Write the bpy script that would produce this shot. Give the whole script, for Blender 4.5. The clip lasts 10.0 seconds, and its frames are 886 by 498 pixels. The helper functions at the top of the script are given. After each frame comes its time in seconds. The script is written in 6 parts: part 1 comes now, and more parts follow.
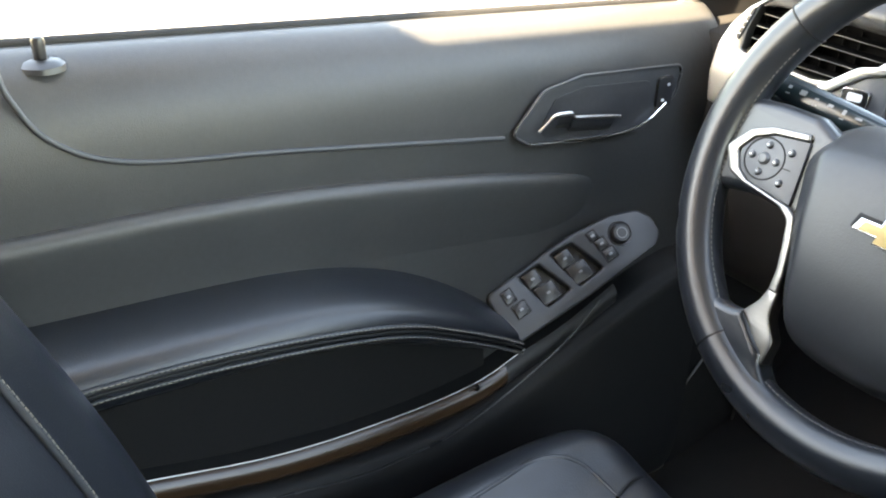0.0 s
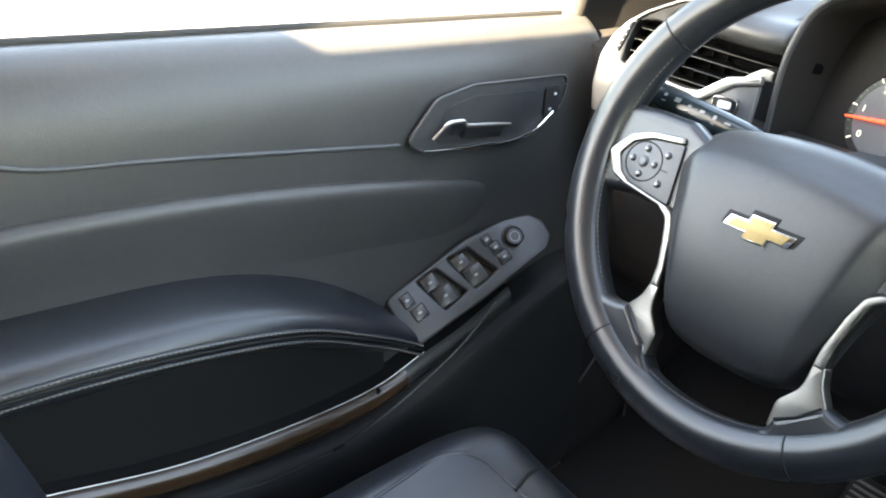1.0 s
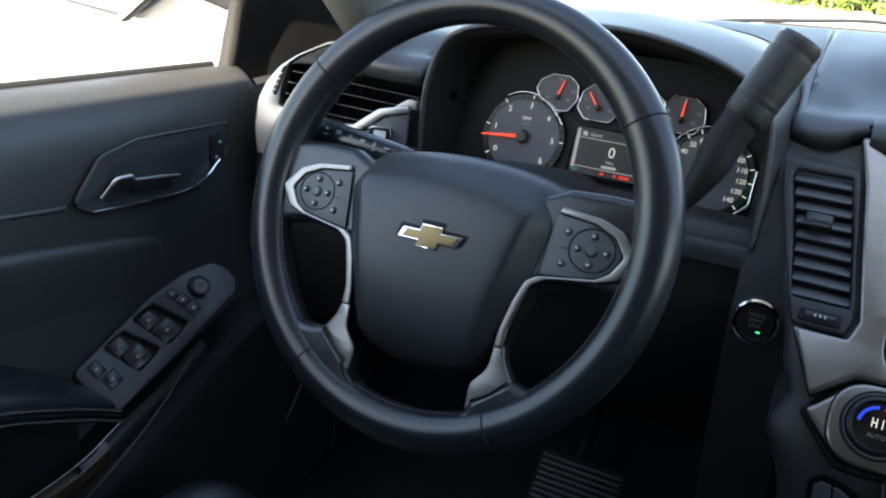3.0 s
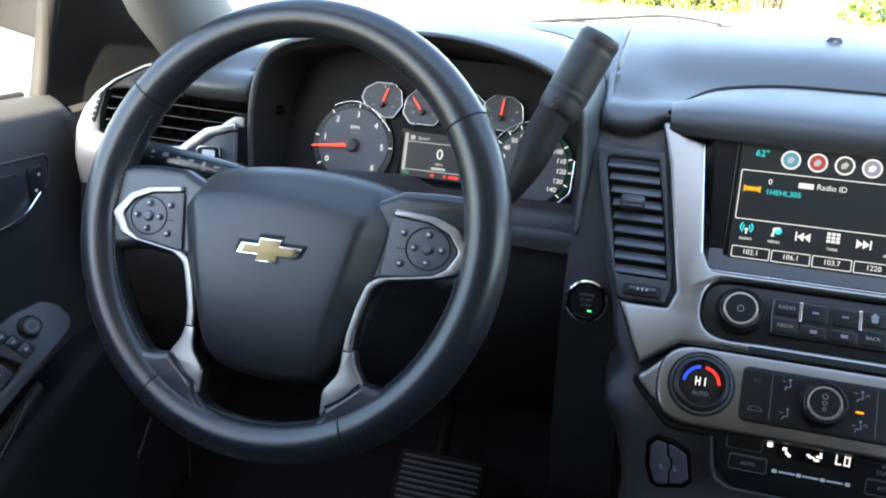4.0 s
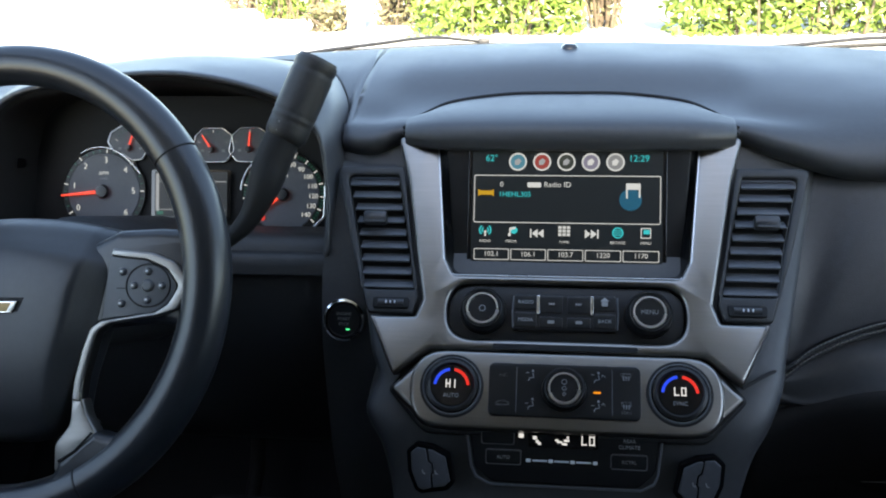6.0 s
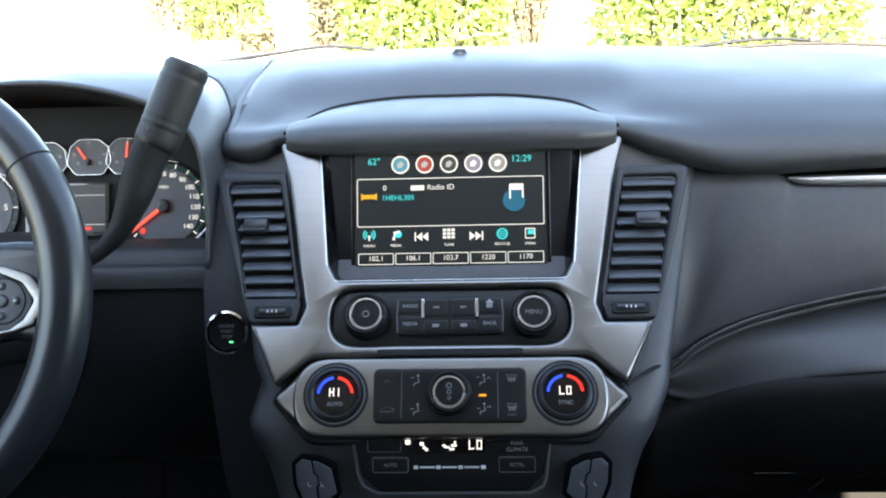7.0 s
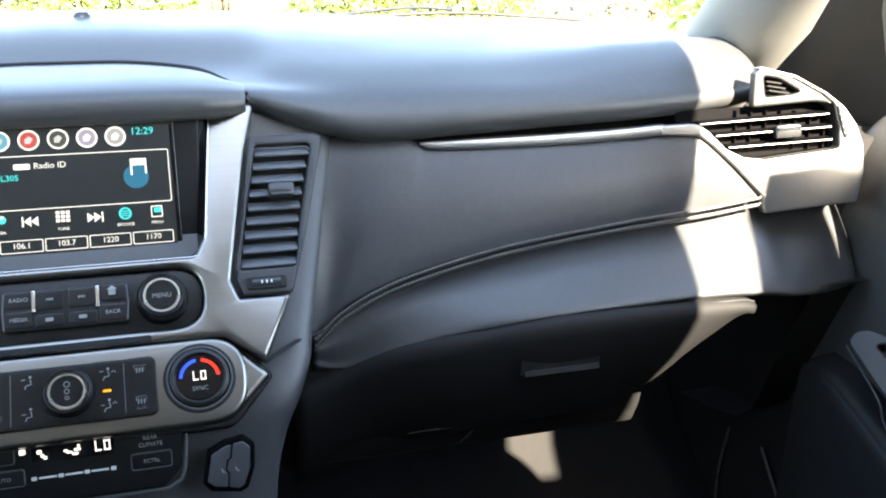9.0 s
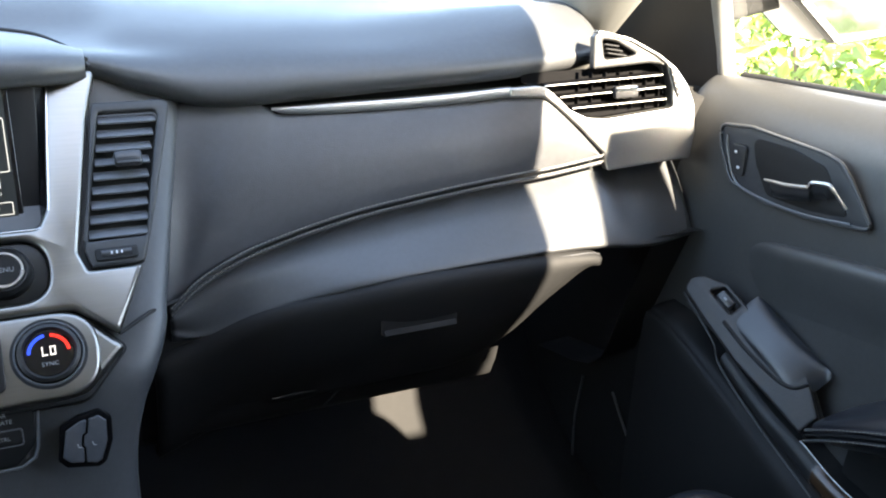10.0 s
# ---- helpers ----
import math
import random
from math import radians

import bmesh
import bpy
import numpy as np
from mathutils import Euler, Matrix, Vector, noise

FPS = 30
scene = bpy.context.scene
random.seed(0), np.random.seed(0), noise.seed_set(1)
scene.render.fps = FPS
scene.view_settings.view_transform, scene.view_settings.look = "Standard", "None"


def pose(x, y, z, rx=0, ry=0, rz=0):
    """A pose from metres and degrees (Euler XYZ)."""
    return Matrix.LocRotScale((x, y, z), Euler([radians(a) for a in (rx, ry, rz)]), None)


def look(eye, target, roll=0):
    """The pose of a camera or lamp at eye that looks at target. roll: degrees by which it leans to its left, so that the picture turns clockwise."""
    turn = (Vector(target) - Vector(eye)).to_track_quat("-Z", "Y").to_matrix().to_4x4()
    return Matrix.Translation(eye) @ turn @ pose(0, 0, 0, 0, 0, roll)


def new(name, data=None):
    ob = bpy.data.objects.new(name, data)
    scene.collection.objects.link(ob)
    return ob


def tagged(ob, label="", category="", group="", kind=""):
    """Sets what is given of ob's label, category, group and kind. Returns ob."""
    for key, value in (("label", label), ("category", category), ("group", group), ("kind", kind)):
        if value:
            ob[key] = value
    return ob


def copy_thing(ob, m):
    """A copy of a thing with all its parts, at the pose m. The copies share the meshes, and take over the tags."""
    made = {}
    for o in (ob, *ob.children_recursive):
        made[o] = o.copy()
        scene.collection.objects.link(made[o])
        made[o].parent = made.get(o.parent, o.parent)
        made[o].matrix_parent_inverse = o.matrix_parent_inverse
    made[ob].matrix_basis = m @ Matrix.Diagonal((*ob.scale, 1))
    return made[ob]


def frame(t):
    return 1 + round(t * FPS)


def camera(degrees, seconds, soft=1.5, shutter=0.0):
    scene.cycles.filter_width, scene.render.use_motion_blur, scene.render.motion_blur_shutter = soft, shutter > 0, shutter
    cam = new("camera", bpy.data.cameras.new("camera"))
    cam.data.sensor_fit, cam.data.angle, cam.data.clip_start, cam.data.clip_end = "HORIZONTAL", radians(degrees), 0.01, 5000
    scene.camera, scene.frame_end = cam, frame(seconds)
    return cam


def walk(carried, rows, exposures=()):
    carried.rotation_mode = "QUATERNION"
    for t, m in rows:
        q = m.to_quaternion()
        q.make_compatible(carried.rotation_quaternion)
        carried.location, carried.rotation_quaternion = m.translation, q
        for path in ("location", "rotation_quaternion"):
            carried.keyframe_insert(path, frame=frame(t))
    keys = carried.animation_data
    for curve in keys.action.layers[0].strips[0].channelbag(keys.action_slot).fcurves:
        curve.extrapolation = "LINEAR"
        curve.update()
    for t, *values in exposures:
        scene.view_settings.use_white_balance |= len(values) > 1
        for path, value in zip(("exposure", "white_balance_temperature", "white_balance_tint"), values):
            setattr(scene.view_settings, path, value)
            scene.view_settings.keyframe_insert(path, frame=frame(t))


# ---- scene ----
cam = camera(52.8, 10.0, soft=2.0)
EXPO = [(0.0, 4.54, 10200, 12), (1.0, 4.64, 9900, 12), (1.5, 4.6, 9400, 12), (2.5, 3.83, 8100, 10), (3.0, 2.75, 7500, 10), (3.3, 2.75, 7300, 10), (4.2, 3.85, 7300, 10), (4.5, 4.16, 7400, 10), (5.0, 4.15, 7500, 10), (5.4, 3.95, 7500, 10), (6.0, 2.72, 7400, 10), (7.5, 3.97, 7800, 10), (8.0, 4.05, 7800, 10), (8.5, 4.03, 7800, 10), (9.0, 3.97, 7800, 10), (10.0, 3.88, 7800, 10)]
PATH = [
    (0, (-0.176, -0.3, 1.441), (-1.64, 0.679, 0.493), 1.7),
    (0.5, (-0.167, -0.308, 1.443), (-1.61, 0.716, 0.51), 2.1),
    (1, (-0.158, -0.314, 1.441), (-1.5, 0.859, 0.534), 3.9),
    (1.5, (-0.154, -0.325, 1.44), (-1.346, 1.019, 0.561), 5.8),
    (2, (-0.155, -0.333, 1.438), (-1.242, 1.116, 0.591), 6.3),
    (2.5, (-0.148, -0.342, 1.435), (-1.107, 1.219, 0.632), 5.5),
    (3, (-0.143, -0.351, 1.433), (-0.969, 1.311, 0.689), 4.2),
    (4.3, (-0.119, -0.368, 1.436), (-0.579, 1.452, 0.745), 1.8),
    (4.5, (-0.102, -0.368, 1.435), (-0.545, 1.461, 0.759), 1.3),
    (5, (-0.071, -0.368, 1.435), (-0.458, 1.48, 0.777), -0.1),
    (5.5, (-0.042, -0.366, 1.435), (-0.411, 1.492, 0.794), -0.9),
    (6, (-0.012, -0.354, 1.427), (-0.256, 1.53, 0.801), -1.3),
    (6.2, (0.001, -0.351, 1.423), (-0.187, 1.542, 0.805), -1.3),
    (7.3, (0.05, -0.335, 1.406), (0.013, 1.576, 0.817), -2.3),
    (7.5, (0.059, -0.331, 1.404), (0.107, 1.572, 0.791), -2.3),
    (8, (0.078, -0.322, 1.395), (0.283, 1.555, 0.737), -1.4),
    (8.5, (0.096, -0.317, 1.398), (0.426, 1.543, 0.741), -0.7),
    (9, (0.108, -0.32, 1.401), (0.631, 1.494, 0.743), 0.5),
    (9.5, (0.109, -0.328, 1.403), (0.787, 1.428, 0.729), 1.6),
    (10, (0.112, -0.338, 1.401), (0.907, 1.35, 0.68), 1.6),
]
walk(cam, [(t, look(eye, target, roll)) for t, eye, target, roll in PATH], exposures=EXPO)

# ---- world, sun ----
SUN_FROM = Vector((0.175, -1.5, 1.0)).normalized()
world = bpy.data.worlds.new("sky")
scene.world = world
world.use_nodes = True
wn, wl = world.node_tree.nodes, world.node_tree.links
sky = wn.new("ShaderNodeTexSky")
sky.sky_type, sky.sun_disc = "NISHITA", False
sky.sun_elevation = math.asin(SUN_FROM.z)
sky.sun_rotation = math.atan2(SUN_FROM.x, SUN_FROM.y)
wl.new(sky.outputs[0], wn["Background"].inputs[0])
wn["Background"].inputs[1].default_value = 0.15
sun = new("sun", bpy.data.lights.new("sun", "SUN"))
sun.data.energy, sun.data.angle, sun.data.color = 5.0, radians(0.5), (1.0, 0.93, 0.82)
sun.matrix_world = look(SUN_FROM * 30, (0, 0, 1))


# ---- materials ----
def surface(name, colour, rough=0.5, metal=0.0, vary=0.15, scale=60.0, bump=0.0, bump_scale=900.0, coat=0.0,
            stretch=(1, 1, 1), kind="noise", stain=0.06, spec=0.5, emit=0.0):
    """A procedural surface: colour with two scales of change, grain relief and uneven gloss."""
    m = bpy.data.materials.new(name)
    m.use_nodes = True
    n, l = m.node_tree.nodes, m.node_tree.links
    b = n["Principled BSDF"]
    tc = n.new("ShaderNodeTexCoord")
    mp = n.new("ShaderNodeMapping")
    mp.inputs["Scale"].default_value = stretch
    l.new(tc.outputs["Object"], mp.inputs["Vector"])
    fine, broad = n.new("ShaderNodeTexNoise"), n.new("ShaderNodeTexNoise")
    fine.inputs["Scale"].default_value, fine.inputs["Detail"].default_value = scale, 5
    broad.inputs["Scale"].default_value, broad.inputs["Detail"].default_value = max(scale * 0.08, 1.2), 3
    for t in (fine, broad):
        l.new(mp.outputs[0], t.inputs["Vector"])
    ramp = n.new("ShaderNodeMapRange")
    ramp.inputs["To Min"].default_value, ramp.inputs["To Max"].default_value = 1 - vary, 1 + vary
    l.new(fine.outputs["Fac"], ramp.inputs["Value"])
    ramp2 = n.new("ShaderNodeMapRange")
    ramp2.inputs["To Min"].default_value, ramp2.inputs["To Max"].default_value = 1 - stain * 2, 1 + stain * 2
    l.new(broad.outputs["Fac"], ramp2.inputs["Value"])
    mul = n.new("ShaderNodeMath")
    mul.operation = "MULTIPLY"
    l.new(ramp.outputs[0], mul.inputs[0]), l.new(ramp2.outputs[0], mul.inputs[1])
    mix = n.new("ShaderNodeVectorMath")
    mix.operation = "SCALE"
    mix.inputs[0].default_value = colour
    l.new(mul.outputs[0], mix.inputs["Scale"])
    l.new(mix.outputs[0], b.inputs["Base Color"])
    rr = n.new("ShaderNodeMapRange")
    rr.inputs["To Min"].default_value, rr.inputs["To Max"].default_value = max(rough - 0.08, 0.02), min(rough + 0.08, 1)
    l.new(broad.outputs["Fac"], rr.inputs["Value"])
    l.new(rr.outputs[0], b.inputs["Roughness"])
    b.inputs["Metallic"].default_value = metal
    b.inputs["Coat Weight"].default_value = coat
    b.inputs["Specular IOR Level"].default_value = spec
    if bump:
        if kind == "cells":
            g = n.new("ShaderNodeTexVoronoi")
            g.inputs["Scale"].default_value = bump_scale
            out = g.outputs["Distance"]
        else:
            g = n.new("ShaderNodeTexNoise")
            g.inputs["Scale"].default_value, g.inputs["Detail"].default_value = bump_scale, 3
            out = g.outputs["Fac"]
        l.new(mp.outputs[0], g.inputs["Vector"])
        bp = n.new("ShaderNodeBump")
        bp.inputs["Strength"].default_value, bp.inputs["Distance"].default_value = bump, 0.0006
        l.new(out, bp.inputs["Height"])
        l.new(bp.outputs[0], b.inputs["Normal"])
    return m


def glow(name, colour, strength):
    """A lit display area or lamp that gives off its own light."""
    m = bpy.data.materials.new(name)
    m.use_nodes = True
    b = m.node_tree.nodes["Principled BSDF"]
    b.inputs["Base Color"].default_value = (*[c * 0.1 for c in colour], 1)
    b.inputs["Roughness"].default_value = 0.4
    b.inputs["Emission Color"].default_value = (*colour, 1)
    b.inputs["Emission Strength"].default_value = strength * 0.13
    return m


def clear(name, tint, rough=0.0, ior=1.02):
    m = bpy.data.materials.new(name)
    m.use_nodes = True
    n, l = m.node_tree.nodes, m.node_tree.links
    n.remove(n["Principled BSDF"])
    see, shine, mix, fr = n.new("ShaderNodeBsdfTransparent"), n.new("ShaderNodeBsdfGlossy"), n.new("ShaderNodeMixShader"), n.new("ShaderNodeFresnel")
    see.inputs["Color"].default_value = (*tint, 1)
    shine.inputs["Roughness"].default_value = 0.02
    fr.inputs["IOR"].default_value = 1.25
    l.new(fr.outputs[0], mix.inputs[0]), l.new(see.outputs[0], mix.inputs[1]), l.new(shine.outputs[0], mix.inputs[2])
    l.new(mix.outputs[0], n["Material Output"].inputs["Surface"])
    return m


LEATHER = surface("black_leather", (0.040, 0.042, 0.047), 0.36, vary=0.2, scale=140, bump=0.25, bump_scale=1100, kind="cells", spec=0.5)
# seat and rim leather: blue of the sky's sheen is put into the base colour
SEAT_LEATHER = surface("black_seat_leather_sky_sheen", (0.011, 0.0135, 0.018), 0.32, vary=0.15, scale=120, bump=0.15, bump_scale=700, kind="cells", stain=0.04, spec=0.65)
RIM_LEATHER = surface("worn_rim_leather_sky_sheen", (0.014, 0.0165, 0.021), 0.30, vary=0.12, scale=90, bump=0.08, bump_scale=900, kind="cells", stain=0.03, spec=0.6)
CUSHION = surface("airbag_cover_skin", (0.028, 0.030, 0.034), 0.38, vary=0.15, scale=200, bump=0.12, bump_scale=1000, kind="cells")
DOORSKIN = surface("soft_door_skin", (0.047, 0.048, 0.049), 0.40, vary=0.15, scale=200, bump=0.2, bump_scale=1100, kind="cells")
SOFT = surface("soft_dash_skin", (0.050, 0.053, 0.058), 0.39, vary=0.15, scale=200, bump=0.2, bump_scale=1100, kind="cells")
PANEL = surface("grained_black_plastic", (0.018, 0.0185, 0.020), 0.48, vary=0.2, scale=240, bump=0.35, bump_scale=1000, kind="cells")
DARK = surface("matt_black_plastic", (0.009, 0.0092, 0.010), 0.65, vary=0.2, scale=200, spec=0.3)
SATIN = surface("satin_black_plastic", (0.024, 0.025, 0.028), 0.30, vary=0.15, scale=120)
GLOSS = surface("gloss_black", (0.006, 0.006, 0.007), 0.08, vary=0.1, scale=60, coat=0.3)
SILVER = surface("brushed_silver_trim", (0.255, 0.245, 0.232), 0.33, metal=1.0, vary=0.10, scale=500, stretch=(0.05, 1, 1), bump=0.08, bump_scale=700, stain=0.04)
CHROME = surface("chrome", (0.82, 0.82, 0.83), 0.1, metal=1.0, vary=0.02, stain=0.02)
GOLD = surface("gold_emblem", (0.36, 0.25, 0.115), 0.5, metal=0.6, vary=0.12, scale=300)
WOOD = surface("gloss_dark_wood_trim", (0.05, 0.028, 0.016), 0.22, vary=0.4, scale=40, stretch=(1, 0.15, 1), coat=0.15)
THREAD = surface("grey_thread", (0.165, 0.155, 0.14), 0.8, vary=0.2, scale=900)
CARPET = surface("black_carpet", (0.007, 0.007, 0.0075), 0.95, vary=0.5, scale=500, bump=0.8, bump_scale=900)
LINER = surface("grey_headliner", (0.42, 0.41, 0.39), 0.9, vary=0.1, scale=300, bump=0.3)
PILLAR = surface("grey_pillar_trim", (0.15, 0.152, 0.148), 0.7, vary=0.08, scale=300, bump=0.2)
CONTROL = surface("control_black", (0.008, 0.0082, 0.009), 0.33, vary=0.2, scale=150, spec=0.32)
GLOVE = surface("glovebox_black", (0.011, 0.0112, 0.012), 0.62, vary=0.2, scale=240, bump=0.3, bump_scale=1000, kind="cells", spec=0.2)
VENT = surface("vent_black", (0.0025, 0.0025, 0.003), 0.7, vary=0.2, scale=150, spec=0.05)
BRIGHT = surface("bright_silver_surround", (0.43, 0.427, 0.42), 0.36, metal=1.0, vary=0.06, scale=400, stain=0.03)
SWITCH = surface("switch_grey", (0.092, 0.097, 0.106), 0.38, vary=0.12, scale=200)
STRIP = surface("satin_bright_strip", (0.55, 0.55, 0.545), 0.38, metal=1.0, vary=0.05, stain=0.03)
RUBBER = surface("black_rubber", (0.015, 0.015, 0.015), 0.7, vary=0.2, scale=150)
MARK = surface("white_marking", (0.62, 0.64, 0.66), 0.5, vary=0.05)
RING = surface("satin_chrome", (0.70, 0.70, 0.70), 0.28, metal=1.0, vary=0.03, stain=0.02)
KEYGREY = surface("heater_key_grey", (0.050, 0.054, 0.062), 0.34, vary=0.15, scale=200)
SWITCHPLATE = surface("satin_switch_plate", (0.027, 0.029, 0.034), 0.36, vary=0.12, scale=200)
RECESS = surface("recess_black", (0.005, 0.0052, 0.0058), 0.24, vary=0.15, scale=150, spec=0.4)
STALK = surface("dark_teal_gloss_plastic", (0.012, 0.022, 0.027), 0.2, vary=0.1, scale=100, coat=0.2)
PADGREY = surface("button_grey", (0.075, 0.079, 0.088), 0.42, vary=0.12, scale=200)
ICON = surface("pale_grey_icon", (0.25, 0.26, 0.27), 0.5, vary=0.05)
DIM = surface("dim_grey_marking", (0.20, 0.205, 0.21), 0.5, vary=0.05)
PRIVACY = clear("privacy_glass", (0.16, 0.17, 0.17))
GLASS = clear("window_glass", (0.97, 0.99, 0.985))
MIRROR = surface("mirror_glass", (0.85, 0.87, 0.88), 0.03, metal=1.0, vary=0.01, stain=0.01)
PAINT = surface("white_car_paint", (0.75, 0.75, 0.74), 0.25, vary=0.04, coat=0.6)
CONCRETE = surface("pale_concrete", (0.55, 0.53, 0.49), 0.85, vary=0.15, scale=8, stain=0.1)


# ---- building helpers ----
def plane(o, tilt=0.0, turn=0.0):
    """A frame at o whose X runs to the right, Y up along the face and Z out of it to the rear; tilt: degrees the top leans forward, turn: about the vertical."""
    return pose(*o, 90 - tilt, 0, turn)


def thing(name, label, category, group="", kind="", at=(0, 0, 0)):
    ob = new(name)
    ob.location = at
    return tagged(ob, label, category, group, kind)


def finish(me, material, smooth=True):
    if material:
        me.materials.append(material)
    if smooth:
        for p in me.polygons:
            p.use_smooth = True
    return me


def put(name, me, parent=None, m=None, label=""):
    ob = new(name, me)
    if parent:
        ob.parent = parent
        ob.matrix_parent_inverse = whole(parent).inverted()
    if m is not None:
        ob.matrix_basis = m
    if label:
        ob["label"] = label
    return ob


def whole(ob):
    """The world pose of a thing or part, worked out without a scene update."""
    m = ob.matrix_basis.copy()
    if ob.parent:
        m = whole(ob.parent) @ ob.matrix_parent_inverse @ m
    return m


def sharp(me, angle=35):
    """Smooth shading that keeps hard edges."""
    bm = bmesh.new()
    bm.from_mesh(me)
    for e in bm.edges:
        e.smooth = len(e.link_faces) == 2 and e.calc_face_angle(0) < radians(angle)
    bm.to_mesh(me)
    bm.free()
    return me


def arc_poly(pts, r, steps=5):
    """A closed outline with each corner rounded by radius r (or its own third number)."""
    out, n = [], len(pts)
    for i in range(n):
        p, a, b = Vector(pts[i][:2]), Vector(pts[i - 1][:2]), Vector(pts[(i + 1) % n][:2])
        rad = pts[i][2] if len(pts[i]) > 2 else r
        da, db = (a - p), (b - p)
        la, lb = da.length, db.length
        ang = da.angle(db)
        cut = min(rad / max(math.tan(ang / 2), 1e-4), la * 0.48, lb * 0.48)
        s, e = p + da / la * cut, p + db / lb * cut
        for k in range(steps + 1):
            t = k / steps
            out.append(tuple(s * (1 - t) ** 2 + p * 2 * t * (1 - t) + e * t ** 2))
    return out


def box_outline(w, h, r, cx=0.0, cy=0.0):
    return arc_poly([(cx - w / 2, cy - h / 2), (cx + w / 2, cy - h / 2), (cx + w / 2, cy + h / 2), (cx - w / 2, cy + h / 2)], r)


def ring_outline(r, cx=0.0, cy=0.0, n=40):
    return [(cx + r * math.cos(2 * math.pi * k / n), cy + r * math.sin(2 * math.pi * k / n)) for k in range(n)]


def plate(outlines, depth, bevel=0.0, res=2):
    """A flat piece with holes: the first outline is its rim, the others are openings. It runs from z = 0 to depth."""
    cu = bpy.data.curves.new("plate", "CURVE")
    cu.dimensions, cu.fill_mode = "2D", "BOTH"
    for o in outlines:
        sp = cu.splines.new("POLY")
        sp.points.add(len(o) - 1)
        for q, p in zip(sp.points, o):
            q.co = (p[0], p[1], 0, 1)
        sp.use_cyclic_u = True
    cu.extrude = max(depth / 2 - bevel, 0.00005)
    cu.bevel_depth, cu.bevel_resolution, cu.offset = bevel, res, -bevel
    ob = bpy.data.objects.new("plate", cu)
    me = bpy.data.meshes.new_from_object(ob)
    bpy.data.objects.remove(ob)
    bpy.data.curves.remove(cu)
    me.transform(Matrix.Translation((0, 0, depth / 2)))
    bm = bmesh.new()
    bm.from_mesh(me)
    bmesh.ops.remove_doubles(bm, verts=bm.verts, dist=1e-6)
    bmesh.ops.recalc_face_normals(bm, faces=bm.faces)
    bm.to_mesh(me)
    bm.free()
    return sharp(finish(me, None), 40)


def words(text, size, material, align="CENTER", depth=0.0003):
    cu = bpy.data.curves.new("words", "FONT")
    cu.body, cu.size, cu.align_x, cu.align_y, cu.extrude = text, size, align, "CENTER", depth
    cu.resolution_u = 3
    ob = bpy.data.objects.new("words", cu)
    me = bpy.data.meshes.new_from_object(ob)
    bpy.data.objects.remove(ob)
    bpy.data.curves.remove(cu)
    return finish(me, material, False)


def spline(pts, n):
    """n points on a smooth line through pts."""
    pts = [Vector(p) for p in pts]
    m = len(pts) - 1
    out = []
    for k in range(n):
        s = k / (n - 1) * m
        i = min(int(s), m - 1)
        t = s - i
        p1, p2 = pts[i], pts[i + 1]
        p0 = pts[i - 1] if i else p1 * 2 - p2
        p3 = pts[i + 2] if i + 2 <= m else p2 * 2 - p1
        out.append(0.5 * ((2 * p1) + (p2 - p0) * t + (2 * p0 - 5 * p1 + 4 * p2 - p3) * t * t + (3 * p1 - p0 - 3 * p2 + p3) * t ** 3))
    return out


def grid(rows, close_u=False, close_v=False):
    """A mesh over rows of points."""
    me = bpy.data.meshes.new("skin")
    n, m = len(rows), len(rows[0])
    vs = [tuple(p) for r in rows for p in r]
    fs = []
    for i in range(n if close_u else n - 1):
        for j in range(m if close_v else m - 1):
            a, b = i, (i + 1) % n
            c, d = j, (j + 1) % m
            fs.append((a * m + c, a * m + d, b * m + d, b * m + c))
    me.from_pydata(vs, [], fs)
    return me


def skin(ctrl, nu=24, nv=24):
    """A smooth sheet through a coarse net of points."""
    rows = [spline(r, nv) for r in ctrl]
    cols = [spline([r[j] for r in rows], nu) for j in range(nv)]
    return finish(grid([[c[i] for c in cols] for i in range(nu)]), None)


def thick(ob, d, offset=-1.0):
    md = ob.modifiers.new("thickness", "SOLIDIFY")
    md.thickness, md.offset = d, offset
    return ob


def tube(path, r, sides=10, close=False, caps=True, flat=1.0, up=(0, 0, 1)):
    """A rod along a path; r: one radius or one for each point; flat squeezes it along up."""
    path = [Vector(p) for p in path]
    n = len(path)
    rows = []
    for i, p in enumerate(path):
        a = path[(i - 1) % n] if (close or i) else p
        b = path[(i + 1) % n] if (close or i < n - 1) else p
        d = (b - a).normalized()
        s = d.cross(Vector(up))
        s = s.normalized() if s.length > 1e-5 else d.orthogonal().normalized()
        w = s.cross(d)
        rad = r[i] if isinstance(r, (list, tuple)) else r
        rows.append([p + (s * math.cos(2 * math.pi * k / sides) + w * math.sin(2 * math.pi * k / sides) * flat) * rad for k in range(sides)])
    me = grid(rows, close, True)
    if caps and not close:
        bm = bmesh.new()
        bm.from_mesh(me)
        bmesh.ops.holes_fill(bm, edges=[e for e in bm.edges if e.is_boundary], sides=0)
        bmesh.ops.recalc_face_normals(bm, faces=bm.faces)
        bm.to_mesh(me)
        bm.free()
    return sharp(finish(me, None), 50)


def lathe(profile, n=32):
    """A turned piece about z from (radius, height) pairs."""
    me = grid([[(r * math.cos(2 * math.pi * k / n), r * math.sin(2 * math.pi * k / n), z) for k in range(n)] for r, z in profile], False, True)
    bm = bmesh.new()
    bm.from_mesh(me)
    bmesh.ops.remove_doubles(bm, verts=bm.verts, dist=1e-6)
    bmesh.ops.recalc_face_normals(bm, faces=bm.faces)
    bm.to_mesh(me)
    bm.free()
    return sharp(finish(me, None), 35)


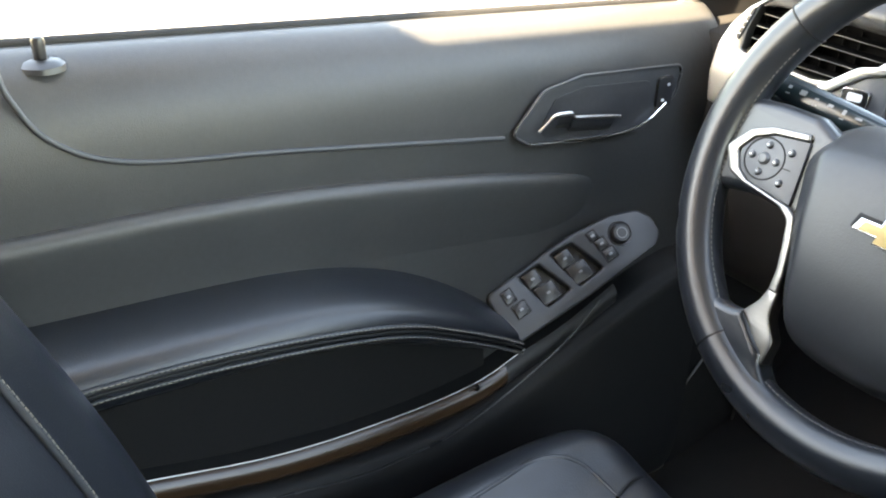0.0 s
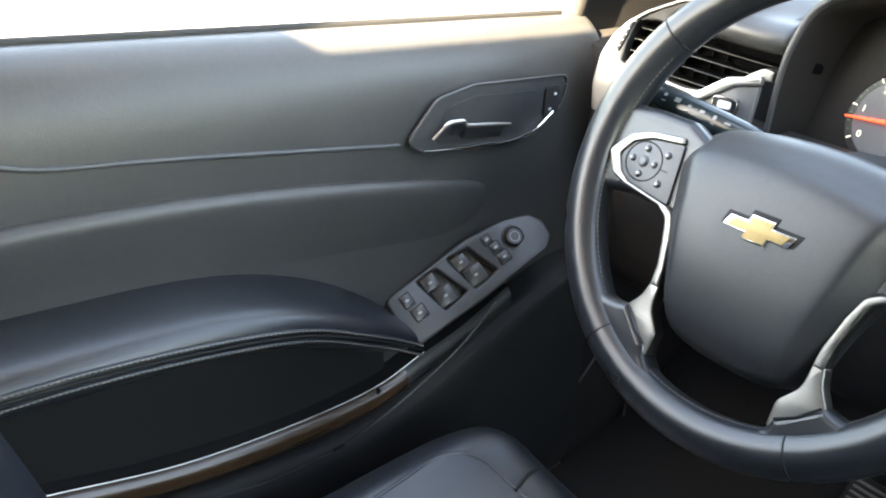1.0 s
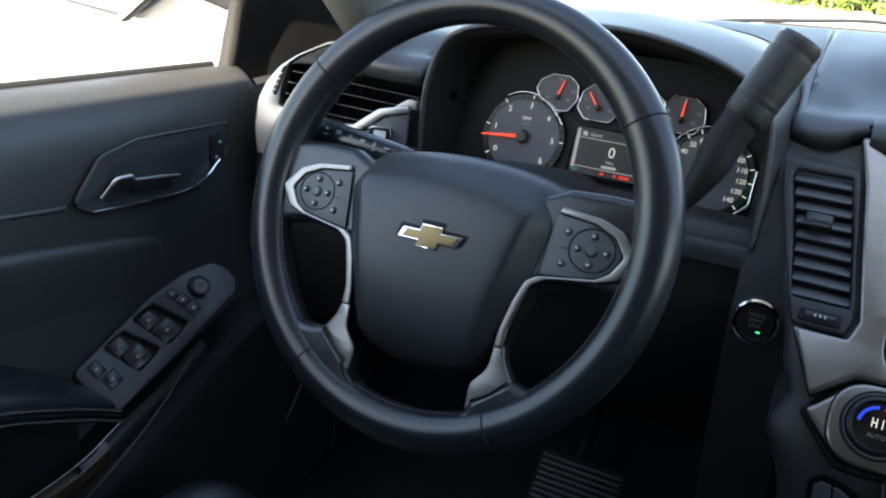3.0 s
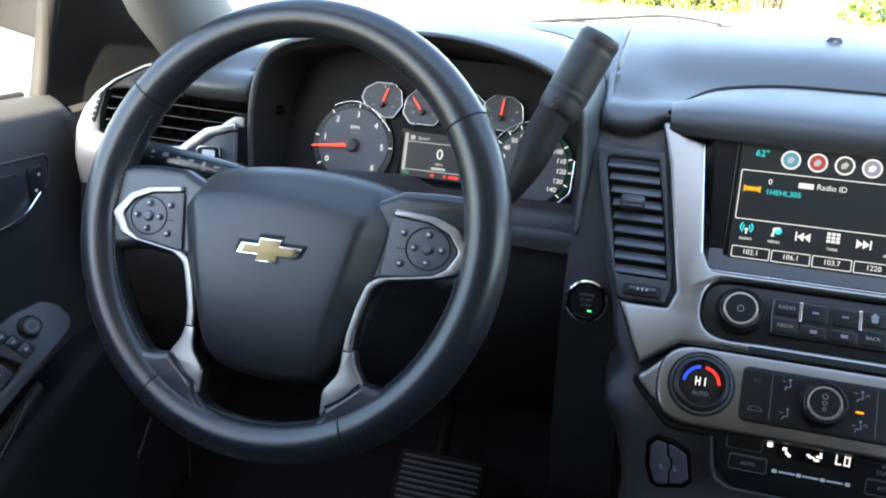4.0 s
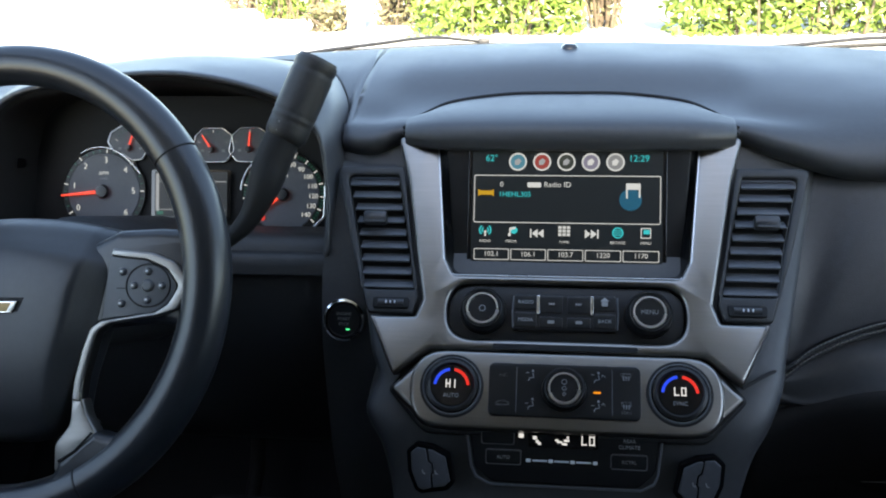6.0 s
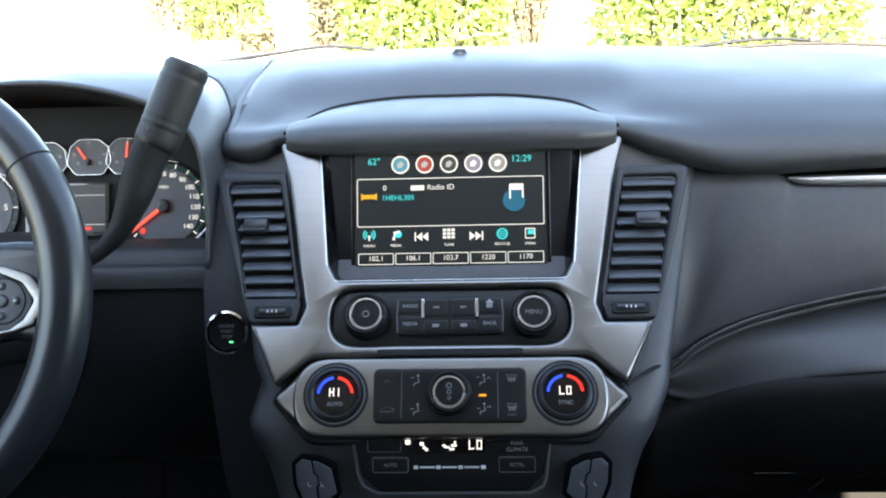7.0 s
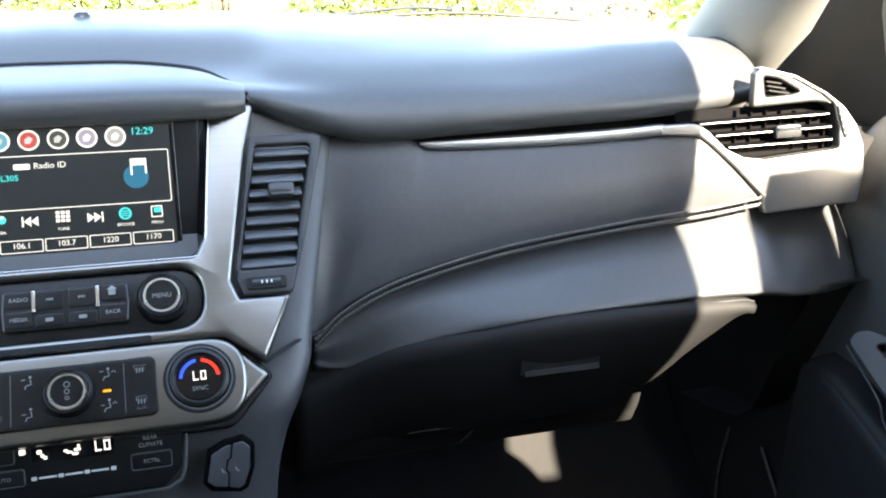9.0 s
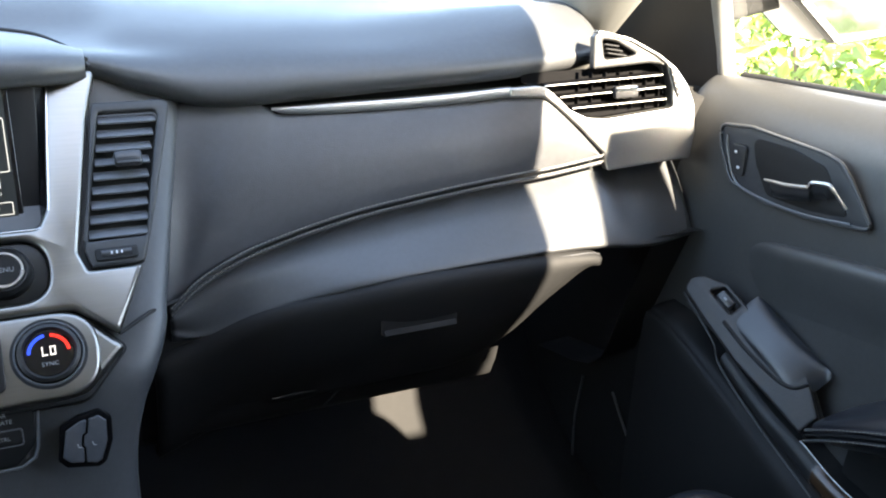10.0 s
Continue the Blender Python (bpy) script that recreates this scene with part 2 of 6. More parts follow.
def block(w, d, h, bevel=0.004, segs=2, at=(0, 0, 0)):
    """A box with rounded edges, centred at a point."""
    bm = bmesh.new()
    bmesh.ops.create_cube(bm, size=1)
    bmesh.ops.scale(bm, vec=(w, d, h), verts=bm.verts)
    if bevel:
        bmesh.ops.bevel(bm, geom=bm.edges[:], offset=bevel, segments=segs, affect="EDGES", profile=0.5)
    bmesh.ops.translate(bm, vec=at, verts=bm.verts)
    me = bpy.data.meshes.new("block")
    bm.to_mesh(me)
    bm.free()
    return sharp(finish(me, None), 30)


def paint(me, material):
    me.materials.append(material)
    return me


def part(name, me, material, parent, m=None, label=""):
    """One mesh as a part under a thing or part."""
    if material and not me.materials:
        me.materials.append(material)
    return put(name, me, parent, m, label)


def stitches(path, parent, name="stitching", step=0.006, r=0.0006):
    """A row of short threads along a line, as one part."""
    path = [Vector(p) for p in path]
    bm = bmesh.new()
    acc = 0.0
    for a, b in zip(path, path[1:]):
        seg = (b - a).length
        while acc < seg:
            d = (b - a).normalized()
            p = a + d * acc
            m = Matrix.Translation(p) @ d.to_track_quat("X", "Z").to_matrix().to_4x4() @ Matrix.Diagonal((step * 0.62, r * 2, r * 2, 1))
            bmesh.ops.create_cube(bm, size=1, matrix=m)
            acc += step
        acc -= seg
    me = bpy.data.meshes.new("threads")
    bm.to_mesh(me)
    bm.free()
    return part(name, me, THREAD, parent, None, "pale grey thread")


# ---- the car's shell ----
def slab(name, pts_rows, material, d, label, category="car body", kind="structure", offset=-1.0):
    ob = put(name, paint(skin(*pts_rows), material))
    tagged(ob, label, category, kind=kind)
    return thick(ob, d, offset)


slab("ceiling", ([[(x, y, 1.80 - 0.35 * (x / 0.9) ** 2 * 0.35 - 0.02 * max(y, 0) * 8) for x in (-0.70, -0.4, 0, 0.4, 0.67)] for y in (0.10, -0.6, -1.6, -2.7)], 20, 20),
     LINER, 0.05, "light grey cloth headliner of the car", "ceiling", offset=1.0)
slab("floor", ([[(x, y, 0.56 + (0.10 if y > 0.7 else 0) + (0.30 if y > 0.85 else 0)) for x in (-0.86, -0.3, 0.3, 0.86)] for y in (-2.7, -1.5, 0.2, 0.72, 0.90, 0.98)], 30, 16),
     CARPET, 0.04, "black carpet of the footwells and cabin", "floor")

firewall = put("wall_front", paint(block(1.74, 0.03, 0.62, 0.0, at=(0, 0.985, 0.95)), CARPET))
tagged(firewall, "black carpeted firewall behind the dashboard", "car body", kind="structure")
tailgate = put("wall_rear", paint(plate([box_outline(1.70, 1.25, 0.05, 0, 1.17), box_outline(1.2, 0.42, 0.08, 0, 1.48)], 0.05), PILLAR))
tailgate.matrix_basis = pose(0, -2.70, 0, 90, 0, 0)
tagged(tailgate, "grey trimmed tailgate with its rear window opening", "car body", kind="structure")

for s, side in ((-1, "left"), (1, "right")):
    # rear half of the side, with its window opening
    # right wall set inward and thickened to bound the sun patch; out of view
    quarter = put("wall_" + side, paint(plate([arc_poly([(-2.70, 0.56), (-0.44, 0.56), (-0.44, 1.74), (-2.70, 1.74)], 0.02), arc_poly([(-2.5, 1.24), (-0.75, 1.24), (-0.70, 1.64), (-2.4, 1.64)], 0.05)], 0.06 if s < 0 else 0.097), PILLAR))
    quarter.matrix_basis = Matrix(((0, 0, s, 0.785 if s > 0 else -0.80), (1, 0, 0, 0), (0, 1, 0, 0), (0, 0, 0, 1)))
    tagged(quarter, "grey trimmed rear side of the car", "car body", kind="structure")
    tint = put("window_rear_" + side, paint(plate([arc_poly([(-2.5, 1.23), (-0.74, 1.23), (-0.69, 1.65), (-2.4, 1.65)], 0.05)], 0.004), PRIVACY))
    tint.matrix_basis = Matrix(((0, 0, s, s * 0.83), (1, 0, 0, 0), (0, 1, 0, 0), (0, 0, 0, 1)))
    tagged(tint, "dark privacy glass of the rear side window", "car window", kind="structure")
    pillar = put("pillar_" + side, paint(tube(spline([(s * 0.775, 0.74, 1.22), (s * 0.745, 0.60, 1.32), (s * 0.71, 0.36, 1.50), (s * 0.66, 0.08, 1.70), (s * 0.655, -0.04, 1.74)], 18), [0.062] * 6 + [0.05] * 12, 14, up=(1, 0, 0.2), flat=0.8), PILLAR))
    tagged(pillar, "light grey windscreen pillar trim", "car pillar", kind="structure")
    rail = put("roof_rail_" + side, paint(tube([(s * 0.685 - 0.015, 0.12, 1.69), (s * 0.684 - 0.016, -0.4, 1.715), (s * 0.694 - 0.014, -1.4, 1.715), (s * 0.715, -2.7, 1.70)], 0.0395, 14), LINER))
    tagged(rail, "grey roof rail above the side windows", "car body", kind="structure")
# unseen slabs added against stray light; y0 leaves gaps for the sun patches
for s, y0 in ((-1, -0.74), (1, -1.05)):
    light_stop = put("roof_light_stop_" + ("left" if s < 0 else "right"), paint(block(0.20, y0 + 2.70, 0.03, 0.005, at=(s * 0.78, (y0 - 2.70) / 2, 1.752)), LINER))
    tagged(light_stop, "unseen grey slab that stops daylight above the rear side windows", "car body", kind="structure")
back_pane = put("window_back", paint(plate([box_outline(1.22, 0.44, 0.08, 0, 1.48)], 0.004), PRIVACY), None, pose(0, -2.73, 0, 90, 0, 0))
tagged(back_pane, "dark privacy glass of the tailgate", "car window", kind="structure")
# unseen block, added to narrow the sun streak on the passenger floor
sun_block = put("sun_block_pillar", paint(block(0.055, 0.15, 0.70, 0.012, at=(0.7725, -0.53, 1.155)), PILLAR))
tagged(sun_block, "unseen grey block behind the passenger door that cuts the floor's sun streak", "car body", kind="structure")
header = put("trim_header", paint(tube([(-0.66, 0.05, 1.725), (-0.3, 0.10, 1.765), (0.3, 0.10, 1.765), (0.66, 0.05, 1.725)], 0.03, 12), LINER))
tagged(header, "grey windscreen header trim", "car body", kind="structure")

wind = put("window_1", paint(skin([[(x * (1 - 0.14 * t), 0.93 - 0.10 * abs(x / 0.76) ** 2 - 0.82 * t, 1.292 + 0.473 * t - 0.05 * abs(x / 0.76) ** 2 * t) for x in (-0.76, -0.4, 0, 0.4, 0.76)] for t in (0, 0.3, 0.7, 1.0)], 16, 20), GLASS))
tagged(wind, "clear windscreen glass", "windscreen", kind="structure")
wind.visible_shadow = False

# ---- dashboard ----
dash = thing("dashboard", "black soft-skinned dashboard with stitched leather passenger panel", "dashboard", at=(0, 0.6, 1.1))
PADX = (-0.704, -0.62, -0.50, -0.38, -0.27, -0.20, -0.15, 0.0, 0.15, 0.20, 0.27, 0.36, 0.45, 0.55, 0.63, 0.668, 0.696)
PADZ = (1.246, 1.242, 1.240, 1.242, 1.243, 1.238, 1.248, 1.25, 1.248, 1.238, 1.2205, 1.2225, 1.2255, 1.2285, 1.2335, 1.236, 1.239)
PADY = (0.47, 0.47, 0.50, 0.54, 0.54, 0.515, 0.525, 0.535, 0.525, 0.510, 0.50, 0.497, 0.499, 0.501, 0.503, 0.507, 0.515)
rows = []
for x, zb, yl in zip(PADX, PADZ, PADY):
    back = 0.81 - 0.24 * (x / 0.69) ** 2 * 0.45
    top = 1.316 - 0.026 * (abs(x) / 0.69) ** 1.5
    end = -0.012 * min(max((x - 0.46) / 0.18, 0.0), 1.0)
    rows.append([(x, yl + 0.035, zb - 0.004), (x, yl + 0.010, zb), (x, yl, zb + 0.012), (x, yl + 0.013, (zb + 1.262) / 2 + 0.010), (x, yl + 0.040, 1.266 - end),
                 (x, yl + 0.085, 1.281 - end - (0.006 if abs(x) < 0.16 else 0.0)), (x, (yl + back) / 2 + 0.02, top - 0.012 - end * 0.6), (x, back - 0.012, top - 0.001), (x, back, top - 0.004), (x, back + 0.008, top - 0.016), (x, back + 0.010, top - 0.05)])
SEAM = [(-0.594, 0.48, 1.150), (-0.594, 0.50, 1.25), (-0.576, 0.60, 1.291), (-0.49, 0.71, 1.305), (-0.37, 0.725, 1.307), (-0.285, 0.69, 1.302), (-0.238, 0.60, 1.282), (-0.226, 0.54, 1.24), (-0.224, 0.50, 1.15)]


def seam_y(x):
    """How far back the pad is cut away for the gauge hood at x."""
    pts = [(p[0], p[1]) for p in spline(SEAM[1:8], 40)]
    for (xa, ya), (xb, yb) in zip(pts, pts[1:]):
        if xa <= x <= xb:
            return ya + (yb - ya) * (x - xa) / max(xb - xa, 1e-6) - 0.004
    return 0.0


lanes = [spline([r[j] for r in rows], 170) for j in range(len(rows[0]))]
cols = []
for i in range(170):
    col = spline([lane[i] for lane in lanes], 60)
    lim = seam_y(col[0].x)
    if lim:
        first = next(k for k in range(15, 60) if col[k].y >= lim)
        keep = col[first:]
        col = [keep[0].lerp(keep[0], 0) if len(keep) < 2 else keep[min(int(k * (len(keep) - 1) / 59), len(keep) - 2)].lerp(keep[min(int(k * (len(keep) - 1) / 59), len(keep) - 2) + 1], k * (len(keep) - 1) / 59 - min(int(k * (len(keep) - 1) / 59), len(keep) - 2)) for k in range(60)]
    cols.append(col)
# rounded end beside the passenger's vent
last = cols[-1]
for dx, f in ((0.007, 0.05), (0.013, 0.16), (0.017, 0.36), (0.0185, 0.62), (0.019, 0.85)):
    cols.append([Vector((p.x + dx, p.y + (0.600 - p.y) * f * 0.6, p.z + (1.266 - p.z) * f)) for p in last])
first = cols[0]
for dx, f in ((0.007, 0.05), (0.013, 0.16), (0.017, 0.36), (0.0185, 0.62), (0.019, 0.85)):
    cols.insert(0, [Vector((p.x - dx, p.y + (0.585 - p.y) * f * 0.5, p.z + (1.262 - p.z) * f)) for p in first])
thick(part("upper_pad", finish(grid(cols), None), SOFT, dash), 0.004)

ledge = [[(x, 0.80 - 0.108 * (x / 0.69) ** 2, 1.299 - 0.026 * (abs(x) / 0.69) ** 1.3), (x, 0.85 - 0.10 * (x / 0.70) ** 2, 1.3045 - 0.026 * (abs(x) / 0.70) ** 1.3), (x, 0.905 - 0.095 * (x / 0.72) ** 2, 1.3065 - 0.026 * (abs(x) / 0.72) ** 1.3), (x, 0.915 - 0.095 * (x / 0.72) ** 2, 1.285 - 0.026 * (abs(x) / 0.72) ** 1.3)] for x in (-0.72, -0.6, -0.45, -0.3, -0.1, 0.1, 0.3, 0.45, 0.6, 0.72)]
thick(part("demister_ledge", skin(ledge, 60, 20), SOFT, dash), 0.004)
part("demister_slot", tube([(x, 0.872 - 0.098 * (x / 0.71) ** 2, 1.3062 - 0.026 * (abs(x) / 0.71) ** 1.3) for x in [0.16 + 0.006 * k for k in range(14)]], 0.0030, 6, flat=0.5), DARK, dash)
part("glass_edge", tube([(x, 0.908 - 0.095 * (x / 0.72) ** 2, 1.3065 - 0.026 * (abs(x) / 0.72) ** 1.3) for x in [-0.70 + 0.05 * k for k in range(29)]], 0.0026, 6), RUBBER, dash)

# brow over the screen
rows = []
for x in (-0.160, -0.155, -0.140, -0.115, -0.06, 0.0, 0.06, 0.115, 0.140, 0.155, 0.160):
    k = abs(x) / 0.16
    e = k ** 5
    ys, zs = 0.590 - 0.015 * k ** 2 - 0.063 * e, 1.2835 - 0.003 * k ** 2 - 0.019 * e
    rows.append([(x, 0.535, 1.2485), (x * 0.985, 0.494 + 0.018 * e, 1.249), (x * 0.98, 0.488 + 0.02 * e, 1.254), (x * 0.98, 0.488 + 0.02 * e, 1.263 - 0.003 * e), (x * 0.985, 0.497 + 0.018 * e, 1.2715 - 0.006 * e),
                 (x * 0.99, 0.53 + 0.003 * e, 1.2785 - 0.010 * e), (x, ys, zs), (x, ys + 0.006, zs - 0.006)])
thick(part("screen_brow", skin(rows, 60, 36), SOFT, dash, label="curved black brow over the screen"), 0.003)

BROW = [tuple(r[6]) for r in rows]
part("brow_seam", tube([Vector(p) + Vector((0, 0.001, 0.0036)) for p in spline(BROW, 60)], 0.0022, 8), DARK, dash)

# binnacle round the gauges
LIP = [(-0.587, 0.466, 1.150), (-0.585, 0.472, 1.25), (-0.560, 0.490, 1.301), (-0.46, 0.50, 1.320), (-0.37, 0.50, 1.322), (-0.285, 0.495, 1.303), (-0.243, 0.49, 1.27), (-0.232, 0.475, 1.21), (-0.231, 0.455, 1.15)]
INNER = [(-0.575, 0.54, 1.14), (-0.571, 0.55, 1.24), (-0.546, 0.565, 1.280), (-0.46, 0.57, 1.293), (-0.37, 0.57, 1.294), (-0.292, 0.565, 1.280), (-0.253, 0.555, 1.245), (-0.247, 0.54, 1.20), (-0.246, 0.52, 1.14)]
mid1 = [tuple(a * 0.45 + b * 0.55 + c for a, b, c in zip(p, q, (0, 0, 0.010))) for p, q in zip(SEAM, LIP)]
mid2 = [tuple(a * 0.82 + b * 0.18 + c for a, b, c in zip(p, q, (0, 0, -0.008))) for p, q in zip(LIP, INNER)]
thick(part("binnacle", skin([SEAM, mid1, LIP, [tuple(a * 0.96 + b * 0.04 + c for a, b, c in zip(p, q, (0, 0, -0.003))) for p, q in zip(LIP, INNER)]], 30, 70), SOFT, dash, label="hooded black binnacle round the gauges"), 0.002)
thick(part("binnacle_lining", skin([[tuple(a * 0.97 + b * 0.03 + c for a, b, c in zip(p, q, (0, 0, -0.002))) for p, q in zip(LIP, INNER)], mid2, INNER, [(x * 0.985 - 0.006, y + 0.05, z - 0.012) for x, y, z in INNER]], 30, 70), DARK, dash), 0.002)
part("binnacle_seam", tube([p + Vector((0, 0.0, 0.0015)) for p in spline(SEAM, 90)], 0.0022, 6), DARK, dash)

# leather passenger panel and its chrome strip
TOPL = [(0.2347, 0.5218, 1.2187), (0.264, 0.516, 1.2206), (0.2965, 0.512, 1.2212), (0.318, 0.507, 1.2130), (0.3305, 0.5045, 1.2062), (0.375, 0.5037, 1.2056), (0.4496, 0.5030, 1.2055), (0.5455, 0.4999, 1.2085), (0.5964, 0.4870, 1.2128), (0.6115, 0.4825, 1.2103), (0.6266, 0.4767, 1.1995), (0.6479, 0.4675, 1.1782), (0.6726, 0.4565, 1.1500)]
PIPE = [(0.2040, 0.4415, 1.0460), (0.2308, 0.448, 1.0666), (0.2698, 0.4534, 1.0846), (0.315, 0.4572, 1.0973), (0.3735, 0.4610, 1.1092), (0.4346, 0.4640, 1.1174), (0.5320, 0.4670, 1.1268), (0.6163, 0.4670, 1.1335), (0.6726, 0.4555, 1.1450)]
BOTL = [(0.181, 0.427, 1.0715), (0.2040, 0.4415, 1.0500), (0.2308, 0.448, 1.0680), (0.2698, 0.4534, 1.0850), (0.315, 0.4572, 1.0973), (0.3735, 0.4610, 1.1092), (0.4346, 0.4640, 1.1174), (0.5320, 0.4670, 1.1268), (0.590, 0.4680, 1.1310), (0.6163, 0.4670, 1.1335), (0.638, 0.4630, 1.1376), (0.655, 0.4590, 1.1408), (0.6726, 0.4555, 1.1450)]
netp = [[tuple(Vector(a).lerp(Vector(b), t) + Vector((0, -0.008 * math.sin(math.pi * t) * w, 0.003 * math.sin(math.pi * t) * w)) + Vector((-0.004 * math.sin(math.pi * t) if k == 0 else 0.0, 0, 0))) for k, (a, b, w) in enumerate(zip(TOPL, BOTL, (0.3, 0.7, 1, 1, 1, 1, 1, 1, 0.8, 0.7, 0.5, 0.3, 0.2)))] for t in (0, 0.2, 0.5, 0.8, 1.0)]
thick(part("passenger_panel", skin(netp, 24, 110), LEATHER, dash, label="stitched black leather panel"), 0.004, 1.0)
for dz, r in ((0.0030, 0.0018), (-0.0040, 0.0022)):
    line = [p + Vector((0, -0.006, dz)) for p in spline(PIPE, 90)]
    part("piping", tube(line, r, 8), LEATHER, dash)
    stitches([p + Vector((0, -0.0022, 0.0022)) for p in line], dash, step=0.0042, r=0.00045)
strip = spline([(0.3215, 0.5045, 1.2120), (0.345, 0.5030, 1.2100), (0.45, 0.5015, 1.2100), (0.53, 0.4985, 1.2125), (0.578, 0.4915, 1.2163)], 50)
band = [min(0.08 + k / 20, 1.0) for k in range(50)]
thick(part("chrome_strip", skin([[p + Vector((0, dy * f, dz * f)) for p, f in zip(strip, band)] for dy, dz in ((0.006, 0.0040), (0.001, 0.0042), (-0.0016, 0.0034), (-0.0026, -0.0004), (-0.0016, -0.0044), (0.006, -0.0056))], 20, 60), STRIP, dash, label="bright satin chrome strip"), 0.001)
part("strip_shelf", skin([[(x, 0.548, z + 0.022), (x, 0.536, z + 0.010), (x, 0.524, z + 0.006)] for x, z in ((0.31, 1.204), (0.45, 1.205), (0.62, 1.207))], 14, 10), DARK, dash)

# lower passenger dash
def set_back(x):
    """How far the lower dash draws back towards the centre stack."""
    t = min(max((0.42 - x) / 0.22, 0), 1)
    return 0.042 * t * t * (3 - 2 * t)


rows = []
for (x, y, z), zb in zip(PIPE + [(0.706, 0.463, 1.136)], (1.018, 1.026, 1.0345, 1.0440, 1.0495, 1.0530, 1.0562, 1.0570, 1.0535, 1.0490)):
    t = min(max((x - 0.18) / 0.05, 0), 1)
    yl, zb = 0.412 + set_back(x), z - 0.014 + (zb - 0.5 * set_back(x) - z + 0.014) * t
    rows.append([(x, y + 0.014, z - 0.003), (x, y + 0.013, z - 0.007 - 0.008 * t), (x, y * 0.60 + yl * 0.40 + 0.002, (z + zb) / 2 + 0.001 * t), (x, yl, zb + 0.010 * t), (x, yl - 0.001, zb + 0.002 * t - 0.006 * (1 - t)), (x, yl + 0.008, zb - 0.03 + 0.027 * t)])
rows.append([(0.745, 0.485, 1.131), (0.745, 0.468, 1.118), (0.745, 0.440, 1.085), (0.745, 0.420, 1.056), (0.745, 0.419, 1.047), (0.745, 0.428, 1.042)])
rows.append([(0.797, 0.495, 1.130), (0.797, 0.478, 1.117), (0.797, 0.452, 1.085), (0.797, 0.434, 1.056), (0.797, 0.433, 1.047), (0.797, 0.442, 1.042)])
thick(part("lower_pad", skin(rows, 60, 30), SOFT, dash), 0.004)
# dark sheet added to hide the sunlit kick panel beside the glovebox
part("end_shade_sheet", skin([[(x, y + (x - 0.70) * 0.12, z) for x in (0.742, 0.76, 0.78, 0.80)] for y, z in ((0.424, 1.050), (0.445, 1.00), (0.475, 0.93), (0.52, 0.84), (0.66, 0.80))], 14, 8), GLOVE, dash)
DEEP_Z = ((0.17, 0.925), (0.3, 0.922), (0.45, 0.925), (0.53, 0.932), (0.58, 0.962), (0.63, 1.000), (0.68, 1.034), (0.74, 1.045), (0.80, 1.05))
part("glove_surround", skin([[(x, 0.4165 + 0.060 * k ** 1.4 + (0.006 + set_back(x)) * (1 - k) * (1 if x < 0.4 else 0), 1.057 - 0.9 * set_back(x) + (zb - 1.057 + 0.9 * set_back(x)) * k) for x, zb in DEEP_Z] for k in (0, 0.25, 0.5, 0.75, 1.0)] + [[(x, 0.495, zb - 0.012) for x, zb in DEEP_Z], [(x, 0.62, zb - 0.01) for x, zb in DEEP_Z]], 24, 40), DARK, dash)
GLOVE_X = ((0.185, -0.050, 0), (0.225, -0.034, 0), (0.262, -0.020, 0), (0.30, -0.011, 0), (0.34, -0.008, 0), (0.42, -0.002, 0), (0.50, 0.0, 0), (0.545, 0.0, 0.10), (0.585, 0.0, 0.27), (0.62, 0.0, 0.52), (0.642, -0.001, 0.80), (0.653, -0.004, 0.96))
glove = part("glovebox_door", skin([[(x, y + set_back(x) - 0.004 * math.sin(math.pi * min(max((x - 0.27) / 0.39, 0), 1)), zz + (1.046 - zz) * low + dz - 0.5 * set_back(x)) for x, dz, low in GLOVE_X]
             for y, zz in ((0.422, 1.055), (0.412, 1.050), (0.413, 1.032), (0.430, 0.985), (0.458, 0.938), (0.470, 0.922), (0.49, 0.917))], 36, 40), GLOVE, dash, label="closed black glovebox door")
thick(glove, 0.006)
part("door_edge", tube(spline([(x, 0.4105 + set_back(x) - 0.004 * math.sin(math.pi * min(max((x - 0.27) / 0.39, 0), 1)), 1.0535 + dz - 0.5 * set_back(x)) for x, dz, low in GLOVE_X[2:]], 60), 0.0012, 6), SATIN, glove)
part("lower_lip", tube(spline([(0.30, 0.4690, 0.915), (0.36, 0.4655, 0.919), (0.42, 0.4650, 0.924), (0.50, 0.4660, 0.926)], 30), [0.0008] * 4 + [0.0018] * 22 + [0.0008] * 4, 8), PANEL, glove)
part("latch_slot", block(0.076, 0.004, 0.0012, 0.0004, 1, at=(0.452, 0.4085, 1.0385)), SATIN, glove)
part("latch_recess", plate([box_outline(0.084, 0.020, 0.004)], 0.002, 0.0006), DARK, glove, pose(0.4405, 0.4125, 1.0065, 90, 0, 0) @ pose(0, 0, 0.001))
part("latch_handle", block(0.080, 0.016, 0.004, 0.0018), GLOVE, glove, pose(0.4415, 0.4120, 1.0025, 50, 0, 0))
part("lock_barrel", lathe([(0, 0.004), (0.005, 0.004), (0.0058, 0.001), (0.0058, -0.004)], 20), SWITCH, glove, plane((0.4465, 0.4110, 1.0265), 0))

part("lower_cover", skin([[(x, y, z) for x in (0.17, 0.3, 0.45, 0.57)] for y, z in ((0.476, 0.922), (0.485, 0.895), (0.51, 0.868), (0.62, 0.85))], 12, 10), DARK, dash)
part("cover_edge", tube([(0.356, 0.472, 0.893), (0.366, 0.472, 0.901), (0.378, 0.472, 0.914)], [0.0006, 0.0012, 0.0008], 6), SATIN, dash)

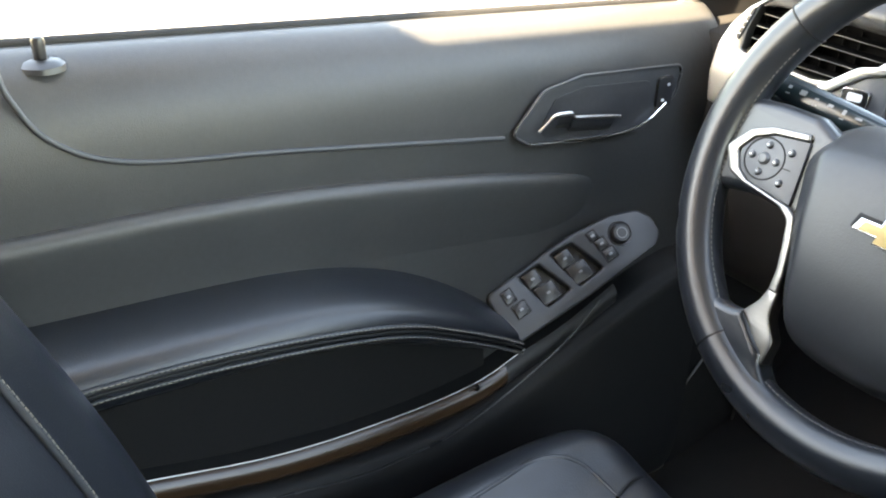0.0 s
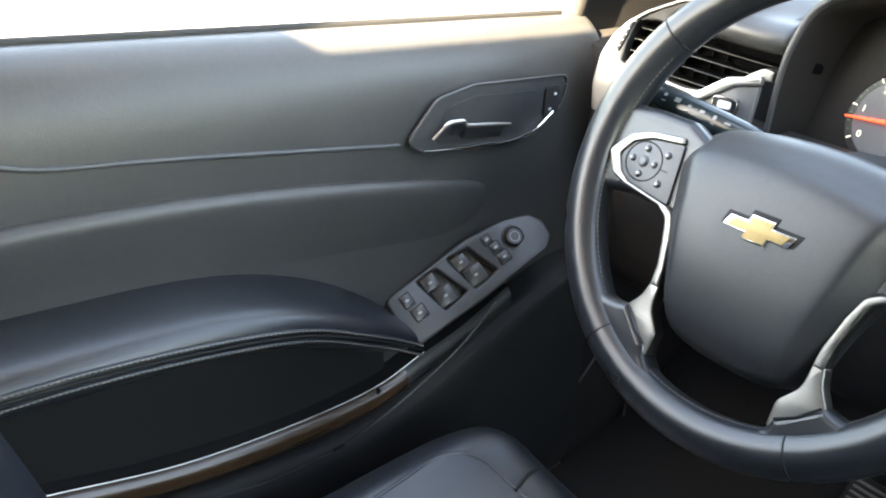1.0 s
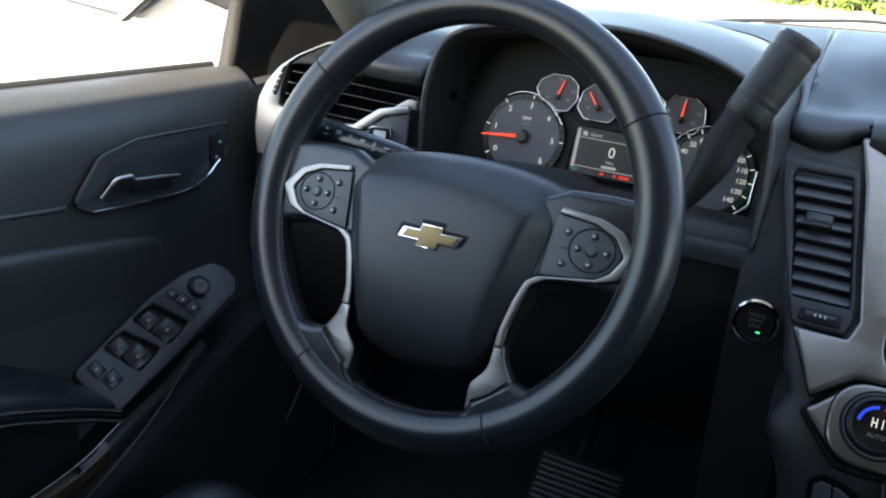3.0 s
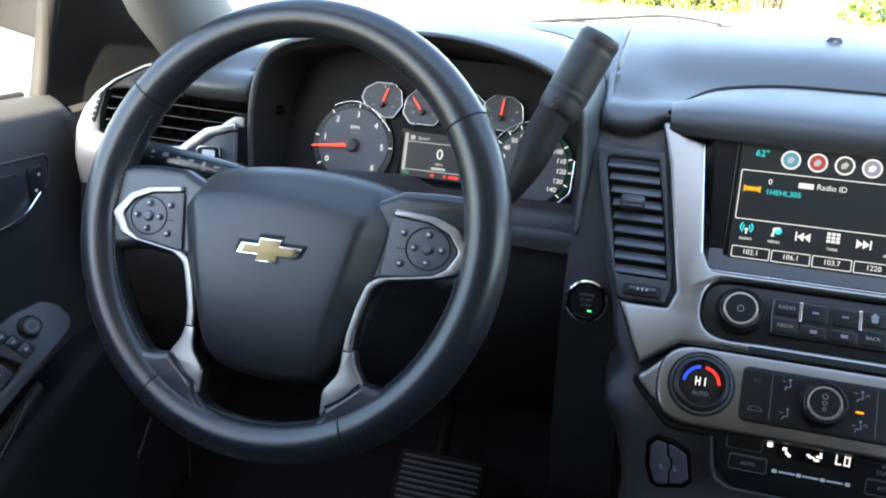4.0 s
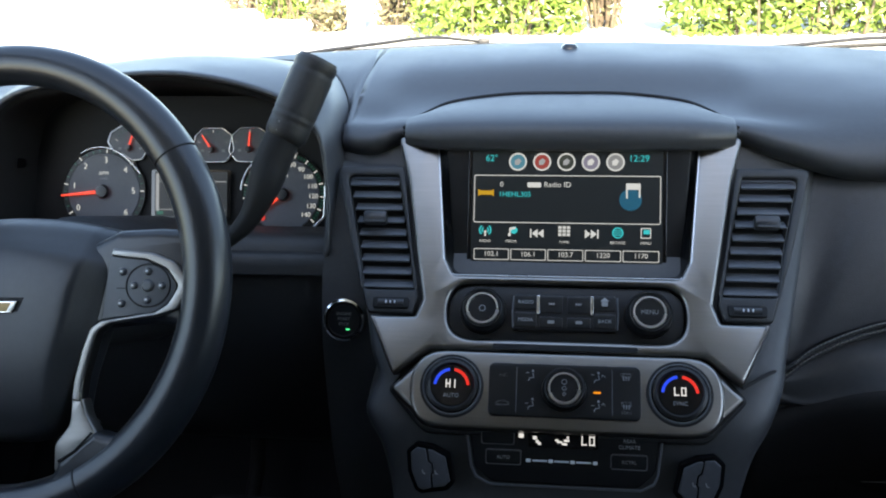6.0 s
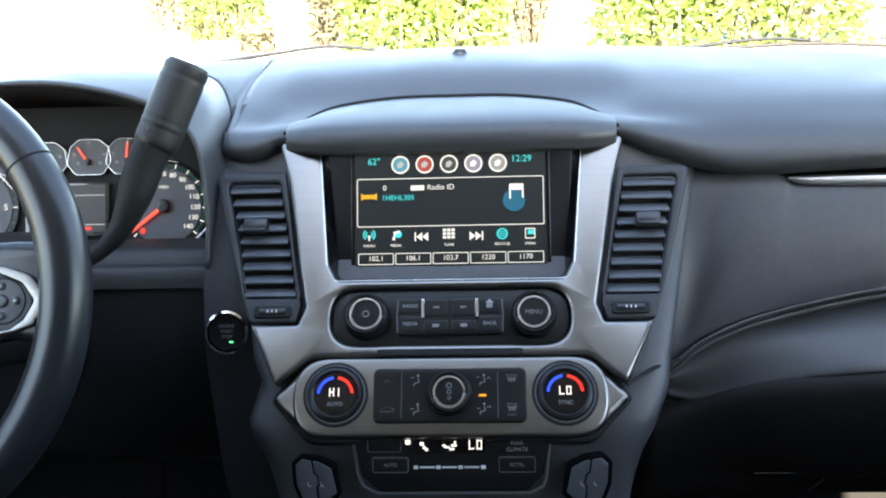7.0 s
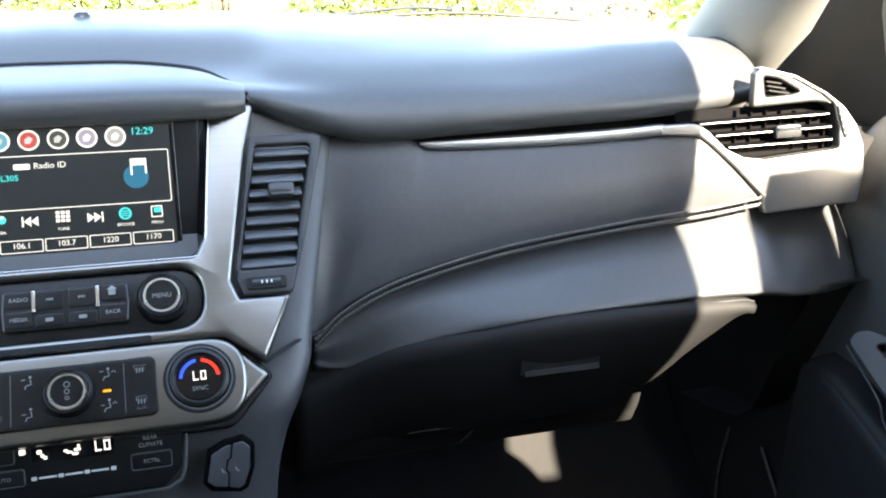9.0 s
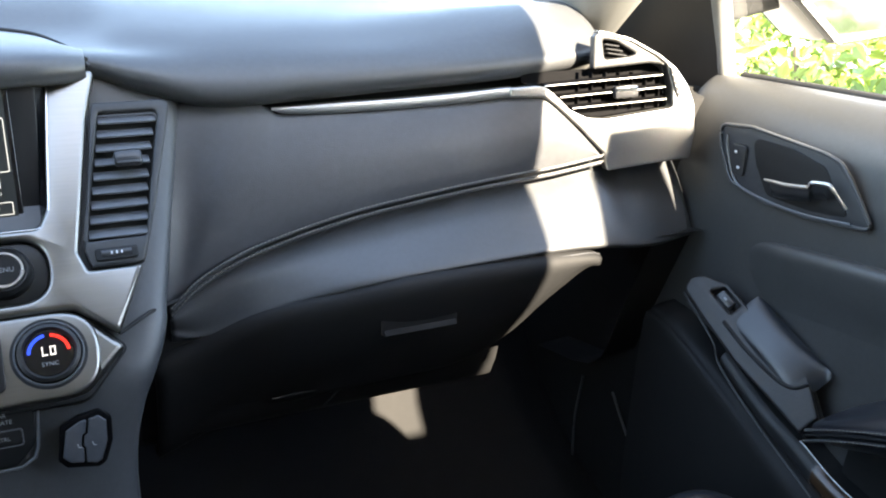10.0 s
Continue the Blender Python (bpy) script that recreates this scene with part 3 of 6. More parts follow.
# knee panel and the column's surround on the driver's side
part("knee_panel", skin([[(x, y, z) for x in (-0.80, -0.62, -0.44, -0.30, -0.17)] for y, z in ((0.50, 1.165), (0.47, 1.155), (0.455, 1.10), (0.46, 1.02), (0.49, 0.93), (0.56, 0.88))], 24, 20), PANEL, dash)
part("side_panel", skin([[(x, y, z) for x in (-0.236, -0.205, -0.170)] for y, z in ((0.545, 1.245), (0.50, 1.215), (0.462, 1.16), (0.440, 1.10), (0.434, 1.055), (0.438, 1.0), (0.446, 0.93), (0.47, 0.85))], 30, 8), SOFT, dash)
part("cluster_shelf", skin([[(x, y, z) for x in (-0.60, -0.44, -0.235)] for y, z in ((0.55, 1.148), (0.50, 1.140), (0.46, 1.150), (0.45, 1.13))], 10, 10), PANEL, dash)

sensor = put("light_sensor", paint(lathe([(0, 0.009), (0.006, 0.008), (0.010, 0.004), (0.011, 0)], 20), GLOSS), None, pose(0.004, 0.762, 1.3135))
tagged(sensor, "small black light sensor dome on the dashboard", "sensor")

# ---- centre stack ----
FACE = plane((0, 0.365, 1.06), 38.4)
LOWER = plane((0, 0.345, 1.01), 15.0)
SCREEN = plane((0, 0.482, 1.225), 21.7)


def on(frame_m, u, v, w=0.0):
    return frame_m @ Matrix.Translation((u, v, w))


stack = thing("centre_stack", "centre stack with brushed silver bezel and black controls", "centre console", at=(0, 0.4, 1.05))
rows = []
for z, hw, y in ((1.262, 0.237, 0.540), (1.215, 0.233, 0.512), (1.16, 0.222, 0.468), (1.107, 0.209, 0.420), (1.076, 0.200, 0.392), (1.055, 0.191, 0.375), (1.03, 0.178, 0.358), (1.00, 0.164, 0.351), (0.96, 0.154, 0.342), (0.90, 0.150, 0.325), (0.80, 0.150, 0.28)):
    hr = hw - 0.006 * min(max((z - 1.05) / 0.02, 0), 1) * min(max((1.20 - z) / 0.06, 0), 1)
    hl = hw - (0.022 if 1.05 < z < 1.13 else (0.010 if 1.13 < z < 1.2 else 0.0))
    rows.append([(-hl - 0.01, y + 0.30, z - 0.05), (-hl - 0.004, y + 0.12, z), (-hl, y + 0.03, z), (-hl + 0.010, y + 0.004, z), (-hl * 0.6, y, z), (0, y, z), (hr * 0.6, y, z), (hr - 0.010, y + 0.004, z), (hr, y + 0.03, z), (hr + 0.003, y + 0.12, z), (hr + 0.006, y + 0.30, z - 0.05)])
thick(part("stack_body", skin(rows, 50, 50), SOFT, stack), 0.004)
half = [(-0.166, 0.246, 0.006), (-0.153, 0.20), (-0.131, 0.078, 0.004), (-0.137, 0.061, 0.003), (-0.180, 0.061, 0.002), (-0.1535, 0.006, 0.002), (-0.122, 0.031, 0.012)]
inner = [(0.124, 0.242, 0.004), (0.112, 0.12), (0.103, 0.102, 0.008)]
outline = half + [(-p[0], *p[1:]) for p in reversed(half)] + inner + [(-p[0], *p[1:]) for p in reversed(inner)]
lozenge = arc_poly([(-0.107, 0.041, 0.025), (0.107, 0.041, 0.025), (0.107, 0.094, 0.025), (-0.107, 0.094, 0.025)], 0.025, 8)
part("bezel", plate([arc_poly(outline, 0.006), lozenge], 0.014, 0.004, 3), SILVER, stack, on(FACE, 0, 0, -0.006), "brushed silver bezel")

for s in (-1, 1):
    leg = spline(([(s * 0.190, 0.386, 1.060), (s * 0.186, 0.379, 1.05)] if s > 0 else []) + [(s * 0.172, 0.366, 1.02), (s * 0.160, 0.358, 0.99), (s * 0.152, 0.350, 0.95), (s * 0.149, 0.335, 0.90)], 40)
    part("leg_piping", tube(leg, 0.0022, 8), LEATHER, stack)
    stitches([p + Vector((-s * 0.0032, -0.003, 0.001)) for p in leg], stack, step=0.006, r=0.0006)
part("leg_joint", tube([(0.153, 0.366, 1.066), (0.18, 0.384, 1.073), (0.208, 0.416, 1.066)], 0.0016, 6), DARK, stack)

# radio strip
radio = part("radio_panel", plate([lozenge], 0.010, 0.002), CONTROL, stack, on(FACE, 0, 0, -0.008))
part("radio_key_panel", plate([box_outline(0.094, 0.034, 0.004, 0, 0.068)], 0.0045, 0.001), CONTROL, stack, on(FACE, 0, 0, 0.001))
for s in (-1, 1):
    part("panel_edge", tube([(s * 0.0466, 0.053, 0), (s * 0.0476, 0.068, 0), (s * 0.0466, 0.083, 0)], 0.0007, 6), SWITCH, stack, on(FACE, 0, 0, 0.0054))


def knob(parent, frame_m, u, v, r, h, text, size):
    k = part("knob", lathe([(0, h), (r * 0.80, h), (r * 0.86, h + 0.0012), (r * 0.96, h - 0.001), (r, h * 0.55), (r * 1.06, 0), (r * 1.06, -0.002)], 40), CONTROL, parent, on(frame_m, u, v))
    part("knob_ring", lathe([(r * 0.60, h + 0.0002), (r * 0.63, h + 0.0014), (r * 0.71, h + 0.0014), (r * 0.75, h + 0.0)], 40), RING, k, on(frame_m, u, v), "thin chrome ring")
    return k


kl = knob(stack, FACE, -0.0745, 0.068, 0.0205, 0.014, "", 0)
part("power_mark", plate([ring_outline(0.0030), ring_outline(0.0023)], 0.0004), ICON, kl, on(FACE, -0.0745, 0.068, 0.0141))
kr = knob(stack, FACE, 0.0745, 0.068, 0.0205, 0.014, "", 0)
part("menu_word", words("MENU", 0.0056, DIM), None, kr, on(FACE, 0.0745, 0.068, 0.0141))

# climate island
island = part("climate_island", plate([arc_poly([(-0.137, -0.040, 0.034), (0.137, -0.040, 0.034), (0.137, 0.030, 0.034), (-0.137, 0.030, 0.034)], 0.034, 8)], 0.016, 0.004, 3), SILVER, stack, on(FACE, 0, 0, -0.008), "brushed silver climate panel")
collar = [(-0.157, -0.005, 0.006), (-0.122, -0.039, 0.02), (0.122, -0.039, 0.02), (0.157, -0.005, 0.006), (0.122, 0.031, 0.02), (-0.122, 0.031, 0.02)]
part("island_gap", plate([arc_poly([(x * 1.012, (y + 0.005) * 1.13 - 0.005, r) for x, y, r in collar], 0.02)], 0.010, 0.002), DARK, stack, on(FACE, 0, 0, -0.013))
part("island_collar", plate([arc_poly(collar, 0.02)], 0.013, 0.0065, 4), SILVER, stack, on(FACE, 0, 0, -0.010), "sloping silver collar")
part("climate_key_panel", plate([box_outline(0.132, 0.047, 0.006, 0, -0.0045)], 0.004, 0.001), CONTROL, stack, on(FACE, 0, 0, 0.0065))
knob(stack, FACE, 0, -0.0035, 0.0195, 0.018, "", 0)


def mirrored(pts, s):
    return [(s * p[0], *p[1:]) for p in pts]


# keys of the radio strip
def key(parent, frame_m, u, v, w, h, lift, word="", size=0.005, mat=CONTROL, ink=DIM, name="key"):
    k = part(name, plate([box_outline(w, h, min(w, h) * 0.18)], 0.0014, 0.0005, 1), mat, parent, on(frame_m, u, v, lift))
    if word:
        part("key_word", words(word, size, ink), None, k, on(frame_m, u, v, lift + 0.0016))
    return k


def bar_mark(parent, frame_m, u, v, w, h, lift, ink=DIM, name="key_mark"):
    return part(name, plate([box_outline(w, h, min(w, h) * 0.3)], 0.0004), ink, parent, on(frame_m, u, v, lift))


def arrows(parent, frame_m, u, v, lift, ink, size, s):
    """Two triangles and a bar: the skip sign."""
    for k in (0, 1):
        part("skip_mark", plate([[(u + s * (k * size), v - size * 0.6), (u + s * (k + 1) * size, v), (u + s * (k * size), v + size * 0.6)][:: int(s)]], 0.0004), ink, parent, on(frame_m, 0, 0, lift))
    bar_mark(parent, frame_m, u + s * 2.15 * size, v, size * 0.25, size * 1.2, lift, ink, "skip_bar")


RL = 0.0052
for u, v, w, h, word in ((-0.0355, 0.077, 0.020, 0.014, "RADIO"), (-0.0355, 0.0605, 0.020, 0.014, "MEDIA"), (0.0355, 0.0605, 0.020, 0.014, "BACK"), (0.0355, 0.077, 0.020, 0.014, "")):
    key(stack, FACE, u, v, w, h, 0.0046, word, 0.0046, ink=ICON)
for u in (-0.0125, 0.0125):
    k = key(stack, FACE, u, 0.0755, 0.021, 0.017, 0.0046)
    arrows(k, FACE, u + (0.003 if u < 0 else -0.003), 0.0755, 0.0072, ICON, 0.0022, 1 if u > 0 else -1)
for u in (-0.0125, 0.0125):
    k = key(stack, FACE, u, 0.0585, 0.021, 0.010, 0.0046)
    bar_mark(k, FACE, u, 0.0585, 0.006, 0.003, 0.0072)
for u in (-0.0242, 0.0242):
    part("chrome_divider", plate([box_outline(0.0028, 0.018, 0.001)], 0.003, 0.0006), CHROME, stack, on(FACE, u, 0.0745, 0.005))
home = bar_mark(stack, FACE, 0.0355, 0.0765, 0.0055, 0.0045, 0.0074)
part("home_roof", plate([[(0.0315, 0.079), (0.0395, 0.079), (0.0355, 0.0825)]], 0.0004), ICON, stack, on(FACE, 0, 0, 0.0074))

# climate keys, temperature dials
CL = 0.0106
for u in (-0.0535, 0.0535):
    for v, word in ((0.008, "A/C" if u < 0 else ""), (-0.017, "" if u < 0 else "REAR")):
        k = key(stack, FACE, u, v, 0.022, 0.0225, 0.0086, word if u < 0 else "", 0.0046, ink=ICON)
        if u > 0:
            shape = [(-0.0050, 0.0028), (0.0050, 0.0028), (0.0036, -0.0012), (-0.0036, -0.0012)] if v > 0 else [(-0.0042, 0.0030), (0.0042, 0.0030), (0.0042, -0.0012), (-0.0042, -0.0012)]
            part("pane_mark", plate([[(u + a, v + 0.002 + b) for a, b in shape[::-1]], [(u + a * 0.76, v + 0.0024 + b * 0.6) for a, b in shape[::-1]]], 0.0003), ICON, k, on(FACE, 0, 0, 0.0102))
            for q in (-1, 0, 1):
                bar_mark(k, FACE, u + q * 0.0022, v + 0.0006, 0.0007, 0.0042, 0.0103, ICON, "heat_mark")
            if v < 0:
                part("key_word", words("REAR", 0.0036, DIM), None, k, on(FACE, u, v - 0.0045, 0.0102))
        elif not word:
            part("car_mark", plate([arc_poly([(u - 0.006, v - 0.0018), (u + 0.006, v - 0.0018), (u + 0.006, v + 0.0008), (u + 0.003, v + 0.0026), (u - 0.003, v + 0.0026), (u - 0.006, v + 0.0006)], 0.001), arc_poly([(u - 0.005, v - 0.0009), (u + 0.005, v - 0.0009), (u + 0.0048, v + 0.0004), (u + 0.0026, v + 0.0017), (u - 0.0026, v + 0.0017), (u - 0.005, v + 0.0003)], 0.0006)], 0.0003), ICON, k, on(FACE, 0, 0, 0.0102))
for u in (-0.0415, 0.0415):
    part("panel_line", plate([box_outline(0.0006, 0.040, 0.0002)], 0.0004), SWITCH, stack, on(FACE, u, -0.0045, 0.0102))
for u in (-0.0285, 0.0285):
    for v in (0.008, -0.017):
        k = key(stack, FACE, u, v, 0.023, 0.0225, 0.0086)
        d = 0.001 if v > 0 else -0.001
        bar_mark(k, FACE, u + 0.0012, v + 0.0045, 0.0019, 0.0019, 0.0102, ICON, "seat_mark")
        part("seat_mark", tube([(0.0012, 0.0026, 0), (0.0020, -0.0012, 0), (-0.0018, -0.0020, 0), (-0.0026, -0.0045, 0)], 0.0005, 6), ICON, k, on(FACE, u, v, 0.0103))
        part("flow_mark", tube([(-0.0052, 0.0018 + d, 0), (-0.0022, 0.0018 + d, 0)], 0.0004, 6), ICON, k, on(FACE, u, v, 0.0103))
        if u > 0:
            part("flow_mark", tube([(0.0036, 0.0010, 0), (0.0052, 0.0030, 0), (0.0068, 0.0010, 0)], 0.0004, 6), ICON, k, on(FACE, u, v, 0.0103))
AMBER = glow("amber_lamp", (1.0, 0.33, 0.01), 1.2)
bar_mark(stack, FACE, 0.0285, -0.0050, 0.0062, 0.0017, 0.0104, AMBER, "mode_lamp")
for k in range(3):
    part("fan_mark", plate([ring_outline(0.0024 - 0.0004 * k, 0, 0, 14), ring_outline(0.0018 - 0.0004 * k, 0, 0, 14)], 0.0003), DIM, stack, on(FACE, 0.0, (0.002, -0.0035, -0.0085)[k], 0.0182))

RED, BLUE = glow("red_arc", (1.0, 0.035, 0.02), 0.9), glow("blue_arc", (0.012, 0.07, 1.0), 1.1)
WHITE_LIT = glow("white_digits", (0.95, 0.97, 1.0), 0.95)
STROKES = {"H": ((0.1, 0.5, 0.17, 1.0), (0.7, 0.5, 0.17, 1.0), (0.4, 0.5, 0.6, 0.16)), "I": ((0.4, 0.5, 0.17, 1.0),), "L": ((0.1, 0.5, 0.17, 1.0), (0.4, 0.09, 0.8, 0.13)),
           "O": ((0.1, 0.5, 0.17, 1.0), (0.7, 0.5, 0.17, 1.0), (0.4, 0.09, 0.8, 0.13), (0.4, 0.91, 0.8, 0.13))}


def square_word(name, text, size, mat, parent, frame_m, u, v, lift):
    """Lit block letters of a display, as one mesh."""
    bm = bmesh.new()
    for k, c in enumerate(text):
        for x, y, w, h in STROKES[c]:
            at = ((x - 0.4 + (k - (len(text) - 1) / 2) * 1.1) * size * 0.72, (y - 0.5) * size, 0)
            bmesh.ops.create_cube(bm, size=1, matrix=Matrix.Translation(at) @ Matrix.Diagonal((w * size * 0.72, h * size, 0.0004, 1)))
    me = bpy.data.meshes.new("letters")
    bm.to_mesh(me)
    bm.free()
    return part(name, me, mat, parent, on(frame_m, u, v, lift))


for u, word, sub in ((-0.099, "HI", "AUTO"), (0.099, "LO", "SYNC")):
    C = on(FACE, u, -0.003, 0.004)
    dial = part("temperature_dial", lathe([(0, 0.0065), (0.0185, 0.0065), (0.0205, 0.0085), (0.0232, 0.0075), (0.0242, 0.004), (0.0262, 0.0)], 48), CONTROL, stack, C, "black dial with lit red and blue arcs")
    part("dial_well", lathe([(0.0240, 0.0046), (0.0270, 0.0052), (0.0285, 0.0046)], 48), DARK, dial, C)
    part("dial_ring", lathe([(0.0243, 0.0050), (0.0249, 0.0062), (0.0256, 0.0062), (0.0262, 0.0050)], 48), SWITCH, dial, C)
    part("dial_glass", lathe([(0, 0.0072), (0.0182, 0.0070)], 40), GLOSS, dial, C)
    for a0, a1, mm in ((176, 98, BLUE), (82, 4, RED)):
        th = [radians(a0 + (a1 - a0) * k / 14) for k in range(15)]
        part("temperature_arc", plate([[(0.0160 * math.cos(a), 0.0160 * math.sin(a)) for a in th] + [(0.0134 * math.cos(a), 0.0134 * math.sin(a)) for a in reversed(th)]], 0.0004), mm, dial, on(FACE, u, -0.0035, 0.0114))
    square_word("temperature_digits", word, 0.0076, WHITE_LIT, dial, FACE, u, -0.0015, 0.0116)
    part("dial_word", words(sub, 0.0050, DIM), None, dial, on(FACE, u, -0.0120, 0.0114))
part("disc_slot", plate([box_outline(0.128, 0.005, 0.002, 0, 0.0345)], 0.004), DARK, stack, on(FACE, 0, 0, 0.0045))

# rear-climate strip under the island
low = part("rear_climate_panel", plate([arc_poly([(-0.084, 0.026, 0.004), (-0.078, -0.016, 0.012), (-0.062, -0.030, 0.010), (0.066, -0.030, 0.010), (0.080, -0.016, 0.012), (0.084, 0.026, 0.004)], 0.008)], 0.008, 0.002), CONTROL, stack, on(LOWER, 0, 0, -0.001))
part("panel_rim", tube([(-0.086, 0.022, 0), (-0.080, -0.017, 0), (-0.076, -0.026, 0), (-0.064, -0.032, 0), (0.068, -0.032, 0), (0.079, -0.026, 0), (0.082, -0.017, 0), (0.086, 0.022, 0)], 0.0013, 6), SWITCH, stack, on(LOWER, 0, 0, 0.0045))
for u, v, w in ((-0.057, 0.0115, 0.028), (-0.052, -0.0065, 0.030), (0.057, -0.0065, 0.030)):
    part("key_rim", plate([box_outline(w + 0.0016, 0.0138, 0.0025), box_outline(w + 0.0004, 0.0124, 0.0020)], 0.0012), SWITCH, stack, on(LOWER, u, v, 0.0066))
part("display_window", plate([box_outline(0.060, 0.016, 0.002, 0.0, 0.0115)], 0.001), GLOSS, stack, on(LOWER, 0, 0, 0.0069))
key(stack, LOWER, -0.057, 0.0115, 0.028, 0.0125, 0.0068)
key(stack, LOWER, -0.052, -0.0065, 0.030, 0.0115, 0.0068, "AUTO", 0.0042)
key(stack, LOWER, 0.057, -0.0065, 0.030, 0.0115, 0.0068, "RCTRL", 0.0042)
part("panel_word", words("REAR", 0.0046, ICON), None, stack, on(LOWER, 0.057, 0.012, 0.0075))
part("panel_word", words("CLIMATE", 0.0046, ICON), None, stack, on(LOWER, 0.057, 0.0065, 0.0075))
square_word("mode_digits", "LO", 0.0084, WHITE_LIT, stack, LOWER, 0.0215, 0.011, 0.008)
bar_mark(stack, LOWER, -0.0365, 0.0135, 0.0045, 0.0040, 0.008, WHITE_LIT, "lit_sign")
for u, v, w, h in ((-0.0245, 0.0120, 0.0036, 0.0030), (-0.0225, 0.0088, 0.0024, 0.0026), (-0.0205, 0.0070, 0.0026, 0.0024)):
    bar_mark(stack, LOWER, u, v, w, h, 0.008, WHITE_LIT, "fan_sign")
for u, v, w, h in ((-0.0055, 0.0105, 0.0030, 0.0016), (-0.0030, 0.0090, 0.0044, 0.0016), (0.0030, 0.0105, 0.0048, 0.0020), (0.0012, 0.0074, 0.0046, 0.0020), (0.0040, 0.0132, 0.0020, 0.0020)):
    bar_mark(stack, LOWER, u, v, w, h, 0.008, WHITE_LIT, "seat_sign")
for u in (-0.030, -0.0105, 0.0085, 0.028):
    bar_mark(stack, LOWER, u, -0.0085, 0.004, 0.003, 0.0075, MARK, "level_mark")
for u in (-0.020, -0.001, 0.018):
    bar_mark(stack, LOWER, u, -0.0085, 0.013, 0.0014, 0.0075, MARK, "level_line")

# seat-heating switches
for s in (-1, 1):
    sw = thing("seat_heating_switch", "pair of grey seat heating keys in a black frame", "switch", group="seat heating switches", at=on(LOWER, s * 0.121, -0.024).translation)
    o = mirrored([(0.0945, -0.031), (0.0990, -0.005), (0.1135, 0.002), (0.1290, 0.0045), (0.1378, -0.0035), (0.1365, -0.0225), (0.1300, -0.0390), (0.1240, -0.0420), (0.1005, -0.0380)], s)
    part("frame", plate([arc_poly(o[:: s], 0.004)], 0.008, 0.0015), VENT, sw, on(LOWER, 0, 0, 0.0035))
    for o2 in ([(0.0985, -0.0290), (0.1030, -0.0080), (0.1140, -0.0022), (0.1190, -0.0014), (0.1172, -0.0120), (0.1142, -0.0135), (0.1128, -0.0225), (0.1146, -0.0245), (0.1136, -0.0355), (0.1036, -0.0338)], [(0.1204, -0.0012), (0.1282, 0.0000), (0.1335, -0.0050), (0.1325, -0.0215), (0.1268, -0.0358), (0.1226, -0.0378), (0.1150, -0.0358), (0.1160, -0.0240), (0.1142, -0.0220), (0.1156, -0.0146), (0.1186, -0.0130)]):
        kk = part("key", plate([arc_poly(mirrored(o2, s)[:: s], 0.0015)], 0.005, 0.0010), KEYGREY, sw, on(LOWER, 0, 0, 0.0085))
        cx = sum(p[0] for p in o2) / len(o2) * s
        part("key_mark", tube([(-0.0010, 0.0024, 0), (-0.0002, -0.0006, 0), (0.0018, -0.0010, 0)], 0.0005, 6), ICON, kk, on(LOWER, cx, -0.022, 0.0137))

# ---- touch screen ----
scr = thing("touch_screen", "lit infotainment touch screen in a black recess", "screen", at=(0, 0.48, 1.2))
mouth = arc_poly([(-0.126, 0.244, 0.0), (-0.1115, 0.1015, 0.014), (0.1115, 0.1015, 0.014), (0.126, 0.244, 0.0)], 0.01, 8)
seat_line = arc_poly([(-0.115, 0.030, 0.0), (-0.1045, -0.094, 0.010), (0.1045, -0.094, 0.010), (0.115, 0.030, 0.0)], 0.01, 8)
edge_a = [FACE @ Vector((u, v, 0.005)) for u, v in mouth[8:-8]]
edge_b = [SCREEN @ Vector((u, v, -0.003)) for u, v in seat_line[8:-8]]
thick(part("recess", grid([[p.lerp(q, k / 5) for p, q in zip(edge_a, edge_b)] for k in range(6)]), RECESS, scr), 0.002)
part("recess_edge", tube([p + Vector((0, -0.0015, 0.001)) for p in edge_a], 0.0009, 8), RING, scr, None, "thin chrome edge")
part("housing", plate([arc_poly([(-0.116, 0.034), (-0.108, -0.096), (0.108, -0.096), (0.116, 0.034)], 0.008)], 0.006, 0.001), CONTROL, scr, on(SCREEN, 0, 0, -0.009))
GLASS_BLACK = glow("screen_black", (0.08, 0.10, 0.11), 0.07)
part("glass", plate([box_outline(0.188, 0.114, 0.003, 0.0, -0.0305)], 0.003, 0.0008), GLOSS, scr, on(SCREEN, 0, 0, -0.004))
part("lit_area", plate([box_outline(0.180, 0.108, 0.001, 0.0, -0.0305)], 0.0004), GLASS_BLACK, scr, on(SCREEN, 0, 0, -0.0008))
CYAN = glow("cyan_display", (0.03, 0.75, 0.82), 0.8)
PIX = glow("white_display", (0.86, 0.9, 0.92), 0.78)
GREY = glow("grey_display", (0.45, 0.48, 0.52), 0.8)
YEL = glow("yellow_display", (0.95, 0.55, 0.03), 0.6)
DEEP = glow("deep_blue_display", (0.02, 0.20, 0.36), 0.5)


def sign(name, outlines, mat, u, v, lift=0.0):
    return part(name, plate(outlines, 0.0003), mat, scr, on(SCREEN, u, v, lift))


def write(text, size, mat, u, v, lift=0.0002):
    return part("screen_word", words(text, size, mat, depth=0.0001), None, scr, on(SCREEN, u, v, lift))


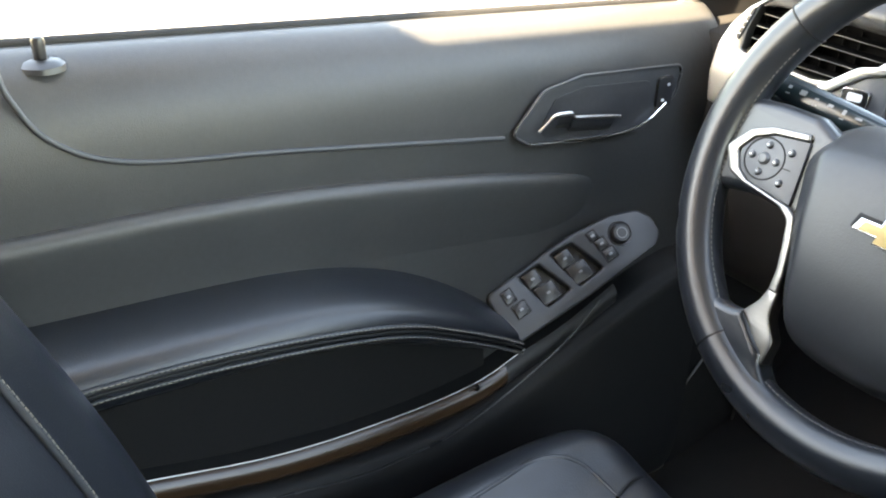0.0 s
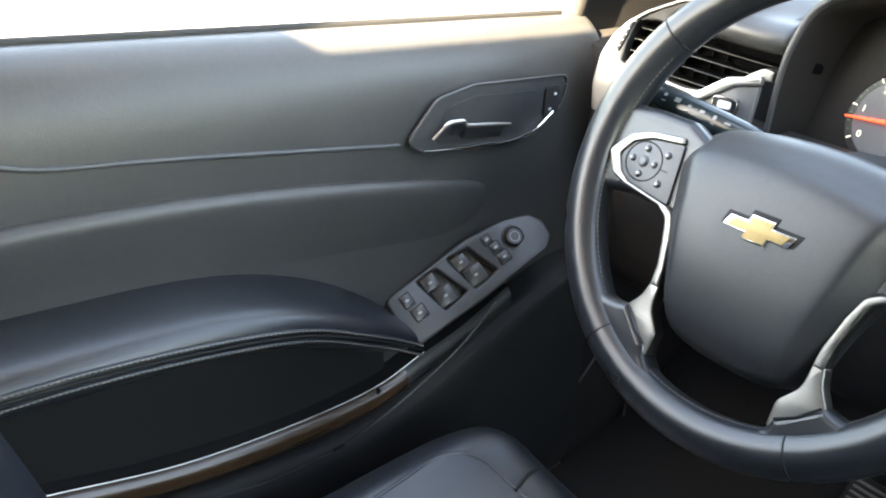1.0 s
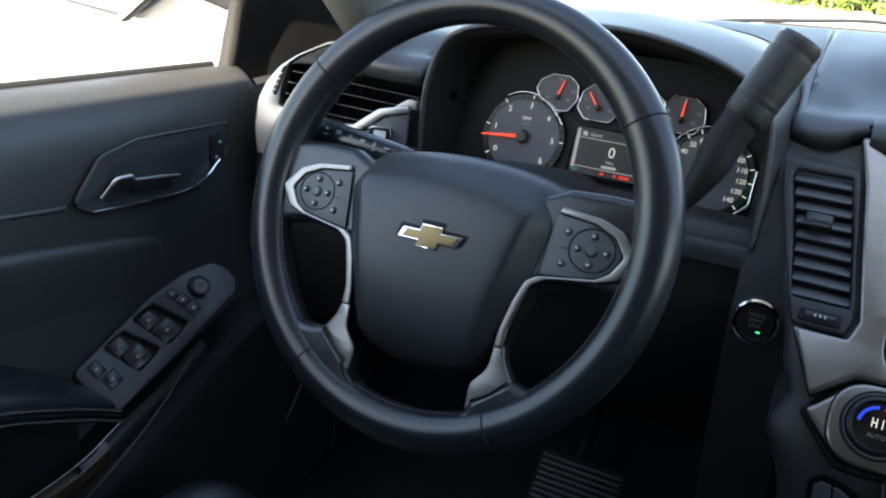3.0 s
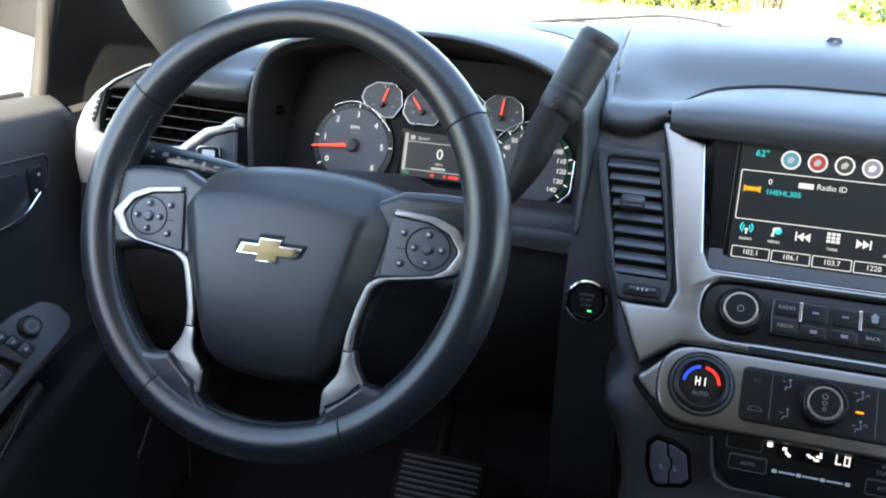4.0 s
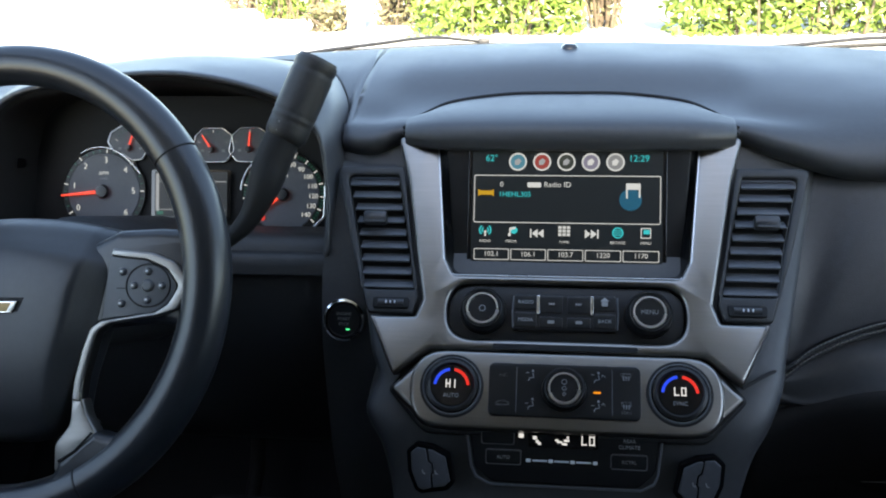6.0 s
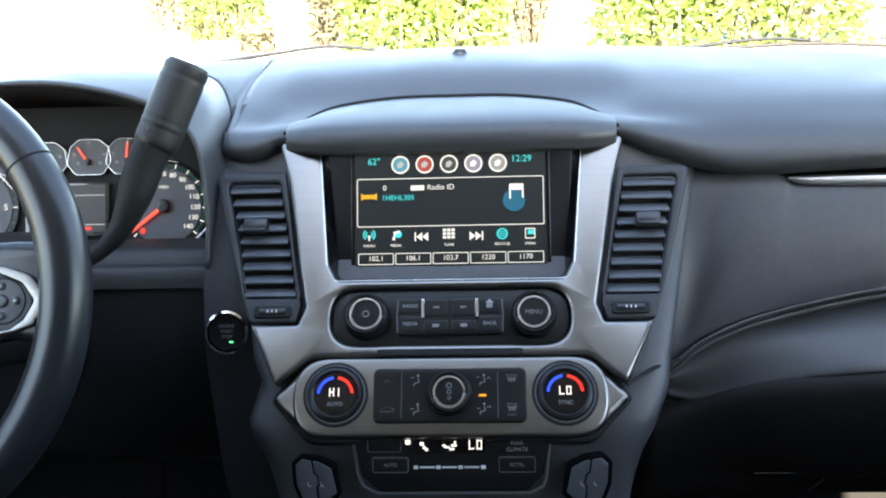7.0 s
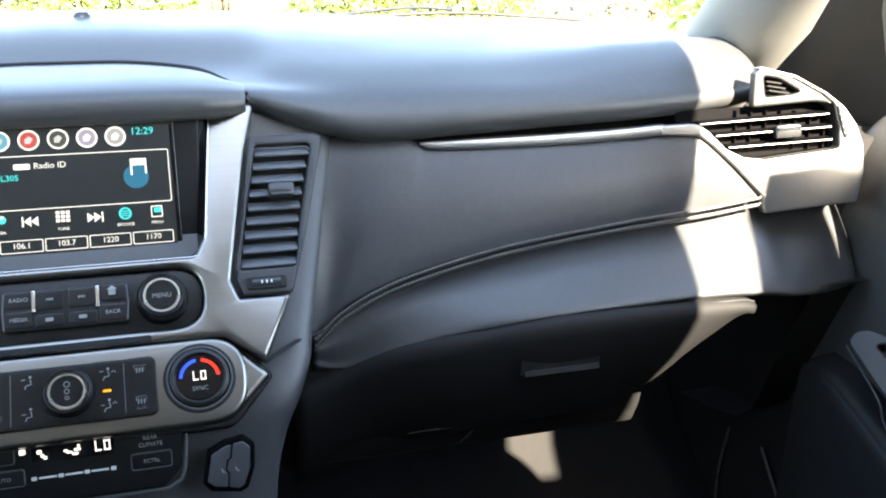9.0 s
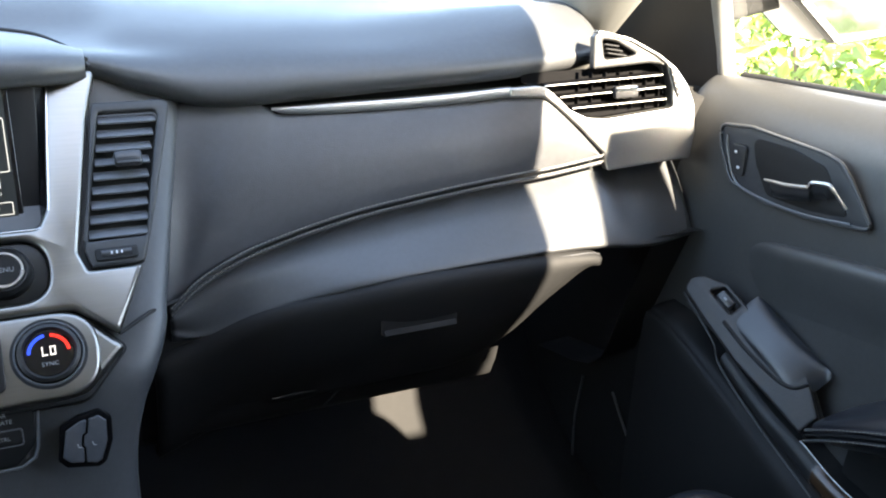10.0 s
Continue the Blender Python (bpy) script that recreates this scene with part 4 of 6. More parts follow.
sign("info_frame", [box_outline(0.176, 0.046, 0.002, 0, -0.0228), box_outline(0.1744, 0.0444, 0.0015, 0, -0.0228)], PIX, 0, 0)
for u, c in ((-0.0465, (0.16, 0.55, 0.75)), (-0.0235, (0.75, 0.12, 0.10)), (-0.0005, (0.10, 0.12, 0.10)), (0.0225, (0.50, 0.48, 0.66)), (0.0455, (0.55, 0.57, 0.60))):
    sign("app_ring", [ring_outline(0.0086), ring_outline(0.0070)], PIX, u, 0.0130)
    sign("app_disc", [ring_outline(0.0070)], glow("app_display", c, 0.40), u, 0.0130)
    sign("app_mark", [[(-0.003, -0.003), (0.001, -0.003), (0.0035, 0.001), (0.0005, 0.0035), (-0.003, 0.001)]], GREY if u < 0.02 else PIX, u, 0.0130, 0.0003)
write("62°", 0.0088, CYAN, -0.0715, 0.0162)
write("12:29", 0.0088, CYAN, 0.0675, 0.0165)
write("0", 0.0072, PIX, -0.0615, -0.0090)
write("Radio ID", 0.0072, PIX, -0.0085, -0.0090)
sign("name_bar", [box_outline(0.013, 0.0048, 0.001)], PIX, -0.0305, -0.0092)
write("1HEHL305", 0.0070, CYAN, -0.0490, -0.0185)
sign("radio_badge", [[(-0.0075, -0.0035), (-0.005, -0.002), (0.005, -0.002), (0.0075, -0.0035), (0.0075, 0.0035), (0.005, 0.002), (-0.005, 0.002), (-0.0075, 0.0035)]], YEL, -0.0765, -0.0170)
sign("note_halo", [ring_outline(0.0105)], DEEP, 0.0600, -0.0225, -0.0001)
sign("note_mark", [[(-0.0068, -0.0058), (-0.0052, -0.0058), (-0.0052, 0.0025), (0.0050, 0.0025), (0.0050, -0.0050), (0.0066, -0.0050), (0.0066, 0.0085), (-0.0068, 0.0085)]], PIX, 0.0625, -0.0155)
for u, word in ((-0.0765, "RADIO"), (-0.0515, "MEDIA"), (-0.0015, "TUNE"), (0.0485, "BROWSE"), (0.0745, "MENU")):
    write(word, 0.0036, PIX, u, -0.0635)
sign("radio_mast", [[(-0.0006, -0.0045), (0.0006, -0.0045), (0.0012, 0.001), (-0.0012, 0.001)]], PIX, -0.0765, -0.0545)
for s in (-1, 1):
    for r in (0.0036, 0.0060):
        th = [radians(-50 + 100 * k / 8) for k in range(9)]
        o = [(s * r * math.cos(a), r * math.sin(a)) for a in th] + [(s * (r - 0.0013) * math.cos(a), (r - 0.0013) * math.sin(a)) for a in reversed(th)]
        sign("radio_wave", [o[:: s]], CYAN, -0.0765, -0.0530)
sign("media_note", [[(-0.003, -0.004), (-0.0005, -0.004), (-0.0005, 0.002), (0.004, 0.003), (0.004, 0.005), (-0.002, 0.004), (-0.002, -0.001), (-0.003, -0.001)]], PIX, -0.0515, -0.0545)
sign("media_disc", [ring_outline(0.0034)], CYAN, -0.0490, -0.0528, -0.0001)
for u, s in ((-0.0265, -1), (0.0235, 1)):
    for k in (-1, 0):
        o = [(s * k * 0.0056, -0.0042), (s * (k + 1) * 0.0056, 0), (s * k * 0.0056, 0.0042)]
        sign("skip_sign", [o[:: s]], PIX, u, -0.0555)
    sign("skip_line", [box_outline(0.0014, 0.0084, 0.0003)], PIX, u + s * 0.0065, -0.0555)
for i in range(3):
    for j in range(3):
        sign("tune_square", [box_outline(0.0031, 0.0026, 0.0003)], PIX, -0.0015 + (i - 1) * 0.0040, -0.0530 + (j - 1) * 0.0034)
sign("globe", [ring_outline(0.0052), ring_outline(0.0040)], CYAN, 0.0485, -0.0540)
for dv in (-0.002, 0.0, 0.002):
    sign("globe_line", [box_outline(0.0085, 0.0009, 0.0002)], CYAN, 0.0485, -0.0540 + dv, 0.0002)
sign("menu_sheet", [box_outline(0.0096, 0.0100, 0.001), box_outline(0.0078, 0.0082, 0.0006)], PIX, 0.0745, -0.0540)
sign("menu_block", [box_outline(0.0058, 0.0042, 0.0004)], CYAN, 0.0752, -0.0528)
for u, word in ((-0.0703, "102.1"), (-0.0352, "106.1"), (-0.0001, "103.7"), (0.0350, "1220"), (0.0701, "1170")):
    sign("preset_frame", [box_outline(0.0336, 0.0108, 0.0012), box_outline(0.0322, 0.0094, 0.001)], PIX, u, -0.0760)
    write(word, 0.0066, PIX, u, -0.0757)


# ---- air vents of the centre ----
def centre_vent(s):
    vent = thing("air_vent", "tall black louvred air vent beside the screen", "air vent", group="dashboard air vents", at=on(FACE, s * 0.18, 0.14).translation)
    outer = [(-0.226, 0.214, 0.008), (-0.158, 0.214, 0.004), (-0.1355, 0.079, 0.004), (-0.140, 0.0635, 0.004), (-0.182, 0.0635, 0.006), (-0.200, 0.12, 0.05)]
    hole = [(-0.214, 0.204, 0.006), (-0.163, 0.204, 0.003), (-0.1385, 0.087, 0.003), (-0.187, 0.087, 0.006), (-0.198, 0.14, 0.05)]
    part("frame", plate([arc_poly(mirrored(outer, s)[:: -s], 0.005), arc_poly(mirrored(hole, s)[:: -s], 0.004)], 0.008, 0.0025), PANEL, vent, on(FACE, 0, 0, -0.003))
    part("duct", plate([arc_poly(mirrored(hole, s)[:: -s], 0.004)], 0.002), DARK, vent, on(FACE, 0, 0, -0.0065))
    n = 9
    for k in range(n):
        v = 0.0935 + k * (0.198 - 0.0935) / (n - 1)
        t = (v - 0.087) / (0.204 - 0.087)
        u0, u1 = -0.1885 + t * (-0.2125 + 0.1885) + 0.0035 * math.sin(math.pi * t), -0.1395 + t * (-0.1632 + 0.1395)
        part("slat", block(abs(u1 - u0), 0.0130, 0.0024, 0.0010, 2), PADGREY, vent, on(FACE, s * (u0 + u1) / 2, v, 0.0000) @ pose(0, 0, 0, -38, 0, 0))
    tab = part("tab", block(0.023, 0.013, 0.010, 0.003), SATIN, vent, on(FACE, s * 0.1815, 0.157, 0.0085))
    part("tab_lip", block(0.019, 0.003, 0.004, 0.001), SATIN, tab, on(FACE, s * 0.1815, 0.1515, 0.0125))
    slot = part("wheel_slot", plate([box_outline(0.034, 0.011, 0.003)], 0.004, 0.001), DARK, vent, on(FACE, s * 0.1605, 0.0735, 0.003))
    part("thumb_wheel", tube([(-0.012, 0, 0), (0.012, 0, 0)], 0.0045, 12), SATIN, vent, on(FACE, s * 0.1605, 0.0735, 0.004))
    for k in range(3):
        part("wheel_mark", plate([box_outline(0.0012, 0.0025, 0.0003)], 0.0004), MARK, slot, on(FACE, s * 0.1605 - 0.004 + 0.004 * k, 0.0735, 0.0087))


centre_vent(-1)
centre_vent(1)

# ---- gauges ----
GAUGE = plane((-0.390, 0.529, 1.190), 17.5)
clu = thing("instrument_cluster", "instrument cluster with chrome-ringed dials and red needles", "instrument cluster", at=(-0.39, 0.54, 1.19))
DIAL = surface("dial_grey", (0.085, 0.088, 0.100), 0.45, vary=0.1, scale=300)
NEEDLE = glow("red_needle", (1.0, 0.08, 0.04), 1.5)
NUM = glow("pale_numerals", (0.62, 0.66, 0.68), 1.0)
GREEN = glow("green_lamp", (0.05, 0.45, 0.30), 0.25)
part("face", plate([arc_poly([(-0.19, -0.055), (0.15, -0.055), (0.15, 0.105), (-0.19, 0.105)], 0.02)], 0.004), DARK, clu, on(GAUGE, 0, 0, -0.006))


def dial(u, v, r, values, a0, a1, needle, size, cut=None, name="dial", dent=0.0):
    d = part(name, lathe([(0, 0.0), (r * 0.98, 0.0), (r, 0.001), (r, -0.003)], 48), CONTROL, clu, on(GAUGE, u, v, 0.001))
    part("dial_face", lathe([(0, 0.0008), (r * 0.85, 0.0008), (r * 0.87, 0.0)], 48), DIAL, d, on(GAUGE, u, v, 0.0015))
    lo, hi = cut or (0, 360)
    th = [radians(lo + (hi - lo) * k / 40) for k in range(41)]
    part("dial_ring", tube([(r * (1.03 - dent * max(0, math.cos(a - 0.84)) ** 6) * math.cos(a), r * (1.03 - dent * max(0, math.cos(a - 0.84)) ** 6) * math.sin(a), 0.0) for a in th], 0.0010, 8), RING, d, on(GAUGE, u, v, 0.003), "chrome ring")
    n = max(len(values) - 1, 1)
    for k in range(4 * n + 1):
        a = radians(a0 + (a1 - a0) * k / (4 * n))
        ln = 0.10 if k % 4 == 0 else 0.06
        part("tick", plate([box_outline(r * ln, r * (0.028 if k % 4 == 0 else 0.016), 0.0)], 0.0003), NUM if k % 4 == 0 else GREEN, d, on(GAUGE, u, v, 0.0022) @ pose(0, 0, 0, 0, 0, math.degrees(a)) @ Matrix.Translation((r * 0.93, 0, 0)))
    for k, t in enumerate(values):
        if t:
            a = radians(a0 + (a1 - a0) * k / n)
            part("numeral", words(t, size * 1.08, NUM), None, d, on(GAUGE, u + r * 0.72 * math.cos(a), v + r * 0.72 * math.sin(a), 0.0028))
    m = on(GAUGE, u, v, 0.005) @ pose(0, 0, 0, 0, 0, needle)
    part("needle", plate([[(-r * 0.06, -r * 0.045), (r * 1.0, -r * 0.018), (r * 1.0, r * 0.018), (-r * 0.06, r * 0.045)]], 0.0015, 0.0003), NEEDLE, d, m)
    part("needle_hub", lathe([(0, 0.004), (r * 0.13, 0.0035), (r * 0.16, 0.0)], 24), SATIN, d, on(GAUGE, u, v, 0.0055))
    return d


tach = dial(-0.1035, 0.002, 0.0470, ["0", "1", "2", "3", "4", "5", "6"], 212, -41, 186, 0.0086, (25, 122), "tachometer", 0.10)
part("dial_word", words("RPM", 0.0056, NUM), None, tach, on(GAUGE, -0.1035, 0.0215, 0.0022))
part("dial_word", words("x1000", 0.0036, DIM), None, tach, on(GAUGE, -0.1035, 0.0160, 0.0022))
speed = dial(0.096, 0.001, 0.0450, ["", "10", "20", "30", "40", "50", "60", "70", "80", "90", "100", "110", "120", "130", "140"], 224, -41, 218, 0.0066, (70, 175), "speedometer")
part("dial_word", words("MPH", 0.0050, NUM), None, speed, on(GAUGE, 0.096, 0.020, 0.0022))
part("lower_ring", tube([(u, v, 0.003) for u, v in arc_poly([(0.066, -0.0365), (0.122, -0.0400), (0.1405, -0.022), (0.1415, 0.012), (0.1405, 0.011), (0.1395, -0.0215), (0.1215, -0.0385), (0.066, -0.0360)], 0.008)[4:26]], 0.0013, 8), RING, speed, GAUGE, "chrome edge")


def small_gauge(u, v, needle, beside_dial=False):
    """A small gauge with a cushion-shaped chrome edge."""
    w, h = 0.0232, 0.0180
    shape = arc_poly([(u - w, v - h * 0.4), (u - w * 0.85, v + h * 0.55), (u - w * 0.45, v + h), (u + w * 0.45, v + h), (u + w * 0.9, v + h * 0.55), (u + w, v - h * 0.3), (u + w * 0.6, v - h), (u - w * 0.6, v - h)], 0.006)
    if beside_dial:
        shape = arc_poly([(u + a, v + b) for a, b in ((-0.0255, 0.001), (-0.022, 0.011), (-0.010, 0.0183), (0.010, 0.0183), (0.0195, 0.011), (0.022, -0.004), (0.0135, -0.0175), (0.002, -0.0190), (-0.008, -0.0125), (-0.019, -0.0085))], 0.004)
    g = part("small_gauge", plate([shape], 0.004), DIAL, clu, on(GAUGE, 0, 0, -0.002))
    part("dial_ring", tube([(x, y, 0) for x, y in shape], 0.0009, 8, True), RING, g, on(GAUGE, 0, 0, 0.002), "chrome edge")
    for k in range(9):
        a = radians(160 - 17.5 * k)
        part("tick", plate([box_outline(0.0030 if k % 4 == 0 else 0.0018, 0.0007, 0.0)], 0.0003), NUM if k % 4 == 0 else GREEN, g, on(GAUGE, u + 0.0165 * math.cos(a), v - 0.003 + 0.0175 * math.sin(a), 0.0022) @ pose(0, 0, 0, 0, 0, math.degrees(a)))
    for du in (-0.0115, 0.0115):
        part("gauge_mark", plate([box_outline(0.0034, 0.0028, 0.0006)], 0.0003), DIM, g, on(GAUGE, u + du, v - 0.006, 0.0022))
    part("needle", plate([[(-0.002, -0.0010), (0.0185, -0.0005), (0.0185, 0.0005), (-0.002, 0.0010)]], 0.0012, 0.0002), NEEDLE, g, on(GAUGE, u - 0.001, v - 0.0050, 0.004) @ pose(0, 0, 0, 0, 0, needle))
    part("needle_hub", lathe([(0, 0.003), (0.0030, 0.0026), (0.0036, 0.0)], 18), SATIN, g, on(GAUGE, u - 0.001, v - 0.0050, 0.0042))


for u, v, a in ((-0.0740, 0.0545, 72), (-0.0275, 0.0505, 128), (0.0185, 0.0525, 125), (0.0590, 0.0530, 86)):
    small_gauge(u, v, a, u < -0.05)
DC = -0.005
dic = part("driver_display", plate([box_outline(0.088, 0.054, 0.003)], 0.002), GLOSS, clu, on(GAUGE, DC, -0.001, 0.001))
part("display_lit", plate([box_outline(0.080, 0.048, 0.001)], 0.0003), glow("display_grey", (0.06, 0.065, 0.07), 0.18), dic, on(GAUGE, DC, 0.0, 0.0031))
part("display_digit", words("0", 0.0155, PIX), None, dic, on(GAUGE, DC + 0.002, 0.002, 0.0036))
part("display_word", words("MPH", 0.0042, GREY), None, dic, on(GAUGE, DC + 0.002, -0.0085, 0.0036))
for v in (0.0135, -0.0165):
    part("display_line", plate([box_outline(0.074, 0.0008, 0)], 0.0002), GREY, dic, on(GAUGE, DC + 0.002, v, 0.0036))
part("display_scale", plate([box_outline(0.0034, 0.040, 0.0005)], 0.0002), GREY, dic, on(GAUGE, DC - 0.0370, 0.002, 0.0036))
part("display_word", words("Speed", 0.0052, GREY), None, dic, on(GAUGE, DC - 0.018, 0.0178, 0.0036))
part("display_bar", plate([box_outline(0.005, 0.0045, 0)], 0.0002), GREY, dic, on(GAUGE, DC - 0.030, 0.0178, 0.0036))
part("display_bar", plate([box_outline(0.016, 0.0028, 0)], 0.0002), GREY, dic, on(GAUGE, DC + 0.002, -0.0132, 0.0036))
part("display_bar", plate([box_outline(0.007, 0.0035, 0)], 0.0002), GREEN, dic, on(GAUGE, DC - 0.034, -0.0200, 0.0036))
RED_LAMP = glow("red_lamp", (0.9, 0.05, 0.03), 0.8)
for u, w in ((-0.004, 0.004), (0.010, 0.003), (0.020, 0.011)):
    part("warning_lamp", plate([box_outline(w, 0.0032, 0)], 0.0002), RED_LAMP, dic, on(GAUGE, DC + u, -0.0205, 0.0036))
part("warning_lamp", plate([ring_outline(0.003)], 0.0002), RED_LAMP, clu, on(GAUGE, 0.074, -0.024, 0.0031))

# ---- start button ----
START = plane((-0.212, 0.434, 1.091), 16, 0)
st = thing("start_button", "round black engine start button with chrome ring", "button", at=START.translation)
part("ring", lathe([(0.0175, 0.004), (0.0185, 0.007), (0.0205, 0.006), (0.0215, 0.0), (0.0215, -0.006)], 40), CHROME, st, START, "chrome ring")
part("cap", lathe([(0, 0.0055), (0.0155, 0.0055), (0.0172, 0.0035), (0.0175, -0.002)], 40), CONTROL, st, START)
for k, w in enumerate(("ENGINE", "START", "STOP")):
    part("cap_word", words(w, 0.0042, DIM), None, st, on(START, 0, 0.006 - 0.005 * k, 0.0056))
part("lamp", plate([box_outline(0.0035, 0.0014, 0)], 0.0003), glow("green_led", (0.05, 0.9, 0.35), 2.0), st, on(START, 0.004, -0.009, 0.0056))

# ---- gear lever on the column ----
lev = thing("gear_lever", "black column gear lever with a thick ribbed grip", "gear lever", at=(-0.30, 0.36, 1.19))
part("neck", tube(spline([(-0.330, 0.372, 1.178), (-0.305, 0.384, 1.186), (-0.286, 0.392, 1.203), (-0.273, 0.400, 1.228), (-0.266, 0.411, 1.250), (-0.2560, 0.421, 1.273)], 26), [0.0075] * 8 + [0.0085, 0.009, 0.0095, 0.010, 0.0108, 0.0118, 0.0128, 0.0138, 0.0147, 0.0155] + [0.0162] * 8, 18), DARK, lev)
gax = spline([(-0.2560, 0.421, 1.270), (-0.2420, 0.433, 1.302), (-0.2265, 0.446, 1.337)], 40)
GR = [0.0160, 0.0175, 0.0185, 0.0190, 0.0193, 0.0194, 0.0194, 0.0194, 0.0195, 0.0192, 0.0192, 0.0197, 0.0198, 0.0194, 0.0194, 0.0198] + [0.0198] * 18 + [0.0192, 0.0192, 0.0197, 0.0197, 0.0197, 0.0195]
part("grip", tube(gax, GR, 28), PANEL, lev, None, "ribbed black grip")
cap_d = (gax[-1] - gax[-2]).normalized()
part("grip_cap", tube([gax[-1], gax[-1] + cap_d * 0.003, gax[-1] + cap_d * 0.0032], [0.0188, 0.0180, 0.0150], 28), SATIN, lev)
part("cap_face", tube([gax[-1] + cap_d * 0.001, gax[-1] + cap_d * 0.0036], 0.0135, 24), DARK, lev)
for k, w in ((11, "+"), (7, "-")):
    part("grip_mark", words(w, 0.006, DIM), None, lev, Matrix.Translation(gax[k] + Vector((-0.006, -0.0196, 0.002))) @ pose(0, 0, 0, 90, -30, 0))

# ---- steering wheel ----
WHEEL = plane((-0.4541, 0.2731, 1.1840), 23.0, -3.65) @ Matrix.Scale(1.037, 4)
HUB = WHEEL @ Matrix.Translation((0.0025, -0.0066, 0.0132))
RR, RS = 0.1722, 0.0158
wh = thing("steering_wheel", "black leather steering wheel with satin silver spokes", "steering wheel", at=(-0.44, 0.248, 1.192))
circ = [(RR * math.cos(2 * math.pi * k / 96), RR * math.sin(2 * math.pi * k / 96), 0) for k in range(96)]


def rim_r(deg):
    """The rim's thickness round the wheel: fuller at the sides and below."""
    a = deg % 360
    low = 0.10 * math.sin(math.pi * (a - 187.5) / 165) if 187.5 < a < 352.5 else 0.0
    return RS * (1 + 0.14 * math.cos(radians(a)) ** 2 + low)


part("rim", tube(circ, [rim_r(3.75 * k) for k in range(96)], 28, True), RIM_LEATHER, wh, WHEEL, "worn black leather rim")
for a in (147, 36, 239, 301):
    c = Vector((RR * math.cos(radians(a)), RR * math.sin(radians(a)), 0))
    part("rim_seam", tube([c + (c.normalized() * math.cos(t) + Vector((0, 0, 1)) * math.sin(t)) * rim_r(a) * 0.985 for t in [2 * math.pi * k / 28 for k in range(28)]], 0.0010, 6, True), DARK, wh, WHEEL)
for a0, a1 in ((152, 236), (-56, 32), (243, 297)):
    arc = []
    for k in range(41):
        a = a0 + (a1 - a0) * k / 40
        q = RR - rim_r(a) * 1.0 * math.cos(radians(22))
        arc.append(WHEEL @ Vector((q * math.cos(radians(a)), q * math.sin(radians(a)), rim_r(a) * math.sin(radians(22)))))
    stitches(arc, wh, step=0.0045, r=0.00032)
# hub cushion, turned a little with the wheel
HUB = HUB @ Matrix.Translation((0.002, 0.003, 0)) @ Matrix.Rotation(radians(2.6), 4, "Z")
rows = []
for v, hw, w in ((0.0530, 0.086, -0.038), (0.0520, 0.0925, -0.028), (0.0470, 0.0965, -0.0185), (0.0375, 0.0985, -0.0085), (0.0300, 0.0985, -0.0010), (0.0245, 0.0975, 0.0032), (0.0150, 0.0950, 0.0060), (-0.005, 0.0900, 0.0082), (-0.035, 0.082, 0.009), (-0.062, 0.0725, 0.008), (-0.09, 0.0655, 0.004), (-0.106, 0.0615, -0.003), (-0.114, 0.0575, -0.014), (-0.118, 0.053, -0.030)):
    droop = 0.012 if v > 0.02 else (0.012 * max(0, v) / 0.02)
    rise = 0.012 if v < -0.1 else (0.004 if v < -0.08 else 0.0)
    rows.append([(hw * k, v - droop * abs(k) ** 2 + rise * abs(k) ** 3, w + dw) for q in (-1, 1) for k, dw in (((1.0, -0.036), (0.988, -0.024), (0.955, -0.0175), (0.87, -0.0105), (0.80, -0.0045), (0.76, -0.0014), (0.71, -0.0003), (0.55, 0.0), (0.3, 0.0)) if q < 0 else ((0.0, 0.0), (0.3, 0.0), (0.55, 0.0), (0.71, -0.0003), (0.76, -0.0014), (0.80, -0.0045), (0.87, -0.0105), (0.955, -0.0175), (0.988, -0.024), (1.0, -0.036))) for k in (k * q,)])
thick(part("hub_cushion", skin(rows, 90, 110), CUSHION, wh, HUB, "grained black airbag cushion"), 0.003, -1)
bow = [(-0.0305, -0.0065), (-0.0262, 0.0065), (-0.0102, 0.0065), (-0.0090, 0.0115), (0.0115, 0.0115), (0.0102, 0.0065), (0.0315, 0.0065), (0.0262, -0.0065), (0.0102, -0.0065), (0.0090, -0.0115), (-0.0115, -0.0115), (-0.0102, -0.0065)]
EM = on(HUB, 0.0010, -0.0163, 0.0098)
em = part("emblem_surround", plate([[(x * 1.05, y * 1.12) for x, y in bow]], 0.002, 0.0005), DARK, wh, EM)
part("emblem_rim", plate([[(x * 0.93, y * (0.70 if abs(y) < 0.008 else 0.83)) for x, y in bow]], 0.0036, 0.0008), CHROME, wh, EM)
part("emblem", plate([[(x * (0.78 if abs(x) > 0.02 else 0.86), y * (0.52 if abs(y) < 0.008 else 0.72)) for x, y in bow]], 0.0043, 0.0006), GOLD, wh, EM, "gold emblem in a chrome edge")
for dv, w in ((-0.050, 0.006), (-0.0565, 0.012), (-0.0600, 0.005)):
    part("cushion_mark", plate([box_outline(w, 0.0008, 0.0002)], 0.0003), DARK, wh, on(HUB, 0.001, dv, 0.0096))
part("column_shroud", tube([HUB @ Vector((0, -0.012, -0.022)), HUB @ Vector((0, -0.012, -0.06)), (-0.44, 0.36, 1.15), (-0.43, 0.52, 1.10)], [0.062, 0.060, 0.062, 0.066], 24), PANEL, wh)
